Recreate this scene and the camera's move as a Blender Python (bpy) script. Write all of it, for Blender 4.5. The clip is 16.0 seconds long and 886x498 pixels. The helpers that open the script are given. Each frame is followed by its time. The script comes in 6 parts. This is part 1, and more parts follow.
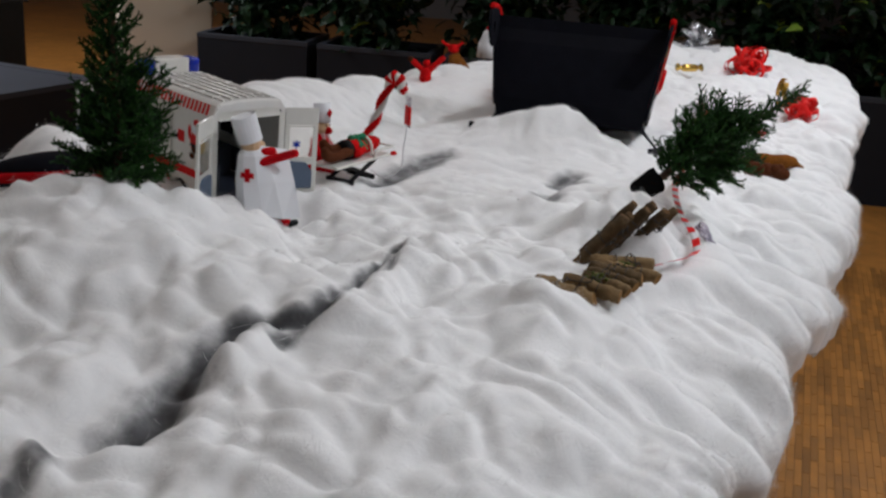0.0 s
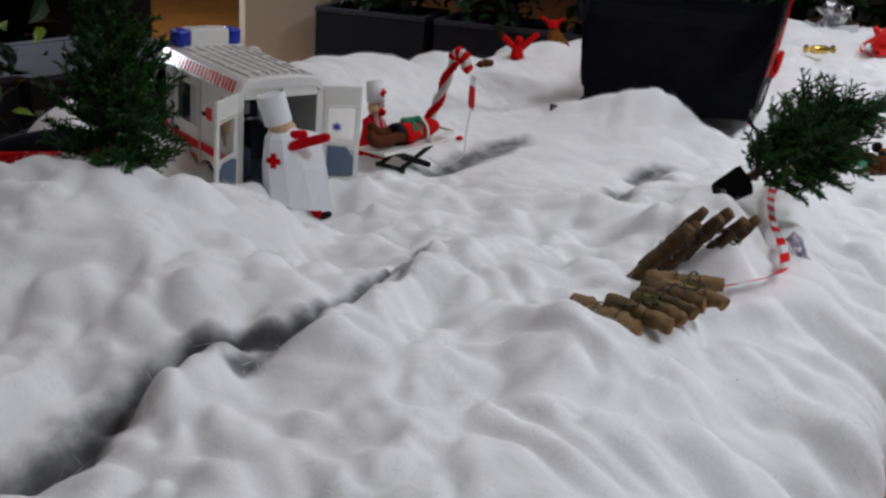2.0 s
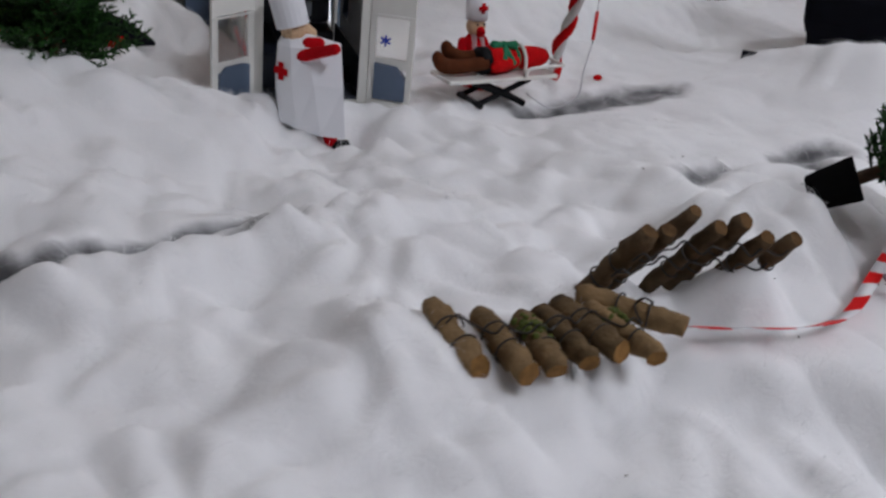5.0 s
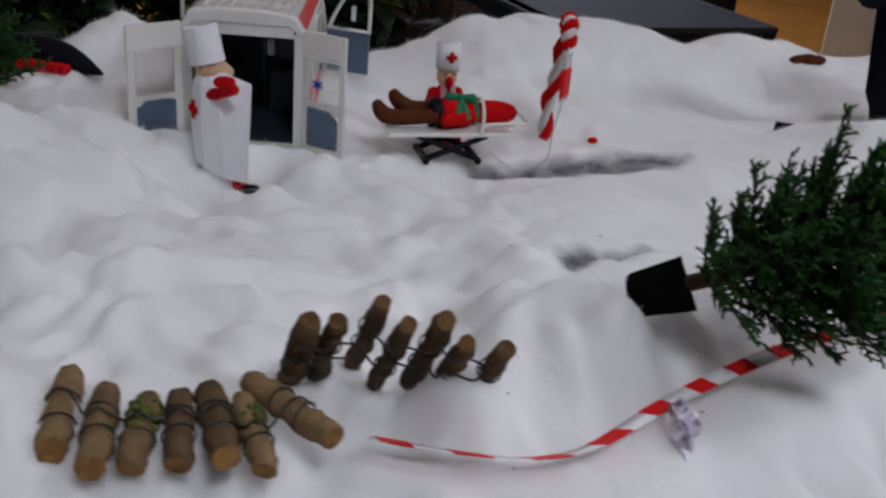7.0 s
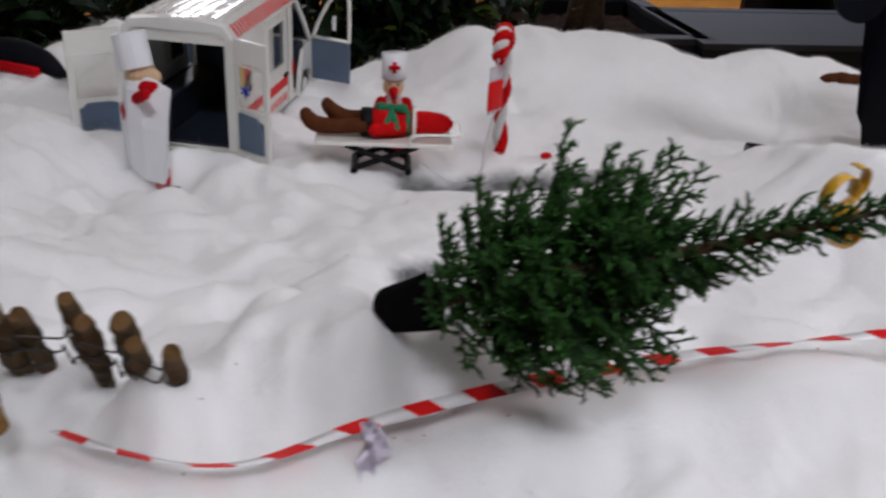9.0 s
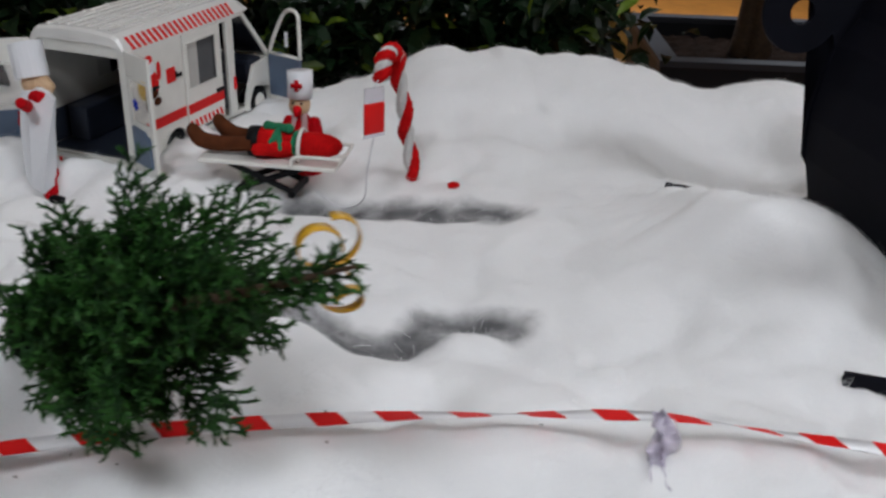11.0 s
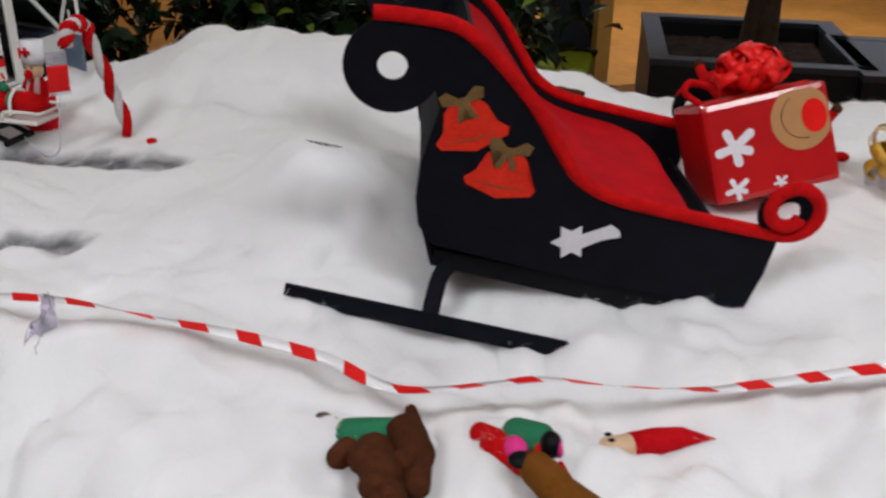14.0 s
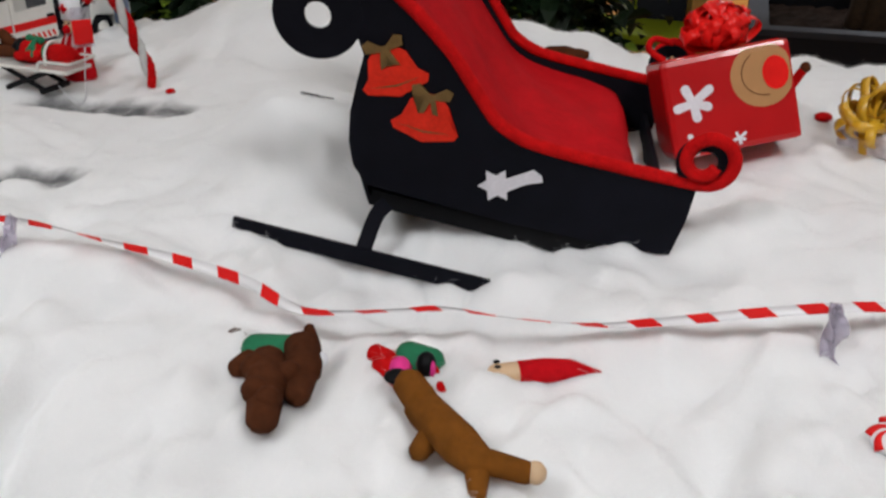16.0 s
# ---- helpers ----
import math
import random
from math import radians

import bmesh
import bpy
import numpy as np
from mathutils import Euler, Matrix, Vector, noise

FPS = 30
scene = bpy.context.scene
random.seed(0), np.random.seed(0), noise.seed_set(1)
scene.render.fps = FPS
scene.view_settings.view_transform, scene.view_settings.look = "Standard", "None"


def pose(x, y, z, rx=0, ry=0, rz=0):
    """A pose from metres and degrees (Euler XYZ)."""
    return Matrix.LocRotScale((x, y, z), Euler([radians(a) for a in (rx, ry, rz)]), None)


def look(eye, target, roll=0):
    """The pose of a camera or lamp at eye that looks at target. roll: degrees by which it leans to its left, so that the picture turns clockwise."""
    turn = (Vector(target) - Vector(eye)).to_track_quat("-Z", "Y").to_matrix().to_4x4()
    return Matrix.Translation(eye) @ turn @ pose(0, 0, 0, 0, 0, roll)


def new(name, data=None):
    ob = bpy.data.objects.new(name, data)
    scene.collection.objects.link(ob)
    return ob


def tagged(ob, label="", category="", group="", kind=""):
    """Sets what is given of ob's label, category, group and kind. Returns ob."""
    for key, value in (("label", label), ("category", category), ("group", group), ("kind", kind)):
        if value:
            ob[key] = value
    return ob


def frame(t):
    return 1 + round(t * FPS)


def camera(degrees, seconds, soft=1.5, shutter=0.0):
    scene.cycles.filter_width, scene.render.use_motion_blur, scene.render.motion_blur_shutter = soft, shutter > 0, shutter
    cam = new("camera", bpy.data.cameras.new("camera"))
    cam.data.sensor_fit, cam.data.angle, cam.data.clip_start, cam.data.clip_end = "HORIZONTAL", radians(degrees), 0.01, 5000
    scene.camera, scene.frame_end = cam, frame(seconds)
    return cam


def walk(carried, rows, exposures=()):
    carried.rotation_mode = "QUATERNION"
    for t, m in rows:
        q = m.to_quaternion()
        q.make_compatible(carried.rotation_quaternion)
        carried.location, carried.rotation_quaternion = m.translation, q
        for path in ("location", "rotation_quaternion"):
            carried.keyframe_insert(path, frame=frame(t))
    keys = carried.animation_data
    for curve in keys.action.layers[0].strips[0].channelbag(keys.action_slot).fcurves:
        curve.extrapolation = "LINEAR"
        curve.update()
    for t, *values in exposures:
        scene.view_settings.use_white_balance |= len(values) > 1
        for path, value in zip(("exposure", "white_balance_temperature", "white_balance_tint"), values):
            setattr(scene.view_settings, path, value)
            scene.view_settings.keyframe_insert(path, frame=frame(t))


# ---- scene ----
cam = camera(46.9, 16.0, soft=2.5, shutter=0.5)
PATH = [
    (0, (-0.087, -0.15, 1.223), (-0.136, 1.751, 0.604), 4.2),
    (0.5, (-0.06, -0.11, 1.214), (-0.14, 1.786, 0.584), 4.3),
    (1, (-0.044, -0.061, 1.208), (-0.165, 1.829, 0.564), 4.4),
    (1.5, (-0.021, -0.003, 1.197), (-0.22, 1.873, 0.534), 3.7),
    (2, (0.009, 0.041, 1.202), (-0.287, 1.9, 0.526), 4.0),
    (2.5, (0.024, 0.075, 1.198), (-0.363, 1.906, 0.493), 4.8),
    (3, (0.055, 0.099, 1.193), (-0.429, 1.903, 0.479), 4.3),
    (3.5, (0.103, 0.154, 1.177), (-0.454, 1.94, 0.471), 4.4),
    (4, (0.172, 0.245, 1.163), (-0.475, 1.985, 0.419), 4.9),
    (4.2, (0.203, 0.283, 1.16), (-0.511, 1.983, 0.385), 5.5),
    (6.3, (0.436, 0.642, 1.186), (-0.796, 1.994, 0.376), 3.6),
    (6.5, (0.46, 0.669, 1.193), (-0.817, 1.988, 0.401), 4.1),
    (7, (0.514, 0.734, 1.174), (-0.809, 1.995, 0.361), 5.1),
    (7.5, (0.567, 0.792, 1.179), (-0.813, 1.983, 0.356), 4.9),
    (8, (0.612, 0.834, 1.186), (-0.83, 1.959, 0.376), 4.4),
    (8.5, (0.666, 0.89, 1.193), (-0.847, 1.922, 0.389), 3.4),
    (9, (0.681, 0.979, 1.187), (-0.871, 1.943, 0.374), 3.3),
    (9.2, (0.692, 1.019, 1.190), (-0.862, 1.978, 0.378), 3.5),
    (11.3, (0.777, 1.385, 1.186), (-0.975, 1.947, 0.404), 1.7),
    (11.5, (0.786, 1.422, 1.181), (-0.973, 1.982, 0.412), 1.6),
    (12, (0.834, 1.501, 1.191), (-0.924, 2.027, 0.395), 1.1),
    (12.5, (0.881, 1.587, 1.191), (-0.886, 2.09, 0.401), 1.3),
    (13, (0.936, 1.654, 1.193), (-0.833, 2.143, 0.396), 1.5),
    (13.5, (0.994, 1.725, 1.198), (-0.788, 2.17, 0.407), 2.0),
    (14, (1.062, 1.777, 1.206), (-0.726, 2.182, 0.408), 1.6),
    (14.5, (1.116, 1.833, 1.221), (-0.675, 2.213, 0.416), 1.5),
    (15, (1.152, 1.882, 1.223), (-0.639, 2.191, 0.386), 1.2),
    (15.5, (1.153, 1.914, 1.225), (-0.648, 2.138, 0.385), 0.4),
    (16, (1.156, 1.942, 1.206), (-0.647, 2.1, 0.356), 0.3),
]
walk(cam, [(t, look(eye, target, roll)) for t, eye, target, roll in PATH], [(0, -0.18, 6300, 9), (2.0, -0.29, 6150, 10), (4.0, -0.43, 6100, 13), (7.0, -0.55, 6050, 13), (8.0, -0.46, 6150, 13), (9.0, -0.25, 6300, 13), (11.5, -0.27, 6200, 8), (12.5, -0.25, 6300, 9), (13.5, -0.18, 6400, 10), (16.0, -0.12, 6500, 8)])

# ---- light ----
world = bpy.data.worlds.new("room_air")
scene.world = world
world.use_nodes = True
world.node_tree.nodes["Background"].inputs[0].default_value = (0.6, 0.62, 0.65, 1)
world.node_tree.nodes["Background"].inputs[1].default_value = 0.02
scene.view_settings.exposure = 0.0

FLOOR = -0.2
CEIL = 3.1
LAMPS = [(1.75, 0.45, 46), (1.95, 2.75, 43), (-0.3, 2.3, 2), (-1.6, 0.3, 1), (-4.2, 5.4, 150), (-2.4, 8.6, 9), (2.6, 6.0, 5), (-7.2, 3.6, 90)]
for lx, ly, watts in LAMPS:
    lamp = bpy.data.lights.new("ceiling_lamp", "AREA")
    lamp.shape, lamp.size, lamp.size_y = "RECTANGLE", 0.58, 0.58
    lamp.energy = watts
    lamp.color = (0.945, 0.96, 1.0)
    new("ceiling_lamp", lamp).matrix_world = pose(lx, ly, CEIL - 0.075)


# ---- materials ----
def mat(name, col, rough=0.6, metal=0.0, var=0.15, scale=60.0, bump=0.15, bscale=400.0, coat=0.0, sheen=0.0, trans=0.0, per_piece=0.0, dist=0.001, sss=0.0, spec=0.5):
    m = bpy.data.materials.new(name)
    m.use_nodes = True
    nt = m.node_tree
    bsdf = nt.nodes["Principled BSDF"]
    co = nt.nodes.new("ShaderNodeTexCoord")
    n1 = nt.nodes.new("ShaderNodeTexNoise")
    n1.inputs["Scale"].default_value, n1.inputs["Detail"].default_value = scale, 6
    n2 = nt.nodes.new("ShaderNodeTexNoise")
    n2.inputs["Scale"].default_value, n2.inputs["Detail"].default_value = scale * 0.17, 3
    nt.links.new(co.outputs["Object"], n1.inputs["Vector"])
    nt.links.new(co.outputs["Object"], n2.inputs["Vector"])
    add = nt.nodes.new("ShaderNodeMath")
    nt.links.new(n1.outputs["Fac"], add.inputs[0])
    nt.links.new(n2.outputs["Fac"], add.inputs[1])
    rng = nt.nodes.new("ShaderNodeMapRange")
    rng.inputs["From Min"].default_value, rng.inputs["From Max"].default_value = 0.6, 1.4
    rng.inputs["To Min"].default_value, rng.inputs["To Max"].default_value = 1 - var, 1 + var
    nt.links.new(add.outputs[0], rng.inputs["Value"])
    last = rng.outputs[0]
    if per_piece:
        info = nt.nodes.new("ShaderNodeObjectInfo")
        isl = nt.nodes.new("ShaderNodeNewGeometry")
        both = nt.nodes.new("ShaderNodeMath")
        nt.links.new(info.outputs["Random"], both.inputs[0])
        nt.links.new(isl.outputs["Random Per Island"], both.inputs[1])
        fr = nt.nodes.new("ShaderNodeMath")
        fr.operation = "FRACT"
        nt.links.new(both.outputs[0], fr.inputs[0])
        r2 = nt.nodes.new("ShaderNodeMapRange")
        r2.inputs["To Min"].default_value, r2.inputs["To Max"].default_value = 1 - per_piece, 1 + per_piece
        nt.links.new(fr.outputs[0], r2.inputs["Value"])
        mul = nt.nodes.new("ShaderNodeMath")
        mul.operation = "MULTIPLY"
        nt.links.new(last, mul.inputs[0])
        nt.links.new(r2.outputs[0], mul.inputs[1])
        last = mul.outputs[0]
    vm = nt.nodes.new("ShaderNodeVectorMath")
    vm.operation = "SCALE"
    vm.inputs[0].default_value = col
    nt.links.new(last, vm.inputs["Scale"])
    nt.links.new(vm.outputs[0], bsdf.inputs["Base Color"])
    bsdf.inputs["Roughness"].default_value = rough
    bsdf.inputs["Metallic"].default_value = metal
    bsdf.inputs["Specular IOR Level"].default_value = spec
    bsdf.inputs["Coat Weight"].default_value = coat
    bsdf.inputs["Sheen Weight"].default_value = sheen
    bsdf.inputs["Transmission Weight"].default_value = trans
    bsdf.inputs["Subsurface Weight"].default_value = sss
    bsdf.inputs["Subsurface Scale"].default_value = 0.004
    if bump:
        n3 = nt.nodes.new("ShaderNodeTexNoise")
        n3.inputs["Scale"].default_value, n3.inputs["Detail"].default_value = bscale, 5
        nt.links.new(co.outputs["Object"], n3.inputs["Vector"])
        bp = nt.nodes.new("ShaderNodeBump")
        bp.inputs["Strength"].default_value, bp.inputs["Distance"].default_value = bump, dist
        nt.links.new(n3.outputs["Fac"], bp.inputs["Height"])
        nt.links.new(bp.outputs["Normal"], bsdf.inputs["Normal"])
    return m


def emitter(name, col, strength):
    m = bpy.data.materials.new(name)
    m.use_nodes = True
    b = m.node_tree.nodes["Principled BSDF"]
    b.inputs["Base Color"].default_value = (*col, 1)
    b.inputs["Emission Color"].default_value = (*col, 1)
    b.inputs["Emission Strength"].default_value = strength
    return m


M_WHITE = mat("white_plastic", (0.78, 0.77, 0.72), 0.25, var=0.05, bump=0.03, coat=0.3)
M_ROOF = mat("glossy_white_plastic", (0.78, 0.77, 0.74), 0.12, var=0.04, bump=0.05, bscale=120, coat=0.6)
M_GREYBLUE = mat("grey_blue_plastic", (0.10, 0.14, 0.21), 0.45, var=0.12, bump=0.05)
M_INSIDE = mat("dark_blue_plastic", (0.02, 0.025, 0.04), 0.4, var=0.2, bump=0.05)
M_REDTAPE = mat("red_foil", (0.70, 0.010, 0.010), 0.5, var=0.1, bump=0.05, spec=0.2)
M_RED = mat("red_felt", (0.50, 0.005, 0.010), 0.95, var=0.2, scale=200, bump=0.5, bscale=900, spec=0.1)
M_REDPIPE = mat("red_chenille", (0.58, 0.006, 0.007), 0.95, var=0.3, scale=500, bump=1.0, bscale=1500, spec=0.1)
M_WHITEPIPE = mat("white_chenille", (0.75, 0.74, 0.72), 0.95, var=0.15, scale=500, bump=1.0, bscale=1500, spec=0.1)
M_BLACK = mat("black_card", (0.0045, 0.0048, 0.0085), 0.7, var=0.3, scale=40, bump=0.08, spec=0.10)
M_BLACKP = mat("black_plastic", (0.005, 0.005, 0.006), 0.5, var=0.2, bump=0.04, spec=0.12)
M_POT = mat("matt_black_pot", (0.0035, 0.0035, 0.0035), 0.95, var=0.3, bump=0.1, spec=0.03)
M_BLUE = mat("blue_plastic", (0.01, 0.03, 0.40), 0.25, var=0.1, bump=0.02, coat=0.3)
M_PAPER = mat("white_paper", (0.80, 0.81, 0.84), 0.8, var=0.03, scale=30, bump=0.1, bscale=300)
M_SKIN = mat("beige_wood_bead", (0.62, 0.42, 0.25), 0.5, var=0.08, bump=0.05)
M_BROWN = mat("brown_felt", (0.085, 0.026, 0.010), 0.9, var=0.35, scale=120, bump=0.9, bscale=700, spec=0.1, dist=0.002)
M_FOX = mat("tan_brown_plush", (0.20, 0.070, 0.010), 0.9, var=0.35, scale=90, bump=0.9, bscale=800, spec=0.1, dist=0.002)
M_GREEN = mat("green_felt", (0.012, 0.16, 0.07), 0.9, var=0.2, scale=180, bump=0.5, bscale=800)
M_PINK = mat("pink_felt", (0.75, 0.03, 0.25), 0.85, var=0.1, bump=0.3)
M_GOLD = mat("gold_foil", (0.75, 0.5, 0.12), 0.22, metal=1.0, var=0.15, bump=0.1, bscale=100)
M_GOLDRIB = mat("gold_satin_ribbon", (0.65, 0.36, 0.02), 0.3, var=0.15, bump=0.1, bscale=200, coat=0.4)
M_SILVER = mat("silver_foil", (0.6, 0.6, 0.62), 0.2, metal=1.0, var=0.2, bump=0.3, bscale=80)
M_REDRIB = mat("red_satin_ribbon", (0.82, 0.014, 0.012), 0.3, var=0.12, bump=0.1, bscale=200, spec=0.25)
M_GIFT = mat("glossy_red_gift_paper", (0.50, 0.008, 0.010), 0.3, var=0.12, scale=25, bump=0.35, bscale=30, coat=0.2, dist=0.003)
M_TAN = mat("tan_print", (0.50, 0.26, 0.11), 0.3, var=0.08, bump=0.1, bscale=60, coat=0.4)
M_BELL = mat("orange_red_glitter", (0.72, 0.026, 0.010), 0.55, var=0.2, scale=300, bump=0.3, bscale=900, spec=0.15)
M_BOWBROWN = mat("brown_gold_glitter", (0.16, 0.09, 0.022), 0.5, var=0.3, scale=400, bump=0.4, bscale=900)
M_STAR = mat("white_glitter_card", (0.78, 0.76, 0.80), 0.6, var=0.1, scale=300, bump=0.2)
M_BARK = mat("birch_bark", (0.185, 0.120, 0.058), 0.9, spec=0.2, var=0.5, scale=90, bump=0.8, bscale=300, per_piece=0.42, dist=0.002)
M_WOODEND = mat("sawn_wood_end", (0.22, 0.115, 0.036), 0.85, var=0.6, scale=150, bump=0.5, spec=0.2)
# Darker end wood for the propped stick bundle
M_DARKEND = mat("dark_wood_end", (0.11, 0.060, 0.024), 0.9, var=0.6, scale=150, bump=0.5, spec=0.2)
# Bark of the propped bundle: its weaker light is put into the darker colour
M_SHADEBARK = mat("shaded_brown_bark", (0.105, 0.068, 0.036), 0.9, spec=0.2, var=0.5, scale=90, bump=0.9, bscale=260, per_piece=0.3, dist=0.002)
M_MOSS = mat("green_moss", (0.075, 0.095, 0.014), 0.95, var=0.4, scale=300, bump=0.8)
M_WIRE = mat("dark_wire", (0.05, 0.045, 0.04), 0.5, metal=0.6, var=0.2, bump=0.0)
M_LEAF = mat("dark_conifer_green", (0.010, 0.036, 0.008), 0.6, var=0.3, scale=40, bump=0.1, per_piece=0.4, spec=0.2)
M_LEAFTIP = mat("fresh_conifer_green", (0.025, 0.086, 0.014), 0.6, var=0.3, scale=40, bump=0.1, per_piece=0.5, spec=0.25)
M_TRUNK = mat("brown_bark", (0.07, 0.04, 0.022), 0.9, var=0.4, scale=60, bump=0.8, bscale=150, dist=0.004)
M_BUSH = mat("dark_leaf", (0.008, 0.024, 0.008), 0.5, spec=0.3, var=0.4, scale=8, bump=0.1, bscale=60, per_piece=0.7)
# Leaves that catch the hall light: their brightness is put into the colour
M_BUSHLIT = mat("lit_yellow_green_leaf", (0.14, 0.22, 0.02), 0.45, var=0.3, scale=8, bump=0.1, bscale=60, per_piece=0.5)
M_PLANTER = mat("dark_grey_planter", (0.008, 0.009, 0.013), 0.6, spec=0.22, var=0.15, scale=6, bump=0.1, bscale=80)
M_PLANTERRIM = mat("grey_planter_rim", (0.030, 0.033, 0.043), 0.6, spec=0.3, var=0.12, scale=6, bump=0.1, bscale=80)
M_SOIL = mat("brown_bark_mulch", (0.012, 0.007, 0.005), 0.95, var=0.6, scale=45, bump=1.0, bscale=90, dist=0.01, spec=0.05)
M_PINE = mat("yellow_pine", (0.55, 0.33, 0.09), 0.5, var=0.15, scale=12, bump=0.1)
M_PILLAR = mat("beige_plaster", (0.60, 0.53, 0.42), 0.8, var=0.06, scale=4, bump=0.1, bscale=80)
M_WALL = mat("grey_plaster_wall", (0.16, 0.15, 0.15), 0.85, var=0.08, scale=1, bump=0.1, bscale=60)
M_CEIL = mat("ceiling_white", (0.5, 0.5, 0.48), 0.9, var=0.05, scale=1, bump=0.05)
M_CLOTH = mat("black_tablecloth", (0.015, 0.015, 0.018), 0.9, var=0.3, scale=30, bump=0.3, bscale=900)
M_CLEAR = mat("clear_plastic", (0.88, 0.85, 0.92), 0.15, var=0.03, bump=0.3, bscale=200, trans=0.9)
M_PANE = mat("clear_window_plastic", (0.93, 0.92, 0.89), 0.08, var=0.02, bump=0.0, trans=0.95)
M_TUBE = mat("milky_plastic_tube", (0.72, 0.72, 0.74), 0.3, var=0.03, bump=0.0, trans=0.3)
M_GLASSDARK = mat("smoked_window_plastic", (0.02, 0.022, 0.028), 0.1, var=0.1, bump=0.0, coat=0.5)
M_MILKY = mat("milky_window_plastic", (0.50, 0.49, 0.46), 0.3, var=0.08, bump=0.03, coat=0.3)
M_PRINTW = mat("patterned_gift_paper", (0.55, 0.52, 0.55), 0.45, var=0.6, scale=120, bump=0.2)
M_LIME = mat("lime_green_felt", (0.32, 0.42, 0.02), 0.8, var=0.1, scale=60, bump=0.2, spec=0.2)
M_PAD = mat("dark_grey_felt", (0.022, 0.024, 0.034), 0.9, var=0.15, scale=60, bump=0.2, spec=0.2)
M_YELLOW = mat("yellow_print", (0.75, 0.48, 0.03), 0.5, var=0.1, bump=0.05)
M_GLOW = emitter("lamp_diffuser", (1.0, 0.97, 0.92), 4.0)


def snow_material():
    m = bpy.data.materials.new("white_cotton_wadding")
    m.use_nodes = True
    nt = m.node_tree
    b = nt.nodes["Principled BSDF"]
    co = nt.nodes.new("ShaderNodeTexCoord")
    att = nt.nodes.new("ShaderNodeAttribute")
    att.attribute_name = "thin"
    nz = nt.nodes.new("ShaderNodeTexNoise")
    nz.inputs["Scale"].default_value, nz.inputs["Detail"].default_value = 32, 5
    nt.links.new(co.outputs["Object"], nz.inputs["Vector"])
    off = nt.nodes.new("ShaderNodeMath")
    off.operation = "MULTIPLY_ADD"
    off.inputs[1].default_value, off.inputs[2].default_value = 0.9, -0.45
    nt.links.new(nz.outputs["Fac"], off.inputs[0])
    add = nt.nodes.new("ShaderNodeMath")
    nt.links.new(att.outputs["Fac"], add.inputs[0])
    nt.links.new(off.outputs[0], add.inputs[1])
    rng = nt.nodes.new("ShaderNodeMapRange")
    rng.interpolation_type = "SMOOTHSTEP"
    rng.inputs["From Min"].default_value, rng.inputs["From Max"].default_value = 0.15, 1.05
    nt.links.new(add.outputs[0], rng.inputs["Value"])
    big = nt.nodes.new("ShaderNodeTexNoise")
    big.inputs["Scale"].default_value, big.inputs["Detail"].default_value = 7, 4
    nt.links.new(co.outputs["Object"], big.inputs["Vector"])
    ramp = nt.nodes.new("ShaderNodeMix")
    ramp.data_type = "RGBA"
    ramp.inputs["A"].default_value, ramp.inputs["B"].default_value = (0.80, 0.80, 0.80, 1), (0.88, 0.88, 0.88, 1)
    nt.links.new(big.outputs["Fac"], ramp.inputs["Factor"])
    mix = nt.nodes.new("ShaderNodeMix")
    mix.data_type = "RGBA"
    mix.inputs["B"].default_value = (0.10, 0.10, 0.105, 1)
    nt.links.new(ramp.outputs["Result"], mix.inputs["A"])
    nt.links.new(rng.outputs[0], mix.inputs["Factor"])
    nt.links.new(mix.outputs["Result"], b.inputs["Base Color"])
    b.inputs["Roughness"].default_value = 1.0
    b.inputs["Specular IOR Level"].default_value = 0.05
    b.inputs["Sheen Weight"].default_value = 0.1
    b.inputs["Subsurface Weight"].default_value = 1.0
    b.inputs["Subsurface Radius"].default_value = (1.0, 1.0, 1.0)
    b.inputs["Subsurface Scale"].default_value = 0.020
    fib = nt.nodes.new("ShaderNodeTexNoise")
    fib.inputs["Scale"].default_value, fib.inputs["Detail"].default_value, fib.inputs["Distortion"].default_value = 160, 8, 1.5
    nt.links.new(co.outputs["Object"], fib.inputs["Vector"])
    bp = nt.nodes.new("ShaderNodeBump")
    bp.inputs["Strength"].default_value, bp.inputs["Distance"].default_value = 0.15, 0.003
    nt.links.new(fib.outputs["Fac"], bp.inputs["Height"])
    wad = nt.nodes.new("ShaderNodeTexNoise")
    wad.inputs["Scale"].default_value, wad.inputs["Detail"].default_value, wad.inputs["Distortion"].default_value = 38, 7, 2.5
    nt.links.new(co.outputs["Object"], wad.inputs["Vector"])
    bw = nt.nodes.new("ShaderNodeBump")
    bw.inputs["Strength"].default_value, bw.inputs["Distance"].default_value = 0.14, 0.008
    nt.links.new(wad.outputs["Fac"], bw.inputs["Height"])
    nt.links.new(bp.outputs["Normal"], bw.inputs["Normal"])
    nt.links.new(bw.outputs["Normal"], b.inputs["Normal"])
    return m


M_SNOW = snow_material()


def wood_floor_material():
    m = mat("oak_parquet", (0.34, 0.145, 0.030), 0.4, var=0.3, scale=14, bump=0.08, bscale=120, per_piece=0.3)
    return m


M_FLOOR = wood_floor_material()


# ---- shape helpers ----
def mesh_of(bm, name, material, smooth=False):
    me = bpy.data.meshes.new(name)
    bm.to_mesh(me)
    bm.free()
    for x in material if isinstance(material, (list, tuple)) else [material]:
        me.materials.append(x)
    if smooth:
        me.polygons.foreach_set("use_smooth", [True] * len(me.polygons))
    return me


def part(name, bm, material, parent, label="", smooth=False):
    ob = new(name, mesh_of(bm, name, material, smooth))
    ob.parent = parent
    return tagged(ob, label)


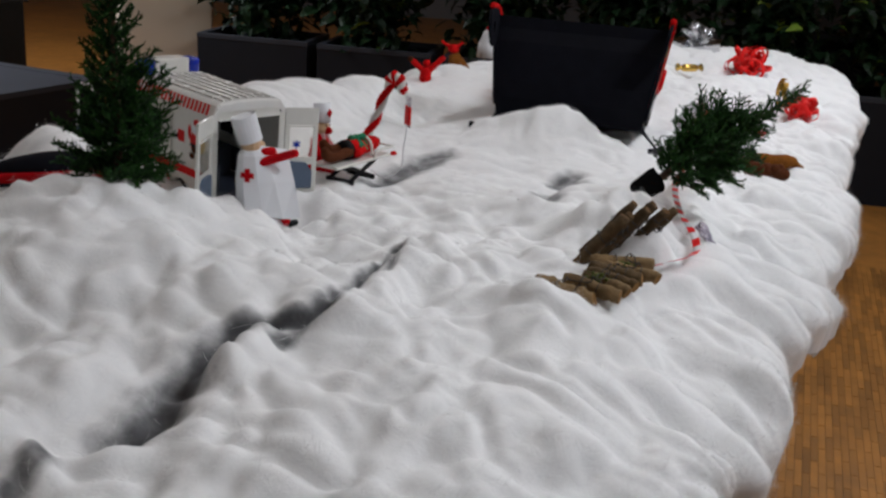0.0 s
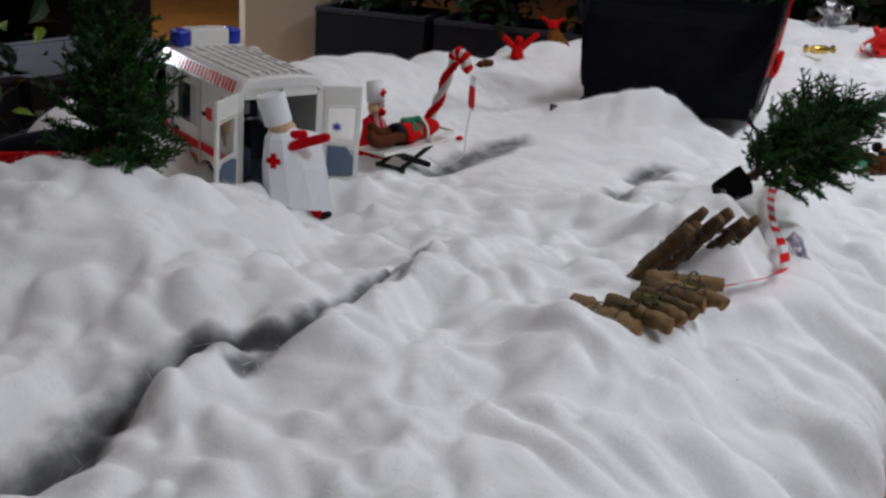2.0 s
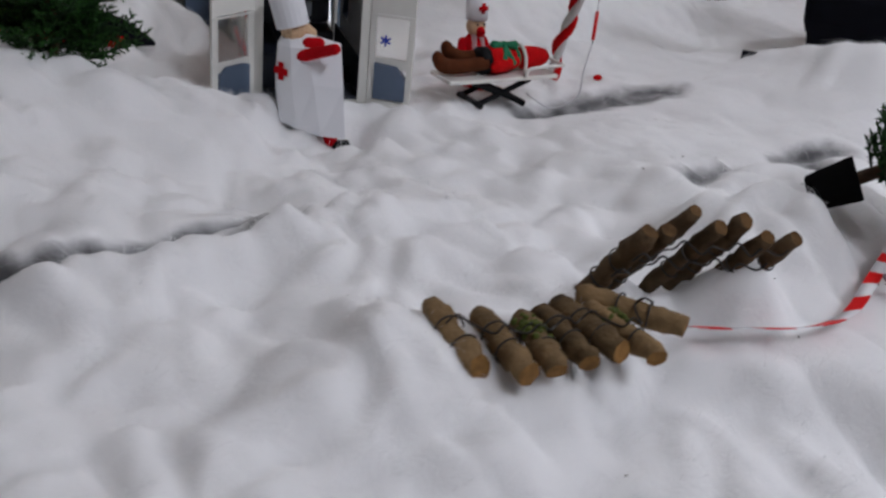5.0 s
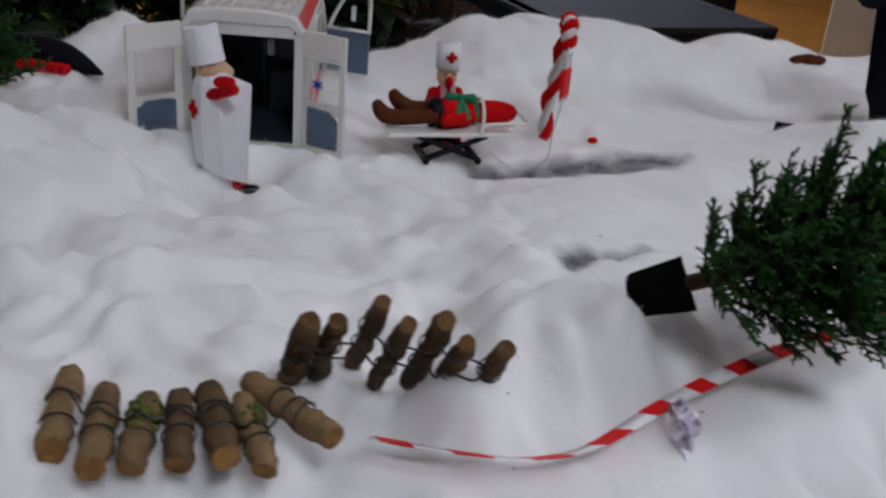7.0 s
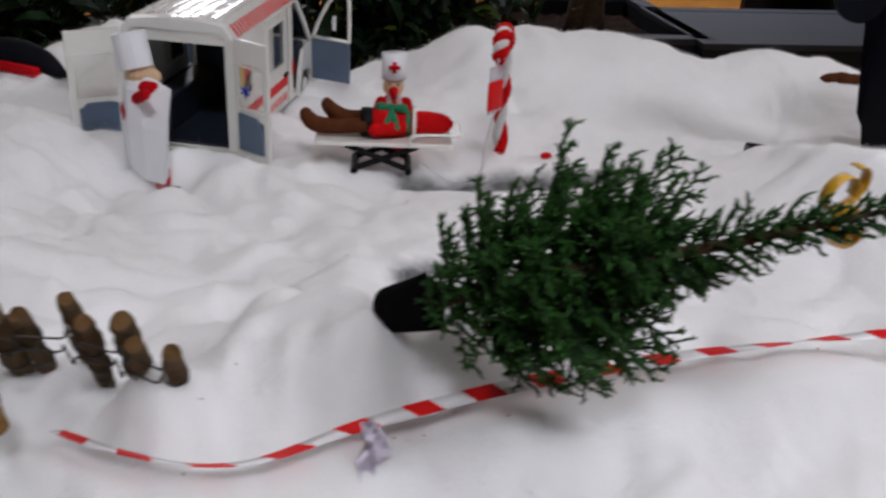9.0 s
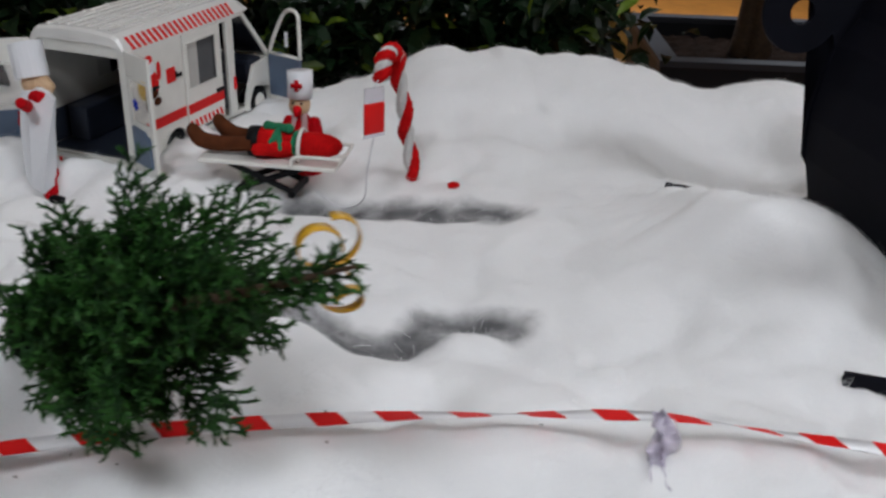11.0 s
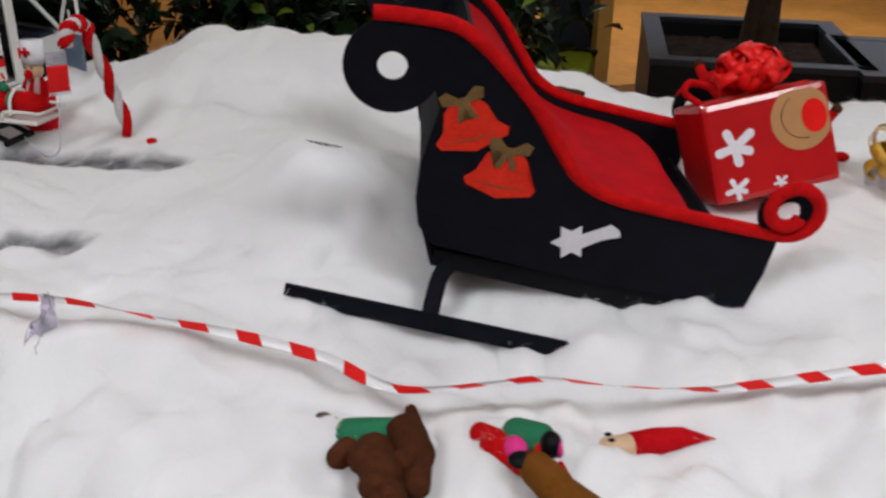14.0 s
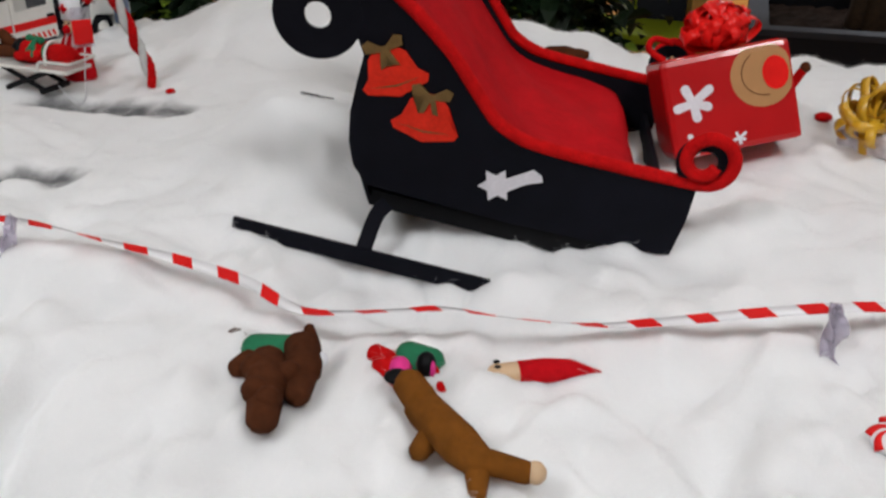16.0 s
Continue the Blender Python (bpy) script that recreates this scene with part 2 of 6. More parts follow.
def thing(name, m, label, category, group="", kind=""):
    ob = new(name)
    ob.empty_display_size = 0.02
    ob.matrix_world = m
    return tagged(ob, label, category, group, kind)


def solo(name, bm, material, m, label, category, group="", kind="", smooth=False):
    ob = new(name, mesh_of(bm, name, material, smooth))
    ob.matrix_world = m
    return tagged(ob, label, category, group, kind)


def box(bm, x0, x1, y0, y1, z0, z1, m=None, mi=0, bevel=0.0):
    vs = [bm.verts.new(Vector((x, y, z))) for x in (x0, x1) for y in (y0, y1) for z in (z0, z1)]
    quads = ((0, 1, 3, 2), (4, 6, 7, 5), (0, 4, 5, 1), (2, 3, 7, 6), (0, 2, 6, 4), (1, 5, 7, 3))
    fs = [bm.faces.new([vs[i] for i in q]) for q in quads]
    for f in fs:
        f.material_index = mi
    if bevel:
        es = list({e for f in fs for e in f.edges})
        r = bmesh.ops.bevel(bm, geom=es, offset=bevel, segments=2, affect="EDGES", profile=0.6)
        vs = list({v for f in r["faces"] for v in f.verts} | {v for v in vs if v.is_valid})
        for f in r["faces"]:
            f.material_index = mi
    if m is not None:
        for v in vs:
            v.co = m @ v.co
    return vs


def tube(bm, path, radius, seg=10, mi=0, caps=True, cap_mi=None, twist=0.0):
    """A round tube along points; radius is a number or one for each point."""
    path = [Vector(p) for p in path]
    rad = radius if isinstance(radius, (list, tuple)) else [radius] * len(path)
    rings, side = [], None
    for i, p in enumerate(path):
        a = (path[min(i + 1, len(path) - 1)] - path[max(i - 1, 0)]).normalized()
        if side is None:
            side = a.orthogonal().normalized()
        side = (side - a * side.dot(a)).normalized()
        up = a.cross(side)
        rings.append([bm.verts.new(p + rad[i] * (math.cos(k) * side + math.sin(k) * up)) for k in [2 * math.pi * (j / seg) + twist * i for j in range(seg)]])
    for r0, r1 in zip(rings, rings[1:]):
        for j in range(seg):
            bm.faces.new((r0[j], r0[(j + 1) % seg], r1[(j + 1) % seg], r1[j])).material_index = mi
    if caps:
        bm.faces.new(rings[0][::-1]).material_index = mi if cap_mi is None else cap_mi
        bm.faces.new(rings[-1]).material_index = mi if cap_mi is None else cap_mi
    return rings


def ball(bm, c, r, mi=0, m=None, seg=12, rings=8):
    """An ellipsoid at c with half sizes r."""
    r = Vector((r, r, r)) if isinstance(r, (int, float)) else Vector(r)
    t = Matrix.Translation(c) @ (m or Matrix.Identity(4)) @ Matrix.Diagonal((*r, 1))
    out = bmesh.ops.create_uvsphere(bm, u_segments=seg, v_segments=rings, radius=1.0, matrix=t)
    for f in {f for v in out["verts"] for f in v.link_faces}:
        f.material_index = mi


def limb(bm, p0, p1, r0, r1, mi=0, seg=10):
    """A limb with rounded ends."""
    p0, p1 = Vector(p0), Vector(p1)
    a = (p1 - p0).normalized()
    path, rad = [], []
    for k in (1.0, 0.7, 0.35):
        path.append(p0 - a * r0 * k * 0.9), rad.append(r0 * math.sqrt(max(1 - k * k, 0.02)))
    path += [p0, (p0 + p1) / 2, p1]
    rad += [r0, (r0 + r1) / 2, r1]
    for k in (0.35, 0.7, 1.0):
        path.append(p1 + a * r1 * k * 0.9), rad.append(r1 * math.sqrt(max(1 - k * k, 0.02)))
    tube(bm, path, rad, seg, mi)


def plate(bm, outline, y0, y1, mi=0, lean=0.0):
    """A flat plate: an outline in x and z, from y0 to y1; lean shifts it along y with height."""
    a = [bm.verts.new((x, y0 + lean * z, z)) for x, z in outline]
    b = [bm.verts.new((x, y1 + lean * z, z)) for x, z in outline]
    fs = [bm.faces.new(a), bm.faces.new(b[::-1])]
    n = len(a)
    for i in range(n):
        fs.append(bm.faces.new((a[i], b[i], b[(i + 1) % n], a[(i + 1) % n])))
    for f in fs:
        f.material_index = mi
    bmesh.ops.triangulate(bm, faces=fs[:2])


def ribbon(bm, path, normals, width, thick=0.0006, mi=0):
    """A flat band along points, its width across the path and the normals."""
    path = [Vector(p) for p in path]
    rows = []
    for i, p in enumerate(path):
        a = (path[min(i + 1, len(path) - 1)] - path[max(i - 1, 0)]).normalized()
        n = Vector(normals[i])
        n = (n - a * n.dot(a)).normalized()
        w = a.cross(n) * width / 2
        rows.append([bm.verts.new(p + s * w + h * n * thick / 2) for s, h in ((1, 1), (-1, 1), (-1, -1), (1, -1))])
    for r0, r1 in zip(rows, rows[1:]):
        for j in range(4):
            bm.faces.new((r0[j], r0[(j + 1) % 4], r1[(j + 1) % 4], r1[j])).material_index = mi
    bm.faces.new(rows[0][::-1]).material_index = mi
    bm.faces.new(rows[-1]).material_index = mi


def smooth_path(pts, n):
    """n points on a smooth line through pts."""
    pts = [Vector(p) for p in pts]
    pts = [2 * pts[0] - pts[1], *pts, 2 * pts[-1] - pts[-2]]
    out, last = [], len(pts) - 3
    for k in range(n):
        t = k / (n - 1) * last
        i = min(int(t), last - 1)
        f = t - i
        p0, p1, p2, p3 = pts[i:i + 4]
        out.append(0.5 * (2 * p1 + (p2 - p0) * f + (2 * p0 - 5 * p1 + 4 * p2 - p3) * f * f + (3 * p1 - p0 - 3 * p2 + p3) * f ** 3))
    return out


def axes(x, y, z, at):
    m = Matrix((x, y, z)).transposed().to_4x4()
    m.translation = at
    return m


# ---- the room ----
rnd = random.Random(7)


def room():
    bm = bmesh.new()
    box(bm, -13, 9, -6, 15, FLOOR - 0.1, FLOOR)
    solo("floor", bm, M_FLOOR, Matrix(), "polished oak parquet floor of a large hall", "floor", kind="structure")
    bm = bmesh.new()
    box(bm, -13, 9, -6, 15, CEIL, CEIL + 0.1)
    solo("ceiling", bm, M_CEIL, Matrix(), "plain off-white ceiling of the hall", "ceiling", kind="structure")
    for name, b in (("wall_north", (-13, 9, 15, 15.2)), ("wall_south", (-13, 9, -6.2, -6)), ("wall_west", (-13.2, -13, -6.2, 15.2)), ("wall_east", (9, 9.2, -6.2, 15.2))):
        bm = bmesh.new()
        box(bm, *b, FLOOR - 0.1, CEIL + 0.1)
        solo(name, bm, M_WALL, Matrix(), "plain dim grey hall wall", "wall", kind="structure")
    for lx, ly, watts in LAMPS:
        t = thing("ceiling_light", pose(lx, ly, CEIL), "square white recessed ceiling light with a glowing diffuser", "ceiling light", "ceiling lights")
        bm = bmesh.new()
        for a in (-0.32, 0.3):
            box(bm, a, a + 0.02, -0.32, 0.32, -0.06, 0)
            box(bm, -0.3, 0.3, a, a + 0.02, -0.06, 0)
        part("frame", bm, M_WHITE, t)
        bm = bmesh.new()
        box(bm, -0.298, 0.298, -0.298, 0.298, -0.05, -0.03)
        part("diffuser", bm, M_GLOW, t, "glowing lamp diffuser")


room()

# ---- the table with its cotton snow ----
TD, TN, TO = Vector((0.35, 0.937)).normalized(), Vector((-0.937, 0.35)).normalized(), Vector((0.19, 0.74))
S0, S1, U1 = -0.62, 3.40, 1.10
HILLS = (
    (-0.05, 0.75, 0.030, 0.22), (-0.27, 0.86, 0.022, 0.12), (-0.50, 1.02, 0.058, 0.15), (-0.64, 0.95, 0.05, 0.15), (-0.14, 0.86, -0.018, 0.055), (-0.46, 0.85, 0.030, 0.15),
    (0.05, 0.97, 0.026, 0.10), (0.03, 1.30, 0.036, 0.10), (0.12, 1.18, 0.030, 0.08), (0.11, 1.40, 0.024, 0.09),
    (0.00, 1.90, 0.042, 0.13), (-0.55, 1.80, 0.085, 0.15), (-0.42, 1.97, 0.060, 0.13), (-0.36, 2.26, 0.035, 0.14),
    (-0.70, 1.28, 0.070, 0.13), (-0.10, 2.60, 0.035, 0.25), (0.36, 2.44, 0.030, 0.09), (-0.34, 1.25, -0.012, 0.08),
    (-0.26, 1.55, -0.016, 0.12), (-0.24, 2.03, -0.030, 0.10), (0.45, 3.6, 0.04, 0.3), (0.30, 1.98, -0.030, 0.09),
    (0.10, 1.23, 0.012, 0.05), (0.19, 1.24, 0.020, 0.045), (-0.02, 0.945, -0.014, 0.035), (0.36, 2.08, -0.015, 0.07),
    (0.148, 1.286, 0.022, 0.052), (0.090, 1.090, 0.016, 0.035), (0.120, 1.118, 0.022, 0.030), (0.08, 1.87, 0.042, 0.09), (0.30, 2.17, -0.012, 0.06), (0.345, 2.23, -0.020, 0.05), (0.330, 2.075, 0.012, 0.014), (0.345, 2.165, 0.008, 0.022), (-0.12, 1.02, 0.028, 0.10),
    (0.235, 2.030, 0.010, 0.012), (0.250, 2.060, 0.010, 0.012), (0.262, 2.090, 0.011, 0.013), (0.245, 2.120, 0.010, 0.014), (0.275, 2.140, 0.009, 0.012), (0.225, 2.085, 0.012, 0.013), (0.300, 2.190, 0.008, 0.012), (0.290, 2.245, 0.010, 0.014),
    (-0.066, 1.853, 0.012, 0.026), (-0.020, 1.850, 0.014, 0.022), (0.026, 1.838, 0.014, 0.024), (0.078, 1.850, 0.014, 0.022), (0.118, 1.866, 0.010, 0.020), (0.140, 1.900, 0.010, 0.022),
    (-0.331, 1.252, -0.034, 0.032), (0.100, 1.265, 0.008, 0.05), (0.172, 1.240, 0.026, 0.024), (0.138, 1.217, 0.014, 0.026), (0.144, 1.256, 0.018, 0.024), (-0.005, 0.888, 0.018, 0.026), (0.108, 1.188, 0.012, 0.014), (0.127, 1.168, 0.007, 0.012), (0.150, 1.232, 0.008, 0.013), (0.118, 1.214, 0.008, 0.012), (0.143, 1.318, 0.012, 0.018), (-0.36, 2.14, 0.036, 0.10), (0.120, 1.135, 0.020, 0.032), (0.098, 1.112, 0.012, 0.028), (0.150, 1.125, 0.012, 0.03), (-0.30, 1.33, 0.012, 0.035), (-0.46, 1.20, 0.012, 0.04), (0.128, 1.092, 0.016, 0.028), (0.152, 1.112, 0.012, 0.026), (0.230, 2.050, 0.022, 0.030), (0.215, 2.100, 0.018, 0.030), (0.285, 2.300, 0.020, 0.030), (0.270, 2.345, 0.024, 0.04),
)
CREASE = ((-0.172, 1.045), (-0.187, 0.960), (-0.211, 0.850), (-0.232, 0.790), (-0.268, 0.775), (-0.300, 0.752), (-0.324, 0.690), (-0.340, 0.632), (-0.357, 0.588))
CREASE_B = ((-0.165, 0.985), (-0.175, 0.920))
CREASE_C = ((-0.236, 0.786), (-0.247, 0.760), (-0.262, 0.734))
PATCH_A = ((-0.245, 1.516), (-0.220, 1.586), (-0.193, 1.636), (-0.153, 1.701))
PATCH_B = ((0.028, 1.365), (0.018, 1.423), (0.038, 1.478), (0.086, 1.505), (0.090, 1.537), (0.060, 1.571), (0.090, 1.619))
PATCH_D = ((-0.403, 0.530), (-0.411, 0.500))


STICKS = (((-0.022, 0.945), (0.055, 0.897)), ((0.011, 0.953), (0.082, 0.907)), ((0.034, 0.967), (0.094, 0.924)), ((0.037, 0.983), (0.106, 0.945)),
          ((0.043, 0.997), (0.116, 0.968)), ((0.075, 1.003), (0.136, 0.980)), ((0.060, 1.016), (0.137, 1.024)))


TAPE = ((0.128, 1.056, 0.826), (0.171, 1.083, 0.830), (0.201, 1.117, 0.829), (0.215, 1.155, 0.830), (0.217, 1.214, 0.836), (0.217, 1.282, 0.836),
        (0.221, 1.345, 0.836), (0.230, 1.420, 0.835), (0.243, 1.490, 0.835), (0.264, 1.560, 0.837), (0.291, 1.635, 0.840), (0.305, 1.680, 0.835),
        (0.320, 1.730, 0.826), (0.336, 1.775, 0.820), (0.367, 1.841, 0.810), (0.405, 1.892, 0.800), (0.406, 1.967, 0.797), (0.408, 2.010, 0.798),
        (0.424, 2.069, 0.795), (0.436, 2.132, 0.793), (0.442, 2.183, 0.797), (0.455, 2.276, 0.810), (0.463, 2.362, 0.815), (0.480, 2.50, 0.812), (0.52, 2.70, 0.80))


def line_gap(x, y, pts):
    best = np.full(x.shape, 9.0)
    for (ax, ay), (bx, by) in zip(pts, pts[1:]):
        dx, dy = bx - ax, by - ay
        t = np.clip(((x - ax) * dx + (y - ay) * dy) / (dx * dx + dy * dy), 0, 1)
        best = np.minimum(best, np.hypot(x - ax - t * dx, y - ay - t * dy))
    return best


def snow_base(x, y):
    u = (x - TO.x) * TN.x + (y - TO.y) * TN.y
    k = np.clip(u / 0.30, 0, 1)
    z = 0.765 + 0.037 * k * k * (3 - 2 * k)
    sv = (x - TO.x) * TD.x + (y - TO.y) * TD.y
    low, far = np.clip((sv - 0.95) / 0.3, 0, 1), np.clip((0.42 - u) / 0.2, 0, 1)
    z = z - 0.030 * low * low * (3 - 2 * low) * far * far * (3 - 2 * far) * np.clip((1.85 - sv) / 0.25, 0, 1)
    for hx, hy, a, r in HILLS:
        z = z + a * np.exp(-((x - hx) ** 2 + (y - hy) ** 2) / (r * r))
    wide = 0.007 + 0.014 * np.clip((0.82 - y) / 0.1, 0, 1)
    z = z - (0.013 + 0.35 * wide) * np.exp(-(line_gap(x, y, CREASE) / wide) ** 2)
    lip = tuple((px + 0.030, py - 0.004) for px, py in CREASE[1:7])
    z = z + 0.014 * np.exp(-(line_gap(x, y, lip) / 0.022) ** 2)
    z = z - 0.008 * np.exp(-(line_gap(x, y, CREASE_B) / 0.008) ** 2) - 0.010 * np.exp(-(line_gap(x, y, CREASE_C) / 0.012) ** 2)
    z = z - 0.012 * np.exp(-(line_gap(x, y, PATCH_A) / 0.03) ** 2) - 0.012 * np.exp(-(line_gap(x, y, PATCH_B) / 0.025) ** 2)
    return z


def snow():
    rng = np.random.default_rng(4)
    s = np.concatenate([np.arange(S0, 2.0, 0.0046), np.arange(2.0, S1 + 0.001, 0.010)])
    u = np.arange(0.0, U1 + 0.001, 0.0050)
    su, uu = np.meshgrid(s, u, indexing="ij")
    x = TO.x + TD.x * su + TN.x * uu
    y = TO.y + TD.y * su + TN.y * uu
    z = snow_base(x, y)
    # torn tufts of wadding at three sizes: rounded lumps that meet in soft creases
    lumps = np.zeros(x.shape)
    for count, r0, r1, amp, soft in ((900, 0.055, 0.130, 0.025, 9), (2600, 0.026, 0.055, 0.0085, 5), (5200, 0.012, 0.024, 0.0034, 2)):
        tier = np.full(x.shape, -0.25 * amp)
        for k in range(count):
            cs, cu = rng.uniform(S0 - 0.05, S1 + 0.05 if r0 > 0.03 else 2.3), rng.uniform(-0.05, U1 + 0.05)
            r, tall = rng.uniform(r0, r1), amp * rng.uniform(-0.5, 0.35)
            ang, sq = rng.uniform(0, math.pi), rng.uniform(0.45, 0.85)
            i0, i1 = np.searchsorted(s, [cs - r, cs + r])
            j0, j1 = np.searchsorted(u, [cu - r, cu + r])
            if i1 <= i0 or j1 <= j0:
                continue
            a, b = su[i0:i1, j0:j1] - cs, uu[i0:i1, j0:j1] - cu
            p, q = a * math.cos(ang) + b * math.sin(ang), (b * math.cos(ang) - a * math.sin(ang)) / sq
            d = np.clip(1 - (p * p + q * q) / (r * r), 0, 1)
            cap = tall - 0.25 * amp + amp * d ** 0.6
            tier[i0:i1, j0:j1] = np.where(d > 0, np.maximum(tier[i0:i1, j0:j1], cap), tier[i0:i1, j0:j1])
        for _ in range(soft):
            tier[1:-1, 1:-1] = (tier[1:-1, 1:-1] * 2 + tier[:-2, 1:-1] + tier[2:, 1:-1] + tier[1:-1, :-2] + tier[1:-1, 2:]) / 6
        lumps += tier - 0.35 * amp
    # the middle of the field is smoothed flat by hand
    calm = np.clip((su - 0.25) / 0.35, 0, 1) * np.clip((uu - 0.20) / 0.22, 0, 1) * np.clip((2.2 - su) / 0.5, 0, 1)
    z += lumps * (1.10 - 0.66 * calm)
    # puffs and pulled fibres: billows whose seams wander
    puff = np.empty(x.size)
    fine = np.empty(x.size)
    for i, (px, py) in enumerate(zip(x.ravel(), y.ravel())):
        wx, wy = noise.noise((px * 9, py * 9, 1.0)), noise.noise((px * 9, py * 9, 7.0))
        a = 1 - math.exp(-5.0 * math.sqrt(noise.noise((px * 15 + wx, py * 15 + wy, 2.0)) ** 2 + 0.0060))
        b = 1 - math.exp(-4.5 * math.sqrt(noise.noise((px * 34 + 1.6 * wx, py * 34 + 1.6 * wy, 5.0)) ** 2 + 0.0120))
        puff[i] = 0.0075 * a + 0.0048 * b
        fine[i] = noise.fractal((px * 60 + 3 * wx, py * 60 + 3 * wy, 3.0), 0.7, 2.0, 3)
    puff, fine = puff.reshape(x.shape), fine.reshape(x.shape)
    for _ in range(2):
        puff[1:-1, 1:-1] = (puff[1:-1, 1:-1] * 2 + puff[:-2, 1:-1] + puff[2:, 1:-1] + puff[1:-1, :-2] + puff[1:-1, 2:]) / 6
    z += (puff - 0.0085) * (2.6 - 1.75 * calm) + 0.0006 * fine
    # the sticks press a bed into the wadding
    near = np.full(x.shape, 9.0)
    for pair in STICKS:
        near = np.minimum(near, line_gap(x, y, pair))
    z = np.minimum(z, 0.8405 + 0.0006 * fine + 0.9 * np.clip(near - 0.008, 0, 1) ** 1.25 * 1.6)
    # the ambulance stands on a flattened patch
    ca, cb = (x + 0.423) * 0.6361 + (y - 1.308) * 0.7716, (y - 1.308) * 0.6361 - (x + 0.423) * 0.7716
    z = np.where((np.abs(ca) < 0.064) & (cb > -0.012) & (cb < 0.325), np.minimum(z, 0.797 + 0.04 * cb), z)
    # the wadding swells up towards the tape
    for (ax, ay, az), (bx, by, bz) in zip(TAPE[:13], TAPE[1:13]):
        w = np.exp(-(line_gap(x, y, ((ax, ay), (bx, by))) / 0.028) ** 2)
        z += w * np.clip((az + bz) / 2 - 0.013 - z, 0, 0.03)
    # rolled edges
    wob = 0.022 * np.array([noise.fractal(Vector((v * 5.0, 0, 9.0)), 0.8, 2.0, 4) for v in s])
    edge = np.array([noise.fractal(Vector((v * 17.0, 4.0, 1.0)), 0.8, 2.0, 3) for v in s]) * 0.011
    roll = 0.085
    seam = np.array([math.sqrt(abs(noise.noise(((a + 0.35 * b + 0.16 * noise.noise((a * 5, b * 5, 0.0))) * 6.5, 3.0, 8.0)))) for a, b in zip(su.ravel(), uu.ravel())]).reshape(x.shape)
    z += 0.011 * (seam - 0.45) * np.clip(1.15 - np.minimum(uu, U1 - uu) / 0.24, 0, 1)
    for near, uu_e in ((True, uu), (False, U1 - uu)):
        k = np.clip(1 - uu_e / roll, 0, 1)
        z -= 0.105 * (1 - np.sqrt(1 - 0.98 * k * k)) * (1.0 if near else 0.8)
        push = (wob + edge)[:, None] * np.clip(1 - uu_e / 0.16, 0, 1) - 0.012 * np.sin(math.pi * np.clip(k, 0, 1))
        if near:
            out = np.interp(s, (-0.6, -0.1, 0.3, 0.55, 1.25, 1.7, 2.4, 2.9, 3.5), (0.01, -0.002, -0.022, -0.045, -0.066, -0.030, -0.048, -0.01, 0.10))
            push = push + out[:, None] * np.clip(1 - uu_e / 0.30, 0, 1)
        push = push - (0.052 * (seam - 0.35) + 0.016) * np.clip(1 - uu_e / 0.14, 0, 1) + 0.022 * np.clip((k - 0.72) / 0.28, 0, 1) ** 2
        sign = 1 if near else -1
        x += sign * TN.x * push
        y += sign * TN.y * push
    for end in (su - S0, S1 - su):
        k = np.clip(1 - end / 0.06, 0, 1)
        z -= 0.075 * (1 - np.sqrt(1 - 0.98 * k * k))
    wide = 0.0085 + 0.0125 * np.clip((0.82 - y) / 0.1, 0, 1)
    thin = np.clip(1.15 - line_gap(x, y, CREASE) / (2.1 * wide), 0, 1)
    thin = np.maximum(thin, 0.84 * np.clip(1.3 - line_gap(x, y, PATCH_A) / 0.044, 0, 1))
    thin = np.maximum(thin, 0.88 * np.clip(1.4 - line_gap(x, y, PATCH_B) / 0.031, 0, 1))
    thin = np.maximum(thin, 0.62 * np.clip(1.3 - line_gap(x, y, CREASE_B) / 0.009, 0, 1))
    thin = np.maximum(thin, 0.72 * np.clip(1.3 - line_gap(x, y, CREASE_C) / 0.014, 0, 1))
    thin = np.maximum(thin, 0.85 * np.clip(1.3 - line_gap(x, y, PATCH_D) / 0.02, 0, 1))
    n, m = x.shape
    co = np.stack([x, y, z], -1).reshape(-1, 3)
    idx = np.arange(n * m).reshape(n, m)
    quads = np.stack([idx[:-1, :-1], idx[1:, :-1], idx[1:, 1:], idx[:-1, 1:]], -1).reshape(-1, 4)
    me = bpy.data.meshes.new("snow")
    me.vertices.add(len(co))
    me.vertices.foreach_set("co", co.ravel())
    me.loops.add(quads.size)
    me.loops.foreach_set("vertex_index", quads.ravel())
    me.polygons.add(len(quads))
    me.polygons.foreach_set("loop_start", np.arange(0, quads.size, 4))
    me.polygons.foreach_set("use_smooth", np.ones(len(quads), bool))
    me.update()
    me.validate()
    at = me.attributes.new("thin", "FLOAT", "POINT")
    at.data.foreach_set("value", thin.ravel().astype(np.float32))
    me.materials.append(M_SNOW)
    ob = new("cotton_snow", me)
    tagged(ob, "white cotton wadding laid in tufts as snow over a dark table", "snow", kind="stuff")
    return x, y, z, thin


SX, SY, SZ, THIN = snow()


def ground(x, y):
    """Height of the snow at a place."""
    i = np.argmin((SX - x) ** 2 + (SY - y) ** 2)
    return float(SZ.ravel()[i])


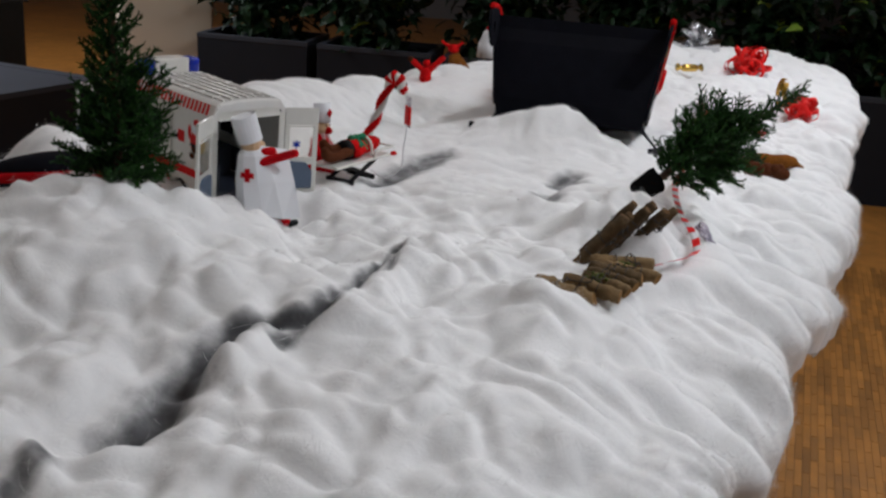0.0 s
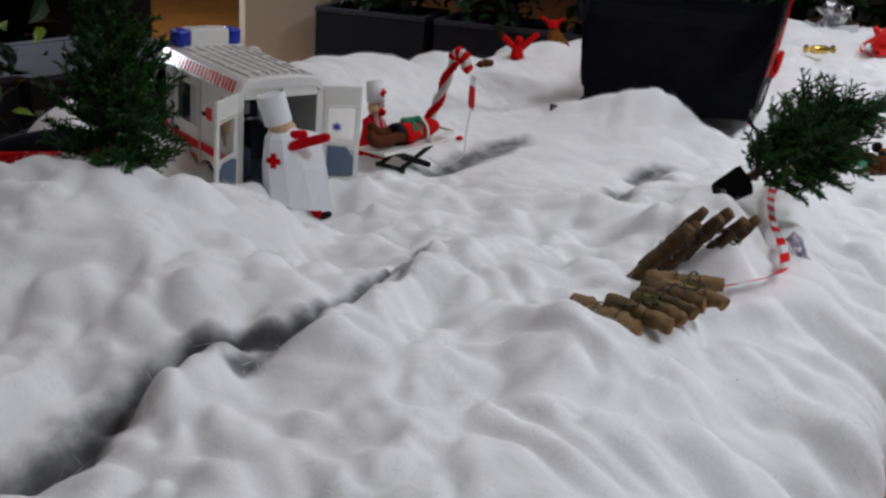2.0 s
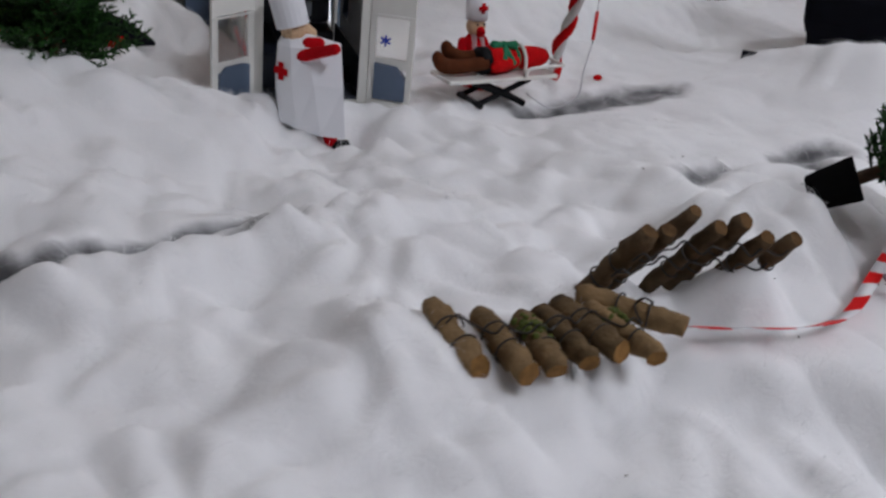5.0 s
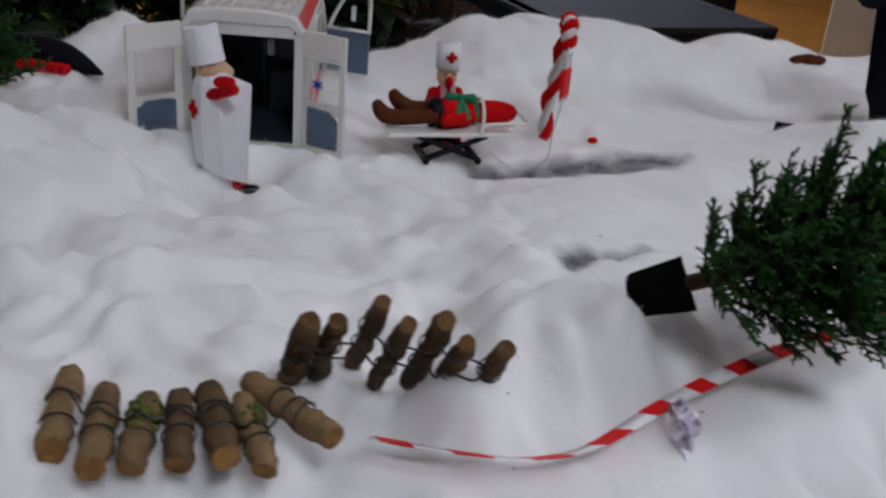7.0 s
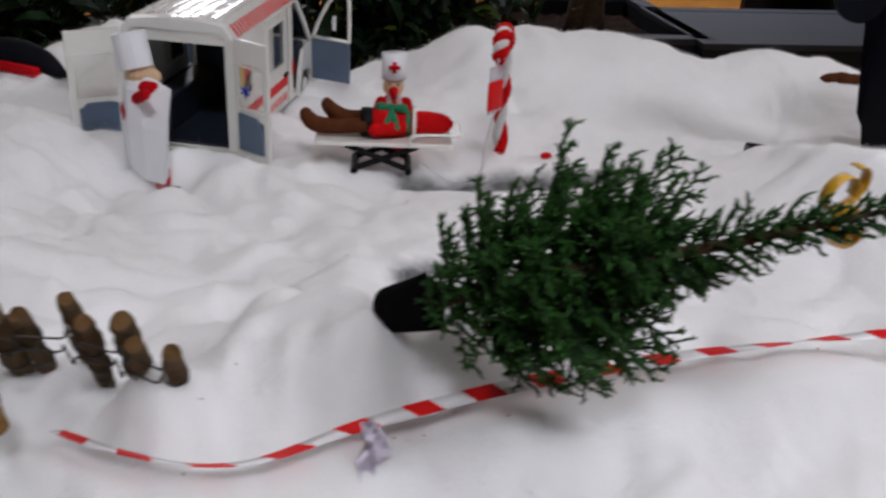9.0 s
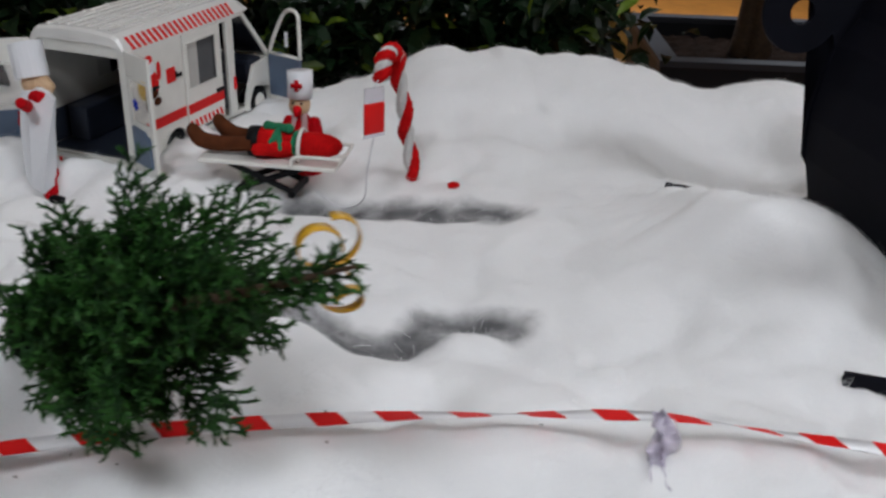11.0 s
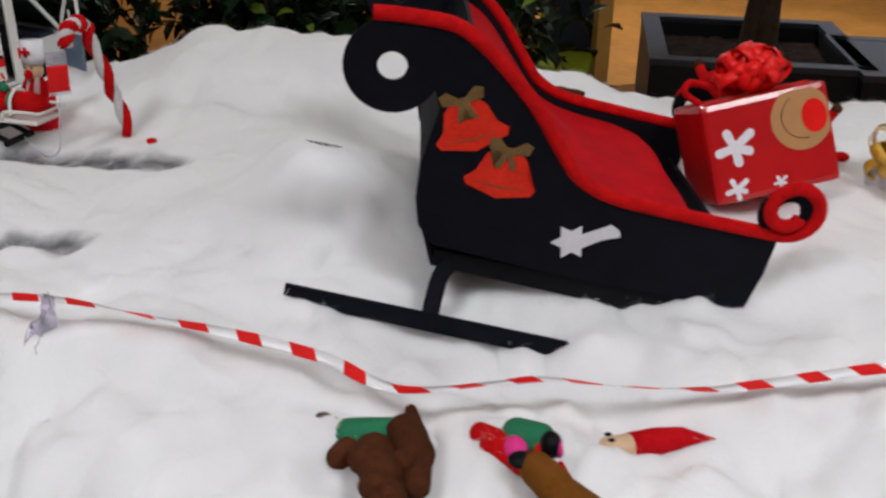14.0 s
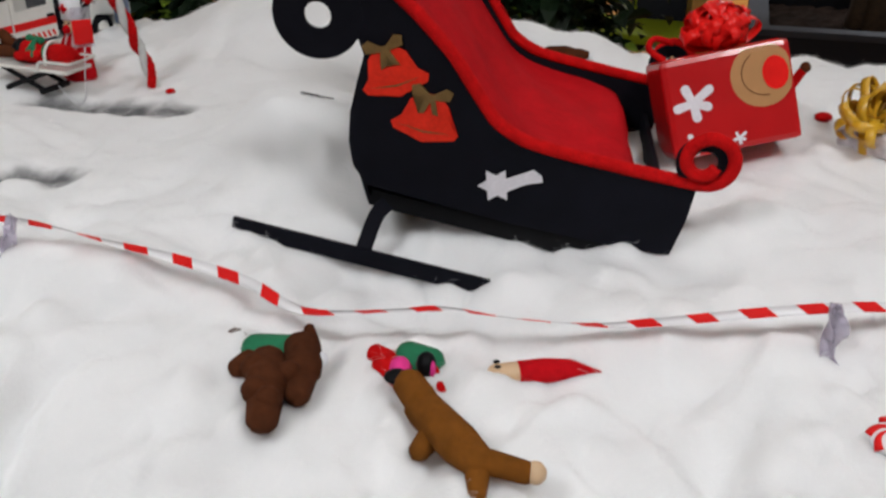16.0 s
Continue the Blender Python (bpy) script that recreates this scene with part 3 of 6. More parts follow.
def wisps():
    """Loose cotton fibres lying over the wadding in combed tufts, bridging its creases."""
    rg = np.random.default_rng(12)
    n, m = SX.shape
    tufts, each = 11000, 14
    edge = np.abs(rg.normal(0, 9, tufts)).astype(int)
    ti = rg.integers(4, int(n * 0.86), tufts)
    tj = np.where(rg.random(tufts) < 0.25, np.clip(edge, 1, m - 4), rg.integers(1, m - 4, tufts))
    head = np.repeat(rg.uniform(0, 6.283, tufts), each) + rg.normal(0, 0.45, tufts * each)
    count = tufts * each
    i = np.clip(np.repeat(ti, each) + rg.normal(0, 2.2, count).astype(int), 2, n - 4)
    j = np.clip(np.repeat(tj, each) + rg.normal(0, 2.2, count).astype(int), 2, m - 4)
    keep = (THIN[i, j] < 0.15) | (rg.random(count) < 0.10)
    i, j, head = i[keep], j[keep], head[keep]
    count = len(i)
    P = np.stack([SX, SY, SZ], -1)
    p = P[i, j]
    a, b = P[i + 1, j] - P[i - 1, j], P[i, j + 1] - P[i, j - 1]
    nrm = np.cross(a, b)
    nrm /= np.linalg.norm(nrm, axis=1)[:, None] + 1e-9
    nrm *= np.where(nrm[:, 2] < 0, -1, 1)[:, None]
    a /= np.linalg.norm(a, axis=1)[:, None] + 1e-9
    b = np.cross(nrm, a)
    d = a * np.cos(head)[:, None] + b * np.sin(head)[:, None]
    side = np.cross(d, nrm)
    length, lift = rg.uniform(0.008, 0.026, count), rg.uniform(0.0008, 0.0042, count)
    bend, width = rg.uniform(-0.5, 0.5, count) * length, rg.uniform(0.00010, 0.00022, count)
    rows = []
    for f in (0.0, 0.33, 0.67, 1.0):
        c = p + d * (length * f)[:, None] + side * (bend * f * f)[:, None] + nrm * (lift * math.sin(2.6 * f) - 0.0006)[:, None]
        h = side * (width * (1 - 0.6 * f))[:, None]
        rows += [c + h, c - h]
    verts = np.stack(rows, 1).reshape(-1, 3)
    o = np.arange(count)[:, None] * 8
    quads = np.concatenate([o + np.array([[2 * k, 2 * k + 1, 2 * k + 3, 2 * k + 2]]) for k in range(3)], 1).reshape(-1, 4)
    me = bpy.data.meshes.new("cotton_fibres")
    me.vertices.add(len(verts))
    me.vertices.foreach_set("co", verts.ravel())
    me.loops.add(quads.size)
    me.loops.foreach_set("vertex_index", quads.ravel())
    me.polygons.add(len(quads))
    me.polygons.foreach_set("loop_start", np.arange(0, quads.size, 4))
    me.update()
    me.materials.append(M_FIBRE)
    tagged(new("cotton_fibres", me), "fine loose white fibres of cotton wadding", "fibres", kind="stuff")


def fibre_material():
    """White fibre that lets light through."""
    m = bpy.data.materials.new("cotton_fibre")
    m.use_nodes = True
    nt = m.node_tree
    nt.nodes.remove(nt.nodes["Principled BSDF"])
    dif, tra, mix = nt.nodes.new("ShaderNodeBsdfDiffuse"), nt.nodes.new("ShaderNodeBsdfTranslucent"), nt.nodes.new("ShaderNodeMixShader")
    dif.inputs["Color"].default_value, tra.inputs["Color"].default_value = (0.86, 0.86, 0.86, 1), (0.86, 0.86, 0.86, 1)
    mix.inputs[0].default_value = 0.5
    nt.links.new(dif.outputs[0], mix.inputs[1])
    nt.links.new(tra.outputs[0], mix.inputs[2])
    nt.links.new(mix.outputs[0], nt.nodes["Material Output"].inputs["Surface"])
    return m


M_FIBRE = fibre_material()
wisps()

def litter():
    """Dropped needles and specks of bark on the snow round the toppled tree."""
    rg = random.Random(31)
    bm = bmesh.new()
    for k in range(20):
        x, y = 0.17 + rg.gauss(0, 0.11), 1.24 + rg.gauss(0, 0.16)
        z = ground(x, y) + 0.0008
        a, ln = rg.uniform(0, 6.28), rg.uniform(0.0006, 0.0018)
        d = Vector((math.cos(a), math.sin(a), 0)) * ln
        tube(bm, [Vector((x, y, z)) - d, Vector((x, y, z + 0.0006)), Vector((x, y, z)) + d], [0.0003, rg.uniform(0.0004, 0.0007), 0.0002], 5)
    ob = new("needle_litter", mesh_of(bm, "needle_litter", M_TRUNK))
    tagged(ob, "dark specks and dropped needles scattered on the snow", "litter", kind="stuff")


litter()

TABLE = axes((TD.x, TD.y, 0), (TN.x, TN.y, 0), (0, 0, 1), (TO.x, TO.y, FLOOR))


def table():
    t = thing("exhibition_table", TABLE, "long table under a black cloth, carrying the cotton snow", "table")
    top = 0.70 - FLOOR
    bm = bmesh.new()
    box(bm, S0 + 0.05, S1 - 0.05, 0.10, U1 - 0.10, top - 0.03, top, bevel=0.004)
    part("tabletop", bm, M_BLACKP, t)
    bm = bmesh.new()
    for a, b, c, d in ((S0 + 0.04, S1 - 0.04, 0.086, 0.092), (S0 + 0.04, S1 - 0.04, U1 - 0.092, U1 - 0.086)):
        n = 160
        rows = []
        for k in range(n + 1):
            px = a + (b - a) * k / n
            w = 0.008 * math.sin(k * 0.9) * (1 if k % 2 else 0.6)
            rows.append([bm.verts.new((px, c + f * w, z)) for f, z in ((0, top + 0.002), (0.4, top - 0.2), (1, top - 0.55))])
        for r0, r1 in zip(rows, rows[1:]):
            for j in range(2):
                bm.faces.new((r0[j], r1[j], r1[j + 1], r0[j + 1]))
    part("tablecloth", bm, M_CLOTH, t, "black cloth hanging in small folds")
    for px in (S0 + 0.15, 0.7, 2.0, S1 - 0.15):
        for py in (0.15, U1 - 0.15):
            bm = bmesh.new()
            tube(bm, [(px, py, 0), (px, py, top - 0.03)], 0.02, 12)
            part("leg", bm, M_BLACKP, t)


table()


# ---- toy ambulance ----
AX = Vector((0.6508, 0.7593, 0))
AY = Vector((-0.7593, 0.6508, 0.040)).normalized()
AMB = axes(AX, AY, AX.cross(AY), (-0.423, 1.308, 0.787))


def slants(bm, x, y0, y1, z0, z1, count, depth, side, mi=0, top_in=0.0):
    """Slanting bars on a side face, from y0 to y1."""
    step = (y1 - y0) / count
    low, high = (0.45, 0.0) if side > 0 else (0.0, 0.45)
    for k in range(count):
        a = y0 + k * step
        q = [(x, a + step * low, z0), (x, a + step * (low + 0.5), z0), (x - side * top_in, a + step * (high + 0.5), z1), (x - side * top_in, a + step * high, z1)]
        lo = [bm.verts.new(p) for p in q]
        hi = [bm.verts.new((p[0] + side * depth, p[1], p[2] + depth * 0.7)) for p in q]
        bm.faces.new(lo if side < 0 else lo[::-1]).material_index = mi
        bm.faces.new(hi[::-1] if side < 0 else hi).material_index = mi
        for i in range(4):
            bm.faces.new((lo[i], lo[(i + 1) % 4], hi[(i + 1) % 4], hi[i])).material_index = mi


def ambulance():
    t = thing("toy_ambulance", AMB, "white toy ambulance with red stripes, all doors open, in the snow", "toy ambulance")
    W = 0.0655
    for sd in (-1, 1):
        x0, x1 = sorted((sd * (W - 0.0045), sd * W))
        # rear quarter with a round cut for the wheel
        bm = bmesh.new()
        arch = [(0.0735 + 0.0245 * math.cos(a), 0.014 + 0.0245 * math.sin(a)) for a in [math.pi * (1 - k / 14) for k in range(15)]]
        outline = [(0.0, 0.004), (0.045, 0.004)] + arch + [(0.0975, 0.010), (0.0975, 0.1435), (0.0, 0.1435)]
        lo, hi = [bm.verts.new((x0, y, z)) for y, z in outline], [bm.verts.new((x1, y, z)) for y, z in outline]
        bm.faces.new(lo[::-1]), bm.faces.new(hi)
        for i in range(len(lo)):
            bm.faces.new((lo[i], lo[(i + 1) % len(lo)], hi[(i + 1) % len(lo)], hi[i]))
        bmesh.ops.triangulate(bm, faces=[f for f in bm.faces if len(f.verts) > 4])
        body = part("side_wall", bm, M_WHITE, t)
        bm = bmesh.new()
        path = [(sd * (W + 0.0006), 0.0735 + 0.0245 * math.cos(a), 0.014 + 0.0245 * math.sin(a)) for a in [math.pi * (1 - k / 14) for k in range(15)]]
        tube(bm, path, 0.0016, 8)
        part("wheel_arch", bm, M_WHITE, body, smooth=True)
        # sliding door: a panel round its window
        da, db = sorted((sd * (W - 0.001), sd * (W + 0.0025)))
        bm = bmesh.new()
        for ya, yb, za, zb in ((0.0985, 0.1735, 0.026, 0.076), (0.0985, 0.1030, 0.076, 0.132), (0.1630, 0.1735, 0.076, 0.132), (0.0985, 0.1735, 0.132, 0.1425)):
            box(bm, da, db, ya, yb, za, zb)
        slide = part("sliding_door", bm, M_WHITE, t)
        bm = bmesh.new()
        wa, wb = sorted((sd * (W - 0.0002), sd * (W + 0.0006)))
        box(bm, wa, wb, 0.1030, 0.1275, 0.076, 0.132)
        part("window_pane", bm, M_MILKY, slide, "milky half of the side window")
        bm = bmesh.new()
        box(bm, wa, wb, 0.1275, 0.1630, 0.076, 0.132)
        part("window_pane", bm, M_GLASSDARK, slide, "smoked half of the side window")
        bm = bmesh.new()
        fa, fb = sorted((sd * (W + 0.0022), sd * (W + 0.0036)))
        for ya, yb, za, zb in ((0.1030, 0.1045, 0.076, 0.132), (0.1615, 0.1630, 0.076, 0.132), (0.1045, 0.1615, 0.076, 0.0775), (0.1045, 0.1615, 0.1305, 0.132)):
            box(bm, fa, fb, ya, yb, za, zb)
        part("window_frame", bm, M_WHITE, slide)
        bm = bmesh.new()
        ha, hb = sorted((sd * (W + 0.0025), sd * (W + 0.0055)))
        box(bm, ha, hb, 0.158, 0.171, 0.0585, 0.063, bevel=0.001)
        part("door_handle", bm, M_BLACKP, slide, "dark door handle")
        bm = bmesh.new()
        ba, bb = sorted((sd * (W + 0.0026), sd * (W + 0.0032)))
        box(bm, ba, bb, 0.099, 0.1733, 0.0462, 0.0580)
        part("red_band", bm, M_REDTAPE, slide)
        bm = bmesh.new()
        xa, xb = sorted((sd * (W + 0.0001), sd * (W + 0.0008)))
        box(bm, xa, xb, 0.010, 0.0970, 0.0462, 0.0580)
        part("red_band", bm, M_REDTAPE, body)
        # printed sticker: a stout red and yellow shape with a white round, dark legs
        bm = bmesh.new()
        for cy, cz, ry, rz, mi, up in ((0.028, 0.100, 0.013, 0.016, 1, 0), (0.037, 0.099, 0.0145, 0.017, 0, 1), (0.040, 0.094, 0.012, 0.004, 4, 2), (0.037, 0.118, 0.0095, 0.009, 3, 3), (0.036, 0.1275, 0.0075, 0.006, 0, 4),
                                       (0.053, 0.112, 0.004, 0.011, 0, 2), (0.030, 0.076, 0.004, 0.008, 2, 1), (0.046, 0.078, 0.007, 0.005, 2, 1), (0.037, 0.088, 0.012, 0.006, 2, 2)):
            ball(bm, (sd * (W + 0.0002), cy, cz), (0.0004 + 0.0001 * up, ry, rz), mi, None, 14, 8)
        part("sticker", bm, [M_REDTAPE, M_YELLOW, M_BROWN, M_PAPER, M_BLACKP], body, "red and yellow printed sticker")
        bm = bmesh.new()
        box(bm, xa, xb, 0.0660, 0.0820, 0.093, 0.110)
        part("red_label", bm, M_REDTAPE, body)
        bm = bmesh.new()
        for k, (ya, yb) in enumerate(((0.083, 0.0855), (0.0863, 0.0885), (0.0893, 0.0912), (0.092, 0.0945))):
            box(bm, xa, xb, ya, yb, 0.096, 0.1005 + 0.003 * (k == 0))
        part("lettering_bars", bm, M_BLACKP, body, "dark unreadable lettering")
        for k in range(21):
            bm = bmesh.new()
            slants(bm, sd * (W + 0.0002), 0.010 + k * 0.0096, 0.010 + (k + 1) * 0.0096, 0.1450, 0.1585, 1, 0.0004, sd, top_in=0.0080)
            part("red_bar", bm, M_REDTAPE, body)
        for k in range(4):
            bm = bmesh.new()
            slants(bm, sd * (W + 0.0002), 0.008 + k * 0.0075, 0.0155 + k * 0.0075, 0.006, 0.016, 1, 0.0003, sd)
            part("red_bar", bm, M_REDTAPE, body)
        for k in range(8):
            bm = bmesh.new()
            slants(bm, sd * (W + 0.0026), 0.100 + k * 0.0088, 0.1088 + k * 0.0088, 0.0275, 0.0375, 1, 0.0003, sd)
            part("red_bar", bm, M_REDTAPE, slide)
        # front wing with its own wheel cut
        bm = bmesh.new()
        arch = [(0.262 + 0.0265 * math.cos(a), 0.018 + 0.0265 * math.sin(a)) for a in [math.pi * (1 - k / 14) for k in range(15)]]
        outline = [(0.228, 0.012), (0.2355, 0.012)] + arch + [(0.2885, 0.010), (0.318, 0.010), (0.318, 0.050), (0.300, 0.066), (0.285, 0.072), (0.250, 0.070), (0.236, 0.045), (0.228, 0.024)]
        lo, hi = [bm.verts.new((x0, y, z)) for y, z in outline], [bm.verts.new((x1, y, z)) for y, z in outline]
        bm.faces.new(lo[::-1]), bm.faces.new(hi)
        for i in range(len(lo)):
            bm.faces.new((lo[i], lo[(i + 1) % len(lo)], hi[(i + 1) % len(lo)], hi[i]))
        bmesh.ops.triangulate(bm, faces=[f for f in bm.faces if len(f.verts) > 4])
        part("front_wing", bm, M_WHITE, t)
        # front door swung open
        d = thing_part("front_door", t, Matrix.Translation((sd * W, 0.286, 0)) @ Matrix.Rotation(sd * radians(76), 4, "Z"))
        bm = bmesh.new()
        pts = [(-0.059, 0.022), (-0.002, 0.022), (-0.002, 0.078), (-0.020, 0.082), (-0.059, 0.078)]
        lo, hi = [bm.verts.new((-0.002, y, z)) for y, z in pts], [bm.verts.new((0.002, y, z)) for y, z in pts]
        bm.faces.new(lo[::-1]), bm.faces.new(hi)
        for i in range(5):
            bm.faces.new((lo[i], lo[(i + 1) % 5], hi[(i + 1) % 5], hi[i]))
        part("lower_panel", bm, M_GREYBLUE, d, "grey-blue door panel")
        bm = bmesh.new()
        tube(bm, smooth_path([(0, -0.002, 0.078), (0, -0.014, 0.105), (0, -0.032, 0.134), (0, -0.046, 0.141), (0, -0.057, 0.136), (0, -0.0585, 0.118), (0, -0.0585, 0.078)], 34), 0.0028, 8)
        tube(bm, [(0, -0.002, 0.079), (0, -0.0585, 0.079)], 0.0026, 8)
        part("window_frame", bm, M_WHITE, d, smooth=True)
        bm = bmesh.new()
        box(bm, -0.0026, -0.0021, -0.040, -0.034, 0.092, 0.112)
        part("paper_mark", bm, M_PAPER, d, "small white mark on the window")
        # rear door swung outward
        d = thing_part("rear_door", t, Matrix.Translation((sd * W, -0.001, 0)) @ Matrix.Rotation(-sd * radians(25 if sd > 0 else 37), 4, "Z"))
        a, b = (0.0, 0.051) if sd > 0 else (-0.060, 0.0)
        fx = lambda f: a + (b - a) * f  # noqa: E731
        bm = bmesh.new()
        box(bm, fx(0), fx(1), -0.002, 0.002, 0.122, 0.1480, bevel=0.0006)
        box(bm, fx(0), fx(1), -0.002, 0.002, 0.012, 0.022, bevel=0.0006)
        box(bm, fx(0), fx(0.14), -0.002, 0.002, 0.022, 0.122, bevel=0.0006)
        box(bm, fx(0.86), fx(1), -0.002, 0.002, 0.022, 0.122, bevel=0.0006)
        box(bm, fx(0.14), fx(0.86), -0.0015, 0.0015, 0.060, 0.072, bevel=0.0004)
        frame_part = part("door_frame", bm, M_WHITE, d)
        bm = bmesh.new()
        box(bm, fx(0.02), fx(0.98), -0.0032, -0.0021, 0.1190, 0.1215)
        part("ledge", bm, M_WHITE, frame_part)
        bm = bmesh.new()
        pts = [(fx(0.15), 0.024), (fx(0.85), 0.024), (fx(0.85), 0.058 if sd > 0 else 0.064), (fx(0.70), 0.066), (fx(0.30), 0.066), (fx(0.15), 0.064 if sd > 0 else 0.058)]
        if sd > 0:
            pts = [(fx(0.15), 0.024), (fx(0.86), 0.024), (fx(0.86), 0.050), (fx(0.66), 0.064), (fx(0.15), 0.066)]
        plate(bm, pts, -0.0050, 0.0026)
        part("door_pocket", bm, M_GREYBLUE, d, "grey-blue pocket on the door")
        bm = bmesh.new()
        box(bm, fx(0.15), fx(0.85), -0.0006, 0.0006, 0.0725, 0.1185)
        part("window_pane", bm, M_PANE, d, "clear plastic window")
        if sd > 0:
            for k in range(3):
                bm = bmesh.new()
                m = Matrix.Translation((fx(0.36), -0.0030, 0.0925)) @ Matrix.Rotation(k * math.pi / 3, 4, "Y")
                box(bm, -0.0012, 0.0012, -0.0004 - 0.0001 * k, 0.0004, -0.0066, 0.0066, m)
                part("star_arm", bm, M_BLUE, d, "blue bar of a six-armed star mark")
        for y, z in ((0.0735, 0.014), (0.262, 0.018)):
            w = thing_part("wheel", t, Matrix.Translation((sd * 0.053, y, z)))
            bm = bmesh.new()
            tube(bm, [(-0.010, 0, 0), (-0.008, 0, 0), (0.008, 0, 0), (0.010, 0, 0)], [0.017, 0.021, 0.021, 0.017], 28)
            part("tyre", bm, M_BLACKP, w)
            bm = bmesh.new()
            tube(bm, [(sd * 0.008, 0, 0), (sd * 0.0112, 0, 0)], [0.012, 0.010], 20)
            part("rim", bm, M_WHITE, w)
    # roof: rounded shell that drops to the windscreen
    bm = bmesh.new()
    prof = [(-W, 0.1425), (-W - 0.0002, 0.1445), (-0.0570, 0.1595), (-0.051, 0.1630), (-0.02, 0.1660), (0.02, 0.1660), (0.051, 0.1630), (0.0570, 0.1595), (W + 0.0002, 0.1445), (W, 0.1425), (0.059, 0.1425), (0.050, 0.154), (-0.050, 0.154), (-0.059, 0.1425)]
    n = len(prof)
    rings = []
    for y, kx, drop in ((-0.003, 0.985, 0.003), (0.001, 1.0, 0.0), (0.226, 1.0, 0.0), (0.238, 0.97, 0.005), (0.248, 0.93, 0.012)):
        rings.append([bm.verts.new((px * kx, y, pz - (drop if pz > 0.150 else 0))) for px, pz in prof])
    for r0, r1 in zip(rings, rings[1:]):
        for j in range(n):
            bm.faces.new((r0[j], r1[j], r1[(j + 1) % n], r0[(j + 1) % n]))
    bm.faces.new(rings[0])
    bm.faces.new(rings[-1][::-1])
    roof = part("roof", bm, M_ROOF, t, "glossy ribbed white roof")
    for px in (-0.042, -0.028, -0.014, 0.0, 0.014, 0.028, 0.042):
        bm = bmesh.new()
        box(bm, px - 0.0018, px + 0.0018, 0.006, 0.190, 0.1615 if abs(px) > 0.03 else 0.1635, 0.1665 if abs(px) > 0.03 else 0.1682, bevel=0.0008)
        part("rib", bm, M_ROOF, roof)
    for py in (0.028, 0.068, 0.108, 0.148, 0.187):
        bm = bmesh.new()
        box(bm, -0.046, 0.046, py, py + 0.003, 0.1625, 0.1672, bevel=0.0008)
        part("rib", bm, M_ROOF, roof)
    bm = bmesh.new()
    box(bm, -0.030, 0.030, 0.200, 0.229, 0.164, 0.188, bevel=0.003)
    bar = part("light_bar", bm, M_WHITE, t)
    for sd in (-1, 1):
        bm = bmesh.new()
        a, b = sorted((sd * 0.0305, sd * 0.050))
        box(bm, a, b, 0.200, 0.229, 0.1635, 0.187, bevel=0.005)
        part("blue_lamp", bm, M_BLUE, bar, "blue warning lamp", smooth=True)
    bm = bmesh.new()
    box(bm, -W + 0.005, W - 0.005, 0.0, 0.312, 0.012, 0.018)
    part("floor_pan", bm, M_WHITE, t)
    bm = bmesh.new()
    box(bm, -W, W, -0.011, -0.0025, 0.004, 0.016, bevel=0.001)
    bumper = part("bumper", bm, M_WHITE, t)
    for a, b in ((-0.063, -0.030), (0.030, 0.063)):
        for k in range(5):
            px = a + (b - a) * k / 5
            bm = bmesh.new()
            box(bm, px, px + 0.0034, -0.0116, -0.0111, 0.0055, 0.0148)
            part("bumper_bar", bm, M_REDTAPE, bumper)
    bm = bmesh.new()
    for a, b in ((-W, -0.0545), (0.0545, W)):
        box(bm, a, b, -0.0008, 0.004, 0.016, 0.1425, bevel=0.0008)
    box(bm, -0.0545, 0.0545, -0.0008, 0.004, 0.137, 0.153, bevel=0.0008)
    part("rear_frame", bm, M_WHITE, t)
    for name, b, bev in (("bulkhead", (-0.054, 0.030, 0.176, 0.180, 0.020, 0.153), 0), ("bench", (-0.0533, -0.026, 0.03, 0.165, 0.0208, 0.062), 0.003),
                         ("inner_lining", (-0.0605, -0.0585, 0.005, 0.1745, 0.021, 0.060), 0), ("inner_lining", (0.0585, 0.0605, 0.005, 0.1745, 0.021, 0.060), 0),
                         ("headlining", (-0.054, 0.054, 0.005, 0.1755, 0.1525, 0.1538), 0), ("floor_mat", (-0.058, 0.058, 0.004, 0.1755, 0.0182, 0.0205), 0),
                         ("seat", (0.012, 0.044, 0.10, 0.14, 0.0208, 0.070), 0.004), ("seat_back", (0.012, 0.044, 0.136, 0.150, 0.071, 0.115), 0.004), ("dashboard", (-0.056, 0.056, 0.252, 0.285, 0.040, 0.074), 0.006),
                         ("driver_seat", (-0.050, -0.012, 0.200, 0.232, 0.0205, 0.060), 0.005), ("driver_seat", (0.012, 0.050, 0.200, 0.232, 0.0205, 0.060), 0.005)):
        bm = bmesh.new()
        box(bm, *b, bevel=bev)
        part(name, bm, M_INSIDE, t)
    bm = bmesh.new()
    tube(bm, [(0.006, 0.120, 0.018), (0.006, 0.120, 0.152)], 0.0014, 8)
    part("grab_pole", bm, M_GREYBLUE, t, "grey upright pole inside")
    bm = bmesh.new()
    box(bm, 0.010, 0.018, 0.114, 0.122, 0.084, 0.102, bevel=0.002)
    part("oxygen_bottle", bm, M_PAPER, t, "small white fitting inside")
    bm = bmesh.new()
    lo = [bm.verts.new(p) for p in ((-0.058, 0.2885, 0.074), (0.058, 0.2885, 0.074), (0.053, 0.2325, 0.146), (-0.053, 0.2325, 0.146))]
    hi = [bm.verts.new(v.co + Vector((0, 0.003, 0.001))) for v in lo]
    bm.faces.new(lo), bm.faces.new(hi[::-1])
    for i in range(4):
        bm.faces.new((lo[i], hi[i], hi[(i + 1) % 4], lo[(i + 1) % 4]))
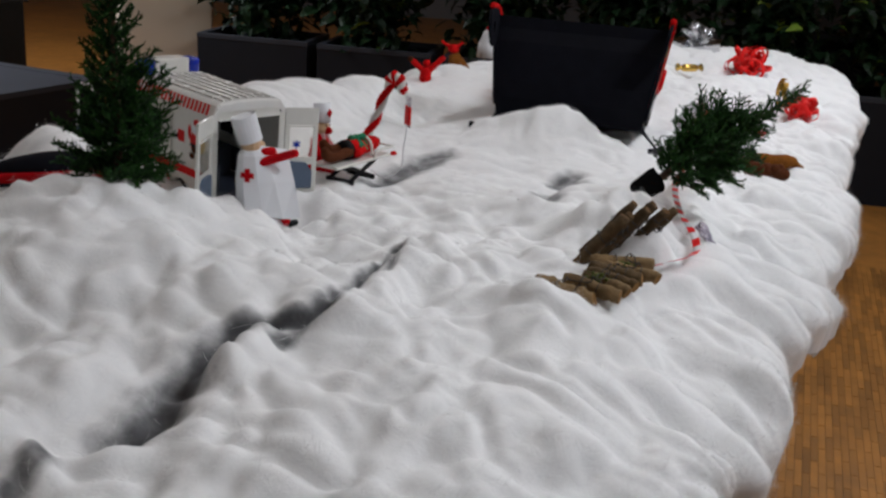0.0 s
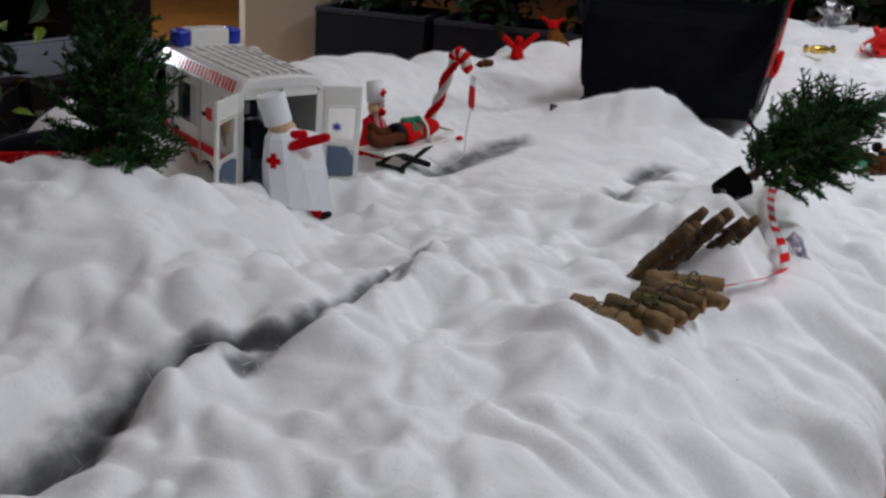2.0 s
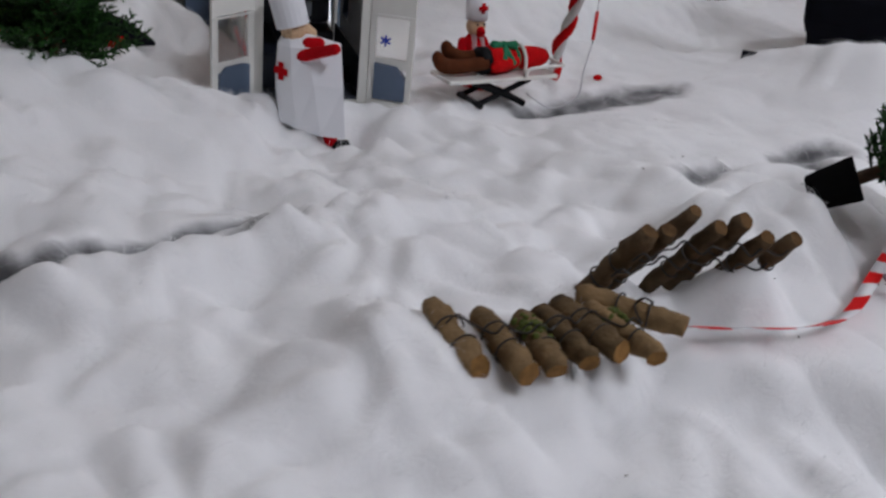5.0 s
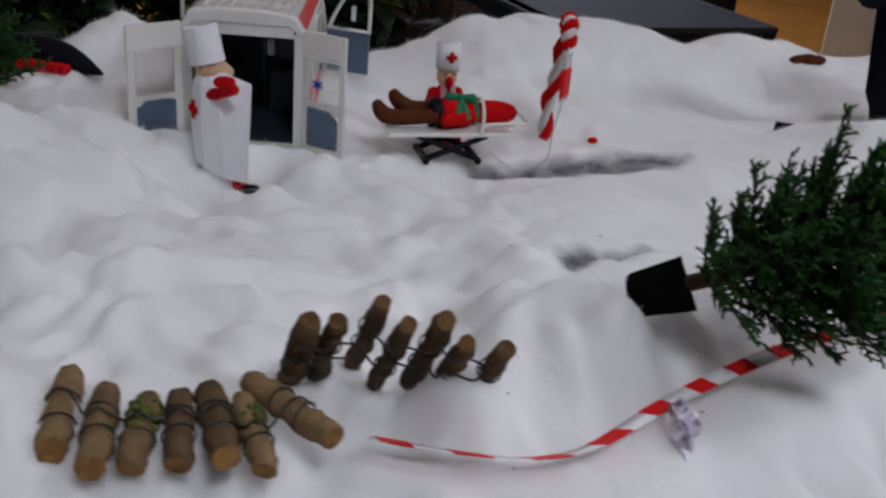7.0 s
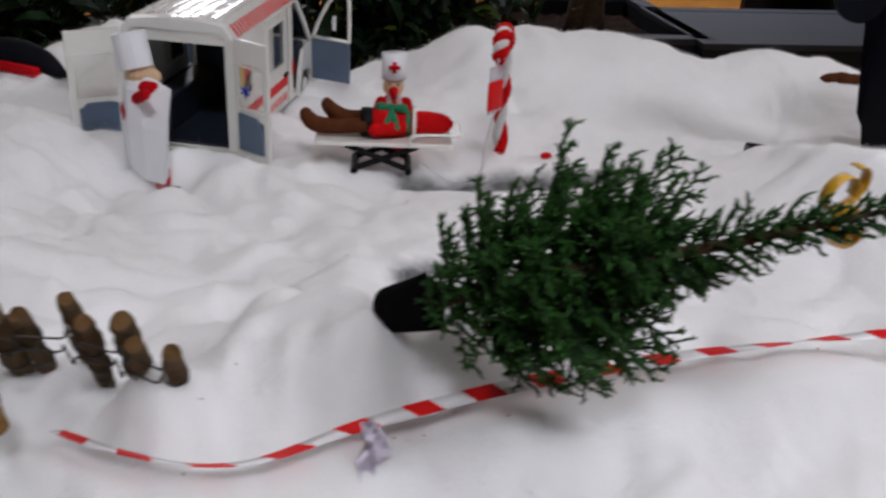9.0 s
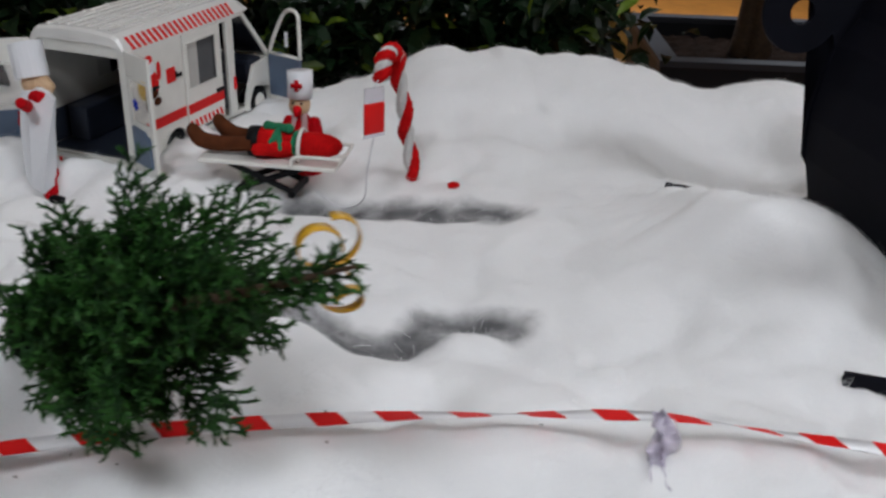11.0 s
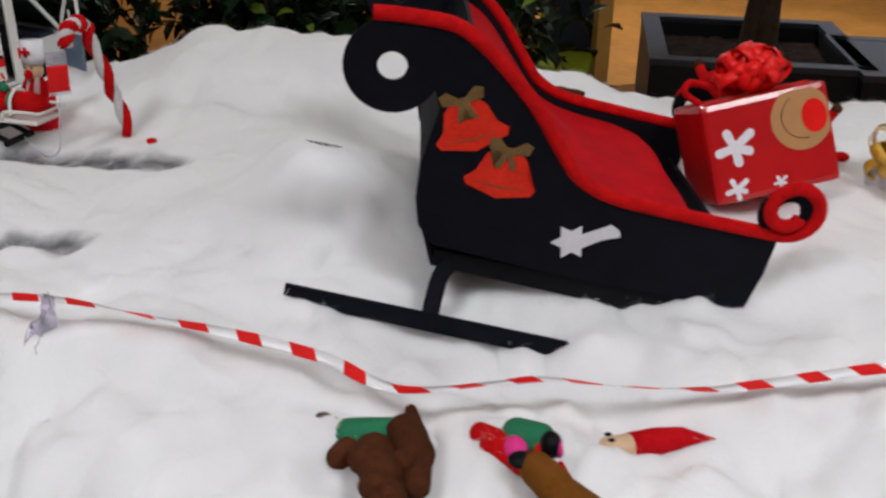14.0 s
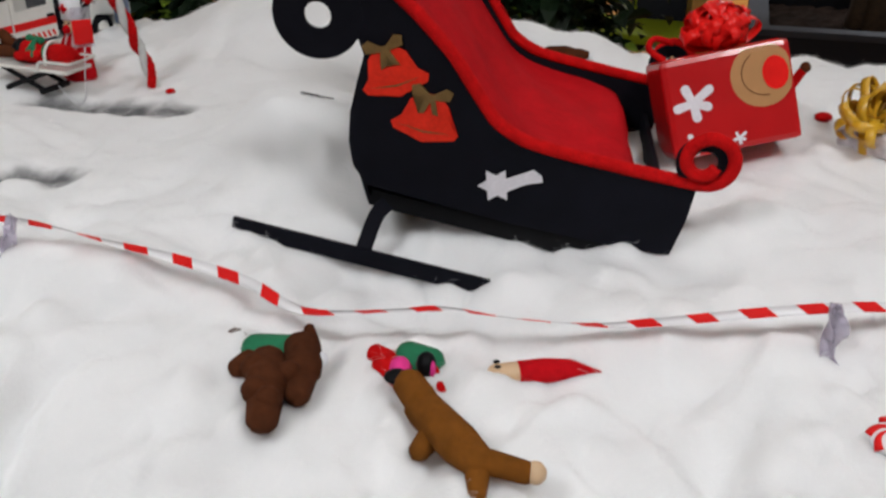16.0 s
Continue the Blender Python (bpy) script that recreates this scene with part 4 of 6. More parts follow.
    part("windscreen", bm, M_GLASSDARK, t, "dark windscreen")
    for sd in (-1, 1):
        bm = bmesh.new()
        tube(bm, smooth_path([(sd * 0.0620, 0.293, 0.070), (sd * 0.0605, 0.262, 0.108), (sd * 0.0575, 0.232, 0.1455)], 12), 0.0036, 8)
        part("windscreen_post", bm, M_WHITE, t, smooth=True)
        bm = bmesh.new()
        a, b = sorted((sd * (W - 0.006), sd * (W - 0.0005)))
        box(bm, a, b, 0.192, 0.207, 0.016, 0.1425, bevel=0.0012)
        post = part("door_post", bm, M_WHITE, t)
        bm = bmesh.new()
        a, b = sorted((sd * (W - 0.0004), sd * (W + 0.0006)))
        box(bm, a, b, 0.2015, 0.2065, 0.050, 0.066)
        part("red_mark", bm, M_REDTAPE, post)
        bm = bmesh.new()
        a, b = sorted((sd * (W - 0.005), sd * (W - 0.0006)))
        box(bm, a, b, 0.012, 0.228, 0.1395, 0.1425)
        part("roof_rail", bm, M_WHITE, t)
        bm = bmesh.new()
        ball(bm, (sd * 0.046, 0.3205, 0.038), (0.009, 0.003, 0.008))
        part("headlight", bm, M_CLEAR, t)
    bm = bmesh.new()
    pts = [(0.286, 0.012), (0.3195, 0.012), (0.3195, 0.048), (0.302, 0.066), (0.288, 0.073), (0.286, 0.073)]
    a = [bm.verts.new((-W + 0.0048, y, z)) for y, z in pts]
    b = [bm.verts.new((W - 0.0048, y, z)) for y, z in pts]
    bm.faces.new(a[::-1]), bm.faces.new(b)
    for i in range(len(a)):
        bm.faces.new((a[i], a[(i + 1) % len(a)], b[(i + 1) % len(a)], b[i]))
    part("bonnet", bm, M_WHITE, t)


def thing_part(name, parent, m):
    """A part made of pieces: an empty under its thing."""
    ob = new(name)
    ob.empty_display_size = 0.01
    ob.parent = parent
    ob.matrix_basis = m
    return ob


ambulance()


# ---- dolls: each one plain mesh ----
def cross_on(bm, m, size, mi):
    box(bm, -size * 0.19, size * 0.19, -0.0004, 0.0004, -size / 2, size / 2, m, mi)
    box(bm, -size / 2, size / 2, -0.0006, 0.0006, -size * 0.19, size * 0.19, m, mi)


def nurse_doll():
    """A doll in a folded paper gown and a paper cap, leaning back, one arm stretched out."""
    bm = bmesh.new()
    hem = [(-0.404, 1.240, 0.806), (-0.388, 1.227, 0.803), (-0.362, 1.226, 0.800), (-0.335, 1.233, 0.797), (-0.312, 1.246, 0.797), (-0.332, 1.257, 0.800), (-0.360, 1.260, 0.803), (-0.390, 1.254, 0.806)]
    mid = [(-0.406, 1.239, 0.850), (-0.392, 1.226, 0.850), (-0.371, 1.226, 0.850), (-0.349, 1.236, 0.850), (-0.324, 1.255, 0.848), (-0.342, 1.262, 0.850), (-0.366, 1.262, 0.850), (-0.394, 1.254, 0.850)]
    top = [(-0.402, 1.238, 0.886), (-0.392, 1.229, 0.886), (-0.376, 1.229, 0.886), (-0.362, 1.238, 0.886), (-0.338, 1.266, 0.892), (-0.352, 1.267, 0.890), (-0.370, 1.263, 0.888), (-0.393, 1.254, 0.888)]
    neck = [(-0.388 + 0.007 * math.cos(math.pi + k * math.pi / 4), 1.244 + 0.007 * math.sin(math.pi + k * math.pi / 4), 0.900) for k in range(8)]
    rows = [[bm.verts.new(p) for p in r] for r in (hem, mid, top, neck)]
    for r0, r1 in zip(rows, rows[1:]):
        for j in range(8):
            bm.faces.new((r0[j], r0[(j + 1) % 8], r1[(j + 1) % 8], r1[j]))
    bm.faces.new(rows[-1])
    bm.faces.new(rows[0][::-1])
    head = Vector((-0.386, 1.246, 0.899))
    ball(bm, head, (0.0145, 0.0145, 0.015), 1)
    limb(bm, head + Vector((0.004, 0.006, 0.001)), head + Vector((0.011, 0.014, -0.003)), 0.0115, 0.0075, 1)
    hat0, hat1 = Vector((-0.386, 1.244, 0.905)), Vector((-0.396, 1.240, 0.941))
    tube(bm, [hat0, hat0.lerp(hat1, 0.5), hat1, hat1 - Vector((0, 0, 0.003))], [0.0180, 0.0182, 0.0184, 0.0168], 20)
    limb(bm, (-0.371, 1.238, 0.876), (-0.320, 1.234, 0.895), 0.0066, 0.0058, 2)
    limb(bm, (-0.366, 1.246, 0.888), (-0.356, 1.252, 0.890), 0.008, 0.007, 2)
    for dx, dy in ((0.0, 0.0), (-0.014, 0.004)):
        limb(bm, (-0.336 + dx, 1.251 + dy, 0.788), (-0.337 + dx, 1.251 + dy, 0.806), 0.008, 0.008, 2)
        limb(bm, (-0.330 + dx, 1.253 + dy, 0.784), (-0.322 + dx, 1.262 + dy, 0.785), 0.0055, 0.0045, 3)
    cross_on(bm, Matrix.Translation((-0.386, 1.2257, 0.859)) @ Matrix.Rotation(radians(-4), 4, "Z"), 0.019, 2)
    return solo("nurse_doll", bm, [M_PAPER, M_SKIN, M_RED, M_BLACKP], pose(-0.020, 0.012, -0.003), "doll in a white paper gown and cap with red cross", "doll", smooth=False)


def doctor_doll():
    """A red doll with a white paper cap behind the stretcher."""
    bm = bmesh.new()
    c = Vector((-0.352, 1.540, 0.0))
    tube(bm, [c + Vector((0.002, -0.002, z)) for z in (0.785, 0.80, 0.82, 0.842, 0.853, 0.862)], [0.024, 0.024, 0.021, 0.017, 0.013, 0.007], 18, 0)
    face = Vector((0.90, -0.43, 0)).normalized()
    side = Vector((0.43, 0.90, 0)).normalized()
    head = c + Vector((0.004, -0.003, 0.872))
    ball(bm, head, (0.0125, 0.0125, 0.013), 1)
    tube(bm, [c + Vector((0.004, -0.003, 0.880)), c + Vector((0.003, -0.002, 0.895)), c + Vector((0.002, -0.002, 0.911)), c + Vector((0.002, -0.002, 0.908))], [0.0138, 0.0142, 0.0146, 0.0132], 20, 2)
    for dz, r in ((-0.0025, 0.0058), (-0.0062, 0.0048)):
        limb(bm, head + face * 0.010 + Vector((0, 0, dz)), head + face * 0.017 + Vector((0, 0, dz - 0.001)), r, r * 0.55, 0)
    for s in (-1, 1):
        ball(bm, head + face * 0.0112 + side * s * 0.0048 + Vector((0, 0, 0.0045)), (0.0016, 0.0016, 0.0014), 3)
        limb(bm, c + side * s * 0.014 + Vector((0, 0, 0.851)), c + side * s * 0.021 + face * 0.008 + Vector((0, 0, 0.832)), 0.0075, 0.007, 0)
        limb(bm, c + side * s * 0.021 + face * 0.008 + Vector((0, 0, 0.832)), c + side * s * 0.014 + face * 0.030 + Vector((0, 0, 0.828)), 0.007, 0.006, 0)
        a = c + face * 0.009 + side * s * 0.005 + Vector((0, 0, 0.862))
        limb(bm, a, a + face * 0.010 + side * s * 0.002 + Vector((0, 0, -0.034)), 0.0036, 0.0046, 4)
    m = axes(side, -face, (0, 0, 1), c + Vector((0.003, -0.0025, 0.897)) + face * 0.0148)
    cross_on(bm, m, 0.013, 0)
    return solo("doctor_doll", bm, [M_RED, M_SKIN, M_PAPER, M_BLACKP, M_LAPEL], Matrix(), "red pixie doll with a white paper cap bearing a red cross", "doll", smooth=True)


M_LAPEL = mat("pale_pink_felt", (0.55, 0.36, 0.36), 0.9, var=0.15, scale=200, bump=0.4, bscale=800, spec=0.1)


def patient_doll():
    """The doll lying strapped on the stretcher."""
    bm = bmesh.new()
    a, b = Vector((-0.330, 1.425, 0.847)), Vector((-0.257, 1.563, 0.849))
    ax = (b - a).normalized()
    sd = Vector((ax.y, -ax.x, 0))
    up = Vector((0, 0, 1))
    for f, w, lift in ((0.0, 0.010, 0.0), (0.022, -0.010, 0.006)):
        p = a + sd * w
        path = smooth_path([p + ax * 0.062 + up * lift * 0.4, p + ax * (0.030 + f * 0.5) + up * (lift * 0.7 - 0.002), p + ax * (0.006 + f) + up * lift, p + ax * (-0.004 + f) + up * (lift + 0.009), p + ax * (-0.006 + f) + up * (lift + 0.018)], 14)
        tube(bm, path, [0.0085, 0.0085, 0.0085, 0.0086, 0.0088, 0.0090, 0.0092, 0.0092, 0.0090, 0.0084, 0.0078, 0.0070, 0.0058, 0.0025], 12, 1)
    tube(bm, [a + ax * k for k in (0.054, 0.056, 0.062, 0.068, 0.070)], [0.012, 0.0168, 0.0172, 0.0168, 0.012], 16, 2)
    tube(bm, [a + ax * k for k in (0.066, 0.074, 0.088, 0.100, 0.108, 0.113)], [0.0155, 0.0172, 0.0168, 0.0150, 0.0120, 0.0105], 16, 0)
    tube(bm, [a + ax * k for k in (0.112, 0.118, 0.130, 0.144, 0.153, 0.158)], [0.0105, 0.0138, 0.0140, 0.0120, 0.0085, 0.0030], 16, 0)
    limb(bm, a + ax * 0.100 + sd * 0.013, a + ax * 0.070 + sd * 0.020 - up * 0.003, 0.0075, 0.0070, 0)
    limb(bm, a + ax * 0.100 - sd * 0.013, a + ax * 0.070 - sd * 0.018, 0.0075, 0.0070, 0)
    m = axes(ax, sd, (0, 0, 1), a + ax * 0.089 + up * 0.006)
    for k in (-1, 1):
        limb(bm, m @ Vector((0.0, 0.002, 0.012)), m @ Vector((0.013 * k, 0.004 + 0.003 * k, 0.0125)), 0.0035, 0.0055, 3)
        limb(bm, m @ Vector((0.0, 0.006, 0.010)), m @ Vector((0.006 * k, 0.018, -0.006)), 0.0032, 0.0045, 3)
    ball(bm, m @ Vector((0, 0.002, 0.013)), (0.005, 0.005, 0.004), 3)
    ball(bm, a + ax * 0.107 + up * 0.001, (0.005, 0.0155, 0.0135), 3, m.to_3x3().to_4x4())
    tube(bm, smooth_path([a + ax * 0.114 + up * z + sd * w for w, z in ((0.0185, -0.014), (0.0165, 0.004), (0.009, 0.0135), (0, 0.0165), (-0.009, 0.0135), (-0.0165, 0.004), (-0.0185, -0.014))], 20), 0.0022, 8, 4)
    return solo("patient_doll", bm, [M_REDPIPE, M_BROWN, M_BLACKP, M_GREEN, M_WHITE], Matrix(), "red pixie doll with brown boots strapped on a stretcher", "doll", smooth=True)


nurse_doll(), doctor_doll(), patient_doll()


def stretcher():
    a, b = Vector((-0.330, 1.425, 0.0)), Vector((-0.257, 1.563, 0.0))
    ax = (b - a).normalized()
    t = thing("stretcher", axes(ax, (-ax.y, ax.x, 0), (0, 0, 1), (a + b) / 2 + Vector((0.002, 0, 0.832))), "white toy stretcher on black folding legs in the snow", "stretcher")
    bm = bmesh.new()
    box(bm, -0.074, 0.078, -0.026, 0.026, -0.004, 0.001, bevel=0.0015)
    part("bed", bm, M_WHITE, t)
    for sd in (-1, 1):
        bm = bmesh.new()
        tube(bm, smooth_path([(0.030, sd * 0.0265, 0.0), (0.034, sd * 0.0265, 0.010), (0.060, sd * 0.0265, 0.012), (0.084, sd * 0.0265, 0.012)], 14), 0.002, 8)
        part("side_rail", bm, M_WHITE, t, smooth=True)
        for s2 in (-1, 1):
            bm = bmesh.new()
            tube(bm, [(s2 * 0.040, sd * 0.020, -0.004), (-s2 * 0.030, sd * 0.020, -0.031)], 0.0035, 8)
            part("leg", bm, M_BLACKP, t)
    bm = bmesh.new()
    tube(bm, [(0.084, -0.0265, 0.012), (0.086, 0, 0.012), (0.084, 0.0265, 0.012)], 0.002, 8)
    part("handle", bm, M_WHITE, t)
    for px in (-0.030, 0.030):
        bm = bmesh.new()
        tube(bm, [(px, -0.026, -0.032), (px, 0.026, -0.032)], 0.0042, 10)
        part("skid", bm, M_BLACKP, t)


stretcher()


# ---- candy cane stand with its red drip bag ----
def cane():
    t = thing("candy_cane", Matrix(), "red and white twisted chenille candy cane standing in the snow", "candy cane")
    hook = Vector((0.72, -0.69, 0)).normalized()
    top = Vector((-0.247, 1.622, 0.938))
    pts = [(-0.294, 1.660, 0.776), (-0.290, 1.655, 0.796), (-0.281, 1.645, 0.844), (-0.264, 1.634, 0.888), top]
    pts += [top + hook * 0.0165 * (1 - math.cos(a)) + Vector((0, 0, 0.0165 * math.sin(a))) for a in (0.7, 1.4, 2.1, 2.8)]
    pts += [top + hook * 0.034 + Vector((0, 0, -0.008))]
    path = smooth_path(pts, 150)
    frames, side = [], None
    for i, p in enumerate(path):
        a = (path[min(i + 1, 149)] - path[max(i - 1, 0)]).normalized()
        side = a.orthogonal().normalized() if side is None else (side - a * side.dot(a)).normalized()
        frames.append((p, side.copy(), a.cross(side)))
    for ph, m, name in ((0.0, M_REDPIPE, "red_strand"), (math.pi, M_WHITEPIPE, "white_strand")):
        bm = bmesh.new()
        red = name == "red_strand"
        r = 0.0042 if red else 0.0030
        line = [p + r * (math.cos(i * 0.27 + ph) * s + math.sin(i * 0.27 + ph) * u) for i, (p, s, u) in enumerate(frames)]
        tube(bm, line, [(0.0062 if red else 0.0054) * (1 + 0.07 * math.sin(i * 2.4) + 0.06 * rnd.uniform(-1, 1)) for i in range(150)], 10)
        part(name, bm, m, t, smooth=True)
    end = path[-1]
    b = thing("drip_bag", Matrix(), "small red drip bag hung from the candy cane", "drip bag")
    c = Vector((-0.209, 1.587, 0.895))
    wide = Vector((-0.40, 0.92, 0)).normalized()
    m = axes(wide, Vector((-wide.y, wide.x, 0)), (0, 0, 1), c)
    bm = bmesh.new()
    box(bm, -0.0125, 0.0125, -0.0022, 0.0022, -0.018, 0.014, m, bevel=0.0018)
    part("red_pouch", bm, M_REDTAPE, b, smooth=True)
    bm = bmesh.new()
    box(bm, -0.0135, 0.0135, -0.0005, 0.0005, -0.022, -0.0182, m)
    part("clear_edge", bm, M_CLEAR, b)
    bm = bmesh.new()
    box(bm, -0.0125, 0.0125, -0.0005, 0.0005, 0.0142, 0.030, m)
    part("clear_flap", bm, M_CLEAR, b)
    bm = bmesh.new()
    tube(bm, smooth_path([end, (end + c) / 2 + Vector((0, 0, 0.018)), c + Vector((0, 0, 0.028))], 10), 0.0007, 6)
    part("hanger", bm, M_TUBE, b, smooth=True)
    bm = bmesh.new()
    tube(bm, smooth_path([c + Vector((0, 0, -0.022)), c + Vector((-0.004, -0.006, -0.06)), c + Vector((-0.006, -0.01, -0.092)), c + Vector((-0.03, -0.03, -0.108)), Vector((-0.262, 1.53, 0.806))], 40), 0.0009, 6)
    part("thin_tube", bm, M_TUBE, b, smooth=True)


cane()


# ---- bundles of sticks ----
def stick(t, p0, p1, r, moss=False, mats=None):
    p0, p1 = Vector(p0), Vector(p1)
    bm = bmesh.new()
    n = 13
    wob = [Vector((rnd.uniform(-1, 1), rnd.uniform(-1, 1), rnd.uniform(-1, 1))) * r * 0.13 for _ in range(n)]
    path = [p0.lerp(p1, k / (n - 1)) + wob[k] for k in range(n)]
    rad = [0.88 * r * (0.92 + 0.16 * rnd.random()) * (1.14 if k in (3, 9) else 0.9 if k in (0, 12) else 1) for k in range(n)]
    rings = tube(bm, path, rad, 12, 0, True, 1)
    lumps = [rnd.uniform(-1, 1) for _ in range(12)]
    for k, ring in enumerate(rings):
        for j, v in enumerate(ring):
            v.co += (v.co - path[k]) * (0.09 * lumps[j] + 0.07 * rnd.uniform(-1, 1))
    s = part("stick", bm, mats or [M_BARK, M_WOODEND], t, smooth=False)
    s.data.polygons.foreach_set("use_smooth", [len(p.vertices) == 4 for p in s.data.polygons])
    if moss:
        bm = bmesh.new()
        c = p0.lerp(p1, 0.35)
        for _ in range(60):
            d = Vector((rnd.gauss(0, 1), rnd.gauss(0, 1), abs(rnd.gauss(0, 1)))).normalized() * r * 0.95
            ball(bm, c + d + (p1 - p0) * rnd.uniform(-0.16, 0.16), r * rnd.uniform(0.14, 0.34), 0, None, 6, 4)
        part("moss", bm, M_MOSS, s, "tuft of green moss")
    ax = (p1 - p0).normalized()
    e1 = ax.orthogonal().normalized()
    e2 = ax.cross(e1)
    for f in (0.36, 0.64):
        bm = bmesh.new()
        c = p0.lerp(p1, f + rnd.uniform(-0.04, 0.04))
        ring = [c + (e1 * math.cos(a) + e2 * math.sin(a)) * r * 1.03 + ax * 0.0012 * math.sin(a + f * 9) for a in [2 * math.pi * k / 16 for k in range(17)]]
        tube(bm, ring, 0.0007, 6)
        part("wire_wrap", bm, M_WIRE, s, "dark wire wound round the stick")


def rafts():
    t = thing("stick_bundle", Matrix(), "row of short cut sticks wired together, sunk in the snow", "stick bundle", "stick bundles")
    rows = STICKS
    for k, ((ax, ay), (bx, by)) in enumerate(rows):
        r = (0.0098, 0.0092, 0.0090, 0.0088, 0.0098, 0.0086, 0.0088)[k]
        ax, ay = (ax + (bx - ax) * 0.2, ay + (by - ay) * 0.2) if k < 5 else (ax, ay)
        sink = 0.003 if k == 0 else 0.0
        stick(t, (ax, ay, 0.844 - sink), (bx, by, 0.840 - sink + (0.004 if k == 6 else 0)), r, k in (2, 5))
    for f in (0.60,):
        bm = bmesh.new()
        pts = []
        for k, ((ax, ay), (bx, by)) in enumerate(rows):
            c = Vector((ax + (bx - ax) * f, ay + (by - ay) * f, 0.844))
            pts += [c + Vector((-0.004, -0.006, 0.006)), c + Vector((0, 0, 0.0112)), c + Vector((0.004, 0.006, 0.006))]
        tube(bm, smooth_path(pts, 90), 0.0008, 6)
        part("wire", bm, M_WIRE, t)
    t = thing("stick_bundle", Matrix(), "row of short cut sticks wired together, propped up in the snow", "stick bundle", "stick bundles")
    tops = ((0.098, 1.033), (0.106, 1.047), (0.112, 1.073), (0.130, 1.078), (0.142, 1.097), (0.158, 1.100), (0.173, 1.116))
    for k, (x, y) in enumerate(tops):
        h = (0.896, 0.897, 0.904, 0.896, 0.899, 0.890, 0.889)[k]
        end = (x - 0.054, y + 0.022, h - 0.078)
        stick(t, (x, y, h), end, (0.0088, 0.0068, 0.0070, 0.0068, 0.0076, 0.0068, 0.0072)[k], mats=[M_SHADEBARK, M_DARKEND])
    for z in (0.010, 0.026):
        bm = bmesh.new()
        pts = []
        for k, (x, y) in enumerate(tops):
            pts += [(x - z * 0.8, y + 0.003 - 0.007, 0.884 - z), (x - z * 0.8 + 0.006, y - 0.002, 0.891 - z)]
        tube(bm, smooth_path(pts, 80), 0.0008, 6)
        part("wire", bm, M_WIRE, t)


rafts()


# ---- conifers ----
def conifer(name, m, height, radius, label, seed, lean_gap=0.0, pot=True):
    rg = random.Random(seed)
    t = thing(name, m, label, "tree", "small conifers")
    bm = bmesh.new()
    tube(bm, [(0, 0, -0.01), (0.002, 0, height * 0.3), (-0.002, 0.001, height * 0.65), (0, 0, height * 0.97)], [0.006, 0.005, 0.003, 0.0008], 8)
    part("trunk", bm, M_TRUNK, t)
    verts, faces, mats = [], [], []

    def spike(p, d, length, r, mi):
        s = d.orthogonal().normalized() * r
        u = d.cross(s)
        b = len(verts)
        verts.extend((p + s, p - 0.5 * s + 0.87 * u, p - 0.5 * s - 0.87 * u, p + d * length))
        faces.extend(((b, b + 1, b + 3), (b + 1, b + 2, b + 3), (b + 2, b, b + 3)))
        mats.extend((mi, mi, mi))

    def shoot(p, d, length, level, flat):
        """A feathery shoot: a stem clad in short scale needles, with side shoots on both sides."""
        side = (flat - d * flat.dot(d)).normalized()
        n = max(3, int(length / 0.0028))
        bend = Vector((rg.uniform(-0.1, 0.1), rg.uniform(-0.1, 0.1), rg.uniform(0.0, 0.18)))
        nxt, sg = rg.uniform(0.003, 0.007), 1
        for k in range(n):
            f = (k + 0.5) / n
            q = p + (d + bend * f) * length * f
            dd = (d + 2 * bend * f).normalized()
            fresh = 1 if (level == 0 and f > 0.45) or f > 0.85 else 0
            spike(q - dd * 0.001, dd, 0.0048, 0.0013 if level else 0.0009, fresh)
            for _ in range(2):
                nd = (dd * 0.85 + Vector((rg.gauss(0, 0.42), rg.gauss(0, 0.42), rg.gauss(0, 0.42)))).normalized()
                spike(q, nd, rg.uniform(0.0030, 0.0050), 0.0008, fresh)
            if level and length * f > nxt:
                nxt += rg.uniform(0.0035, 0.0055) if level == 2 else rg.uniform(0.0026, 0.0042)
                sg = -sg
                sd = (dd * 0.8 + side * sg * rg.uniform(0.5, 0.8) + Vector((rg.gauss(0, 0.15), rg.gauss(0, 0.15), rg.gauss(0.05, 0.15)))).normalized()
                ln = length * (0.52 - 0.40 * f) * rg.uniform(0.7, 1.2)
                shoot(q, sd, max(ln, 0.0055), level - 1, Vector((rg.gauss(0, 1), rg.gauss(0, 1), rg.gauss(0, 1))) if level == 2 else side)

    count = int((150 if pot else 118) * height / 0.3)
    for k in range(count):
        f = (k + rg.random()) / count
        z = height * ((0.015 if pot else 0.005) + 0.90 * f)
        r = radius * (np.interp(f, (0, 0.10, 0.25, 0.38, 0.50, 0.62, 1), (0.66, 0.90, 1.04, 0.90, 0.52, 0.30, 0.16)) if pot else (0.70 + 0.30 * math.sin(math.pi * min(1, f * 1.4 + 0.15))) * (1 - f) ** 1.15 + 0.2)
        a = k * 2.39996 + rg.uniform(-0.4, 0.4)
        tilt = 0.20 + 1.15 * f
        d = Vector((math.cos(a), math.sin(a), tilt)).normalized()
        shoot(Vector((0, 0, z)), d, r * rg.uniform(0.55, 1.18) * (1 + 0.35 * f), 2 if r > 0.024 else 1, Vector((-math.sin(a), math.cos(a), 0.3)))
    me = bpy.data.meshes.new("crown")
    me.from_pydata([tuple(v) for v in verts], [], faces)
    me.materials.append(M_LEAF), me.materials.append(M_LEAFTIP)
    me.polygons.foreach_set("material_index", mats)
    ob = new("crown", me)
    ob.parent = t
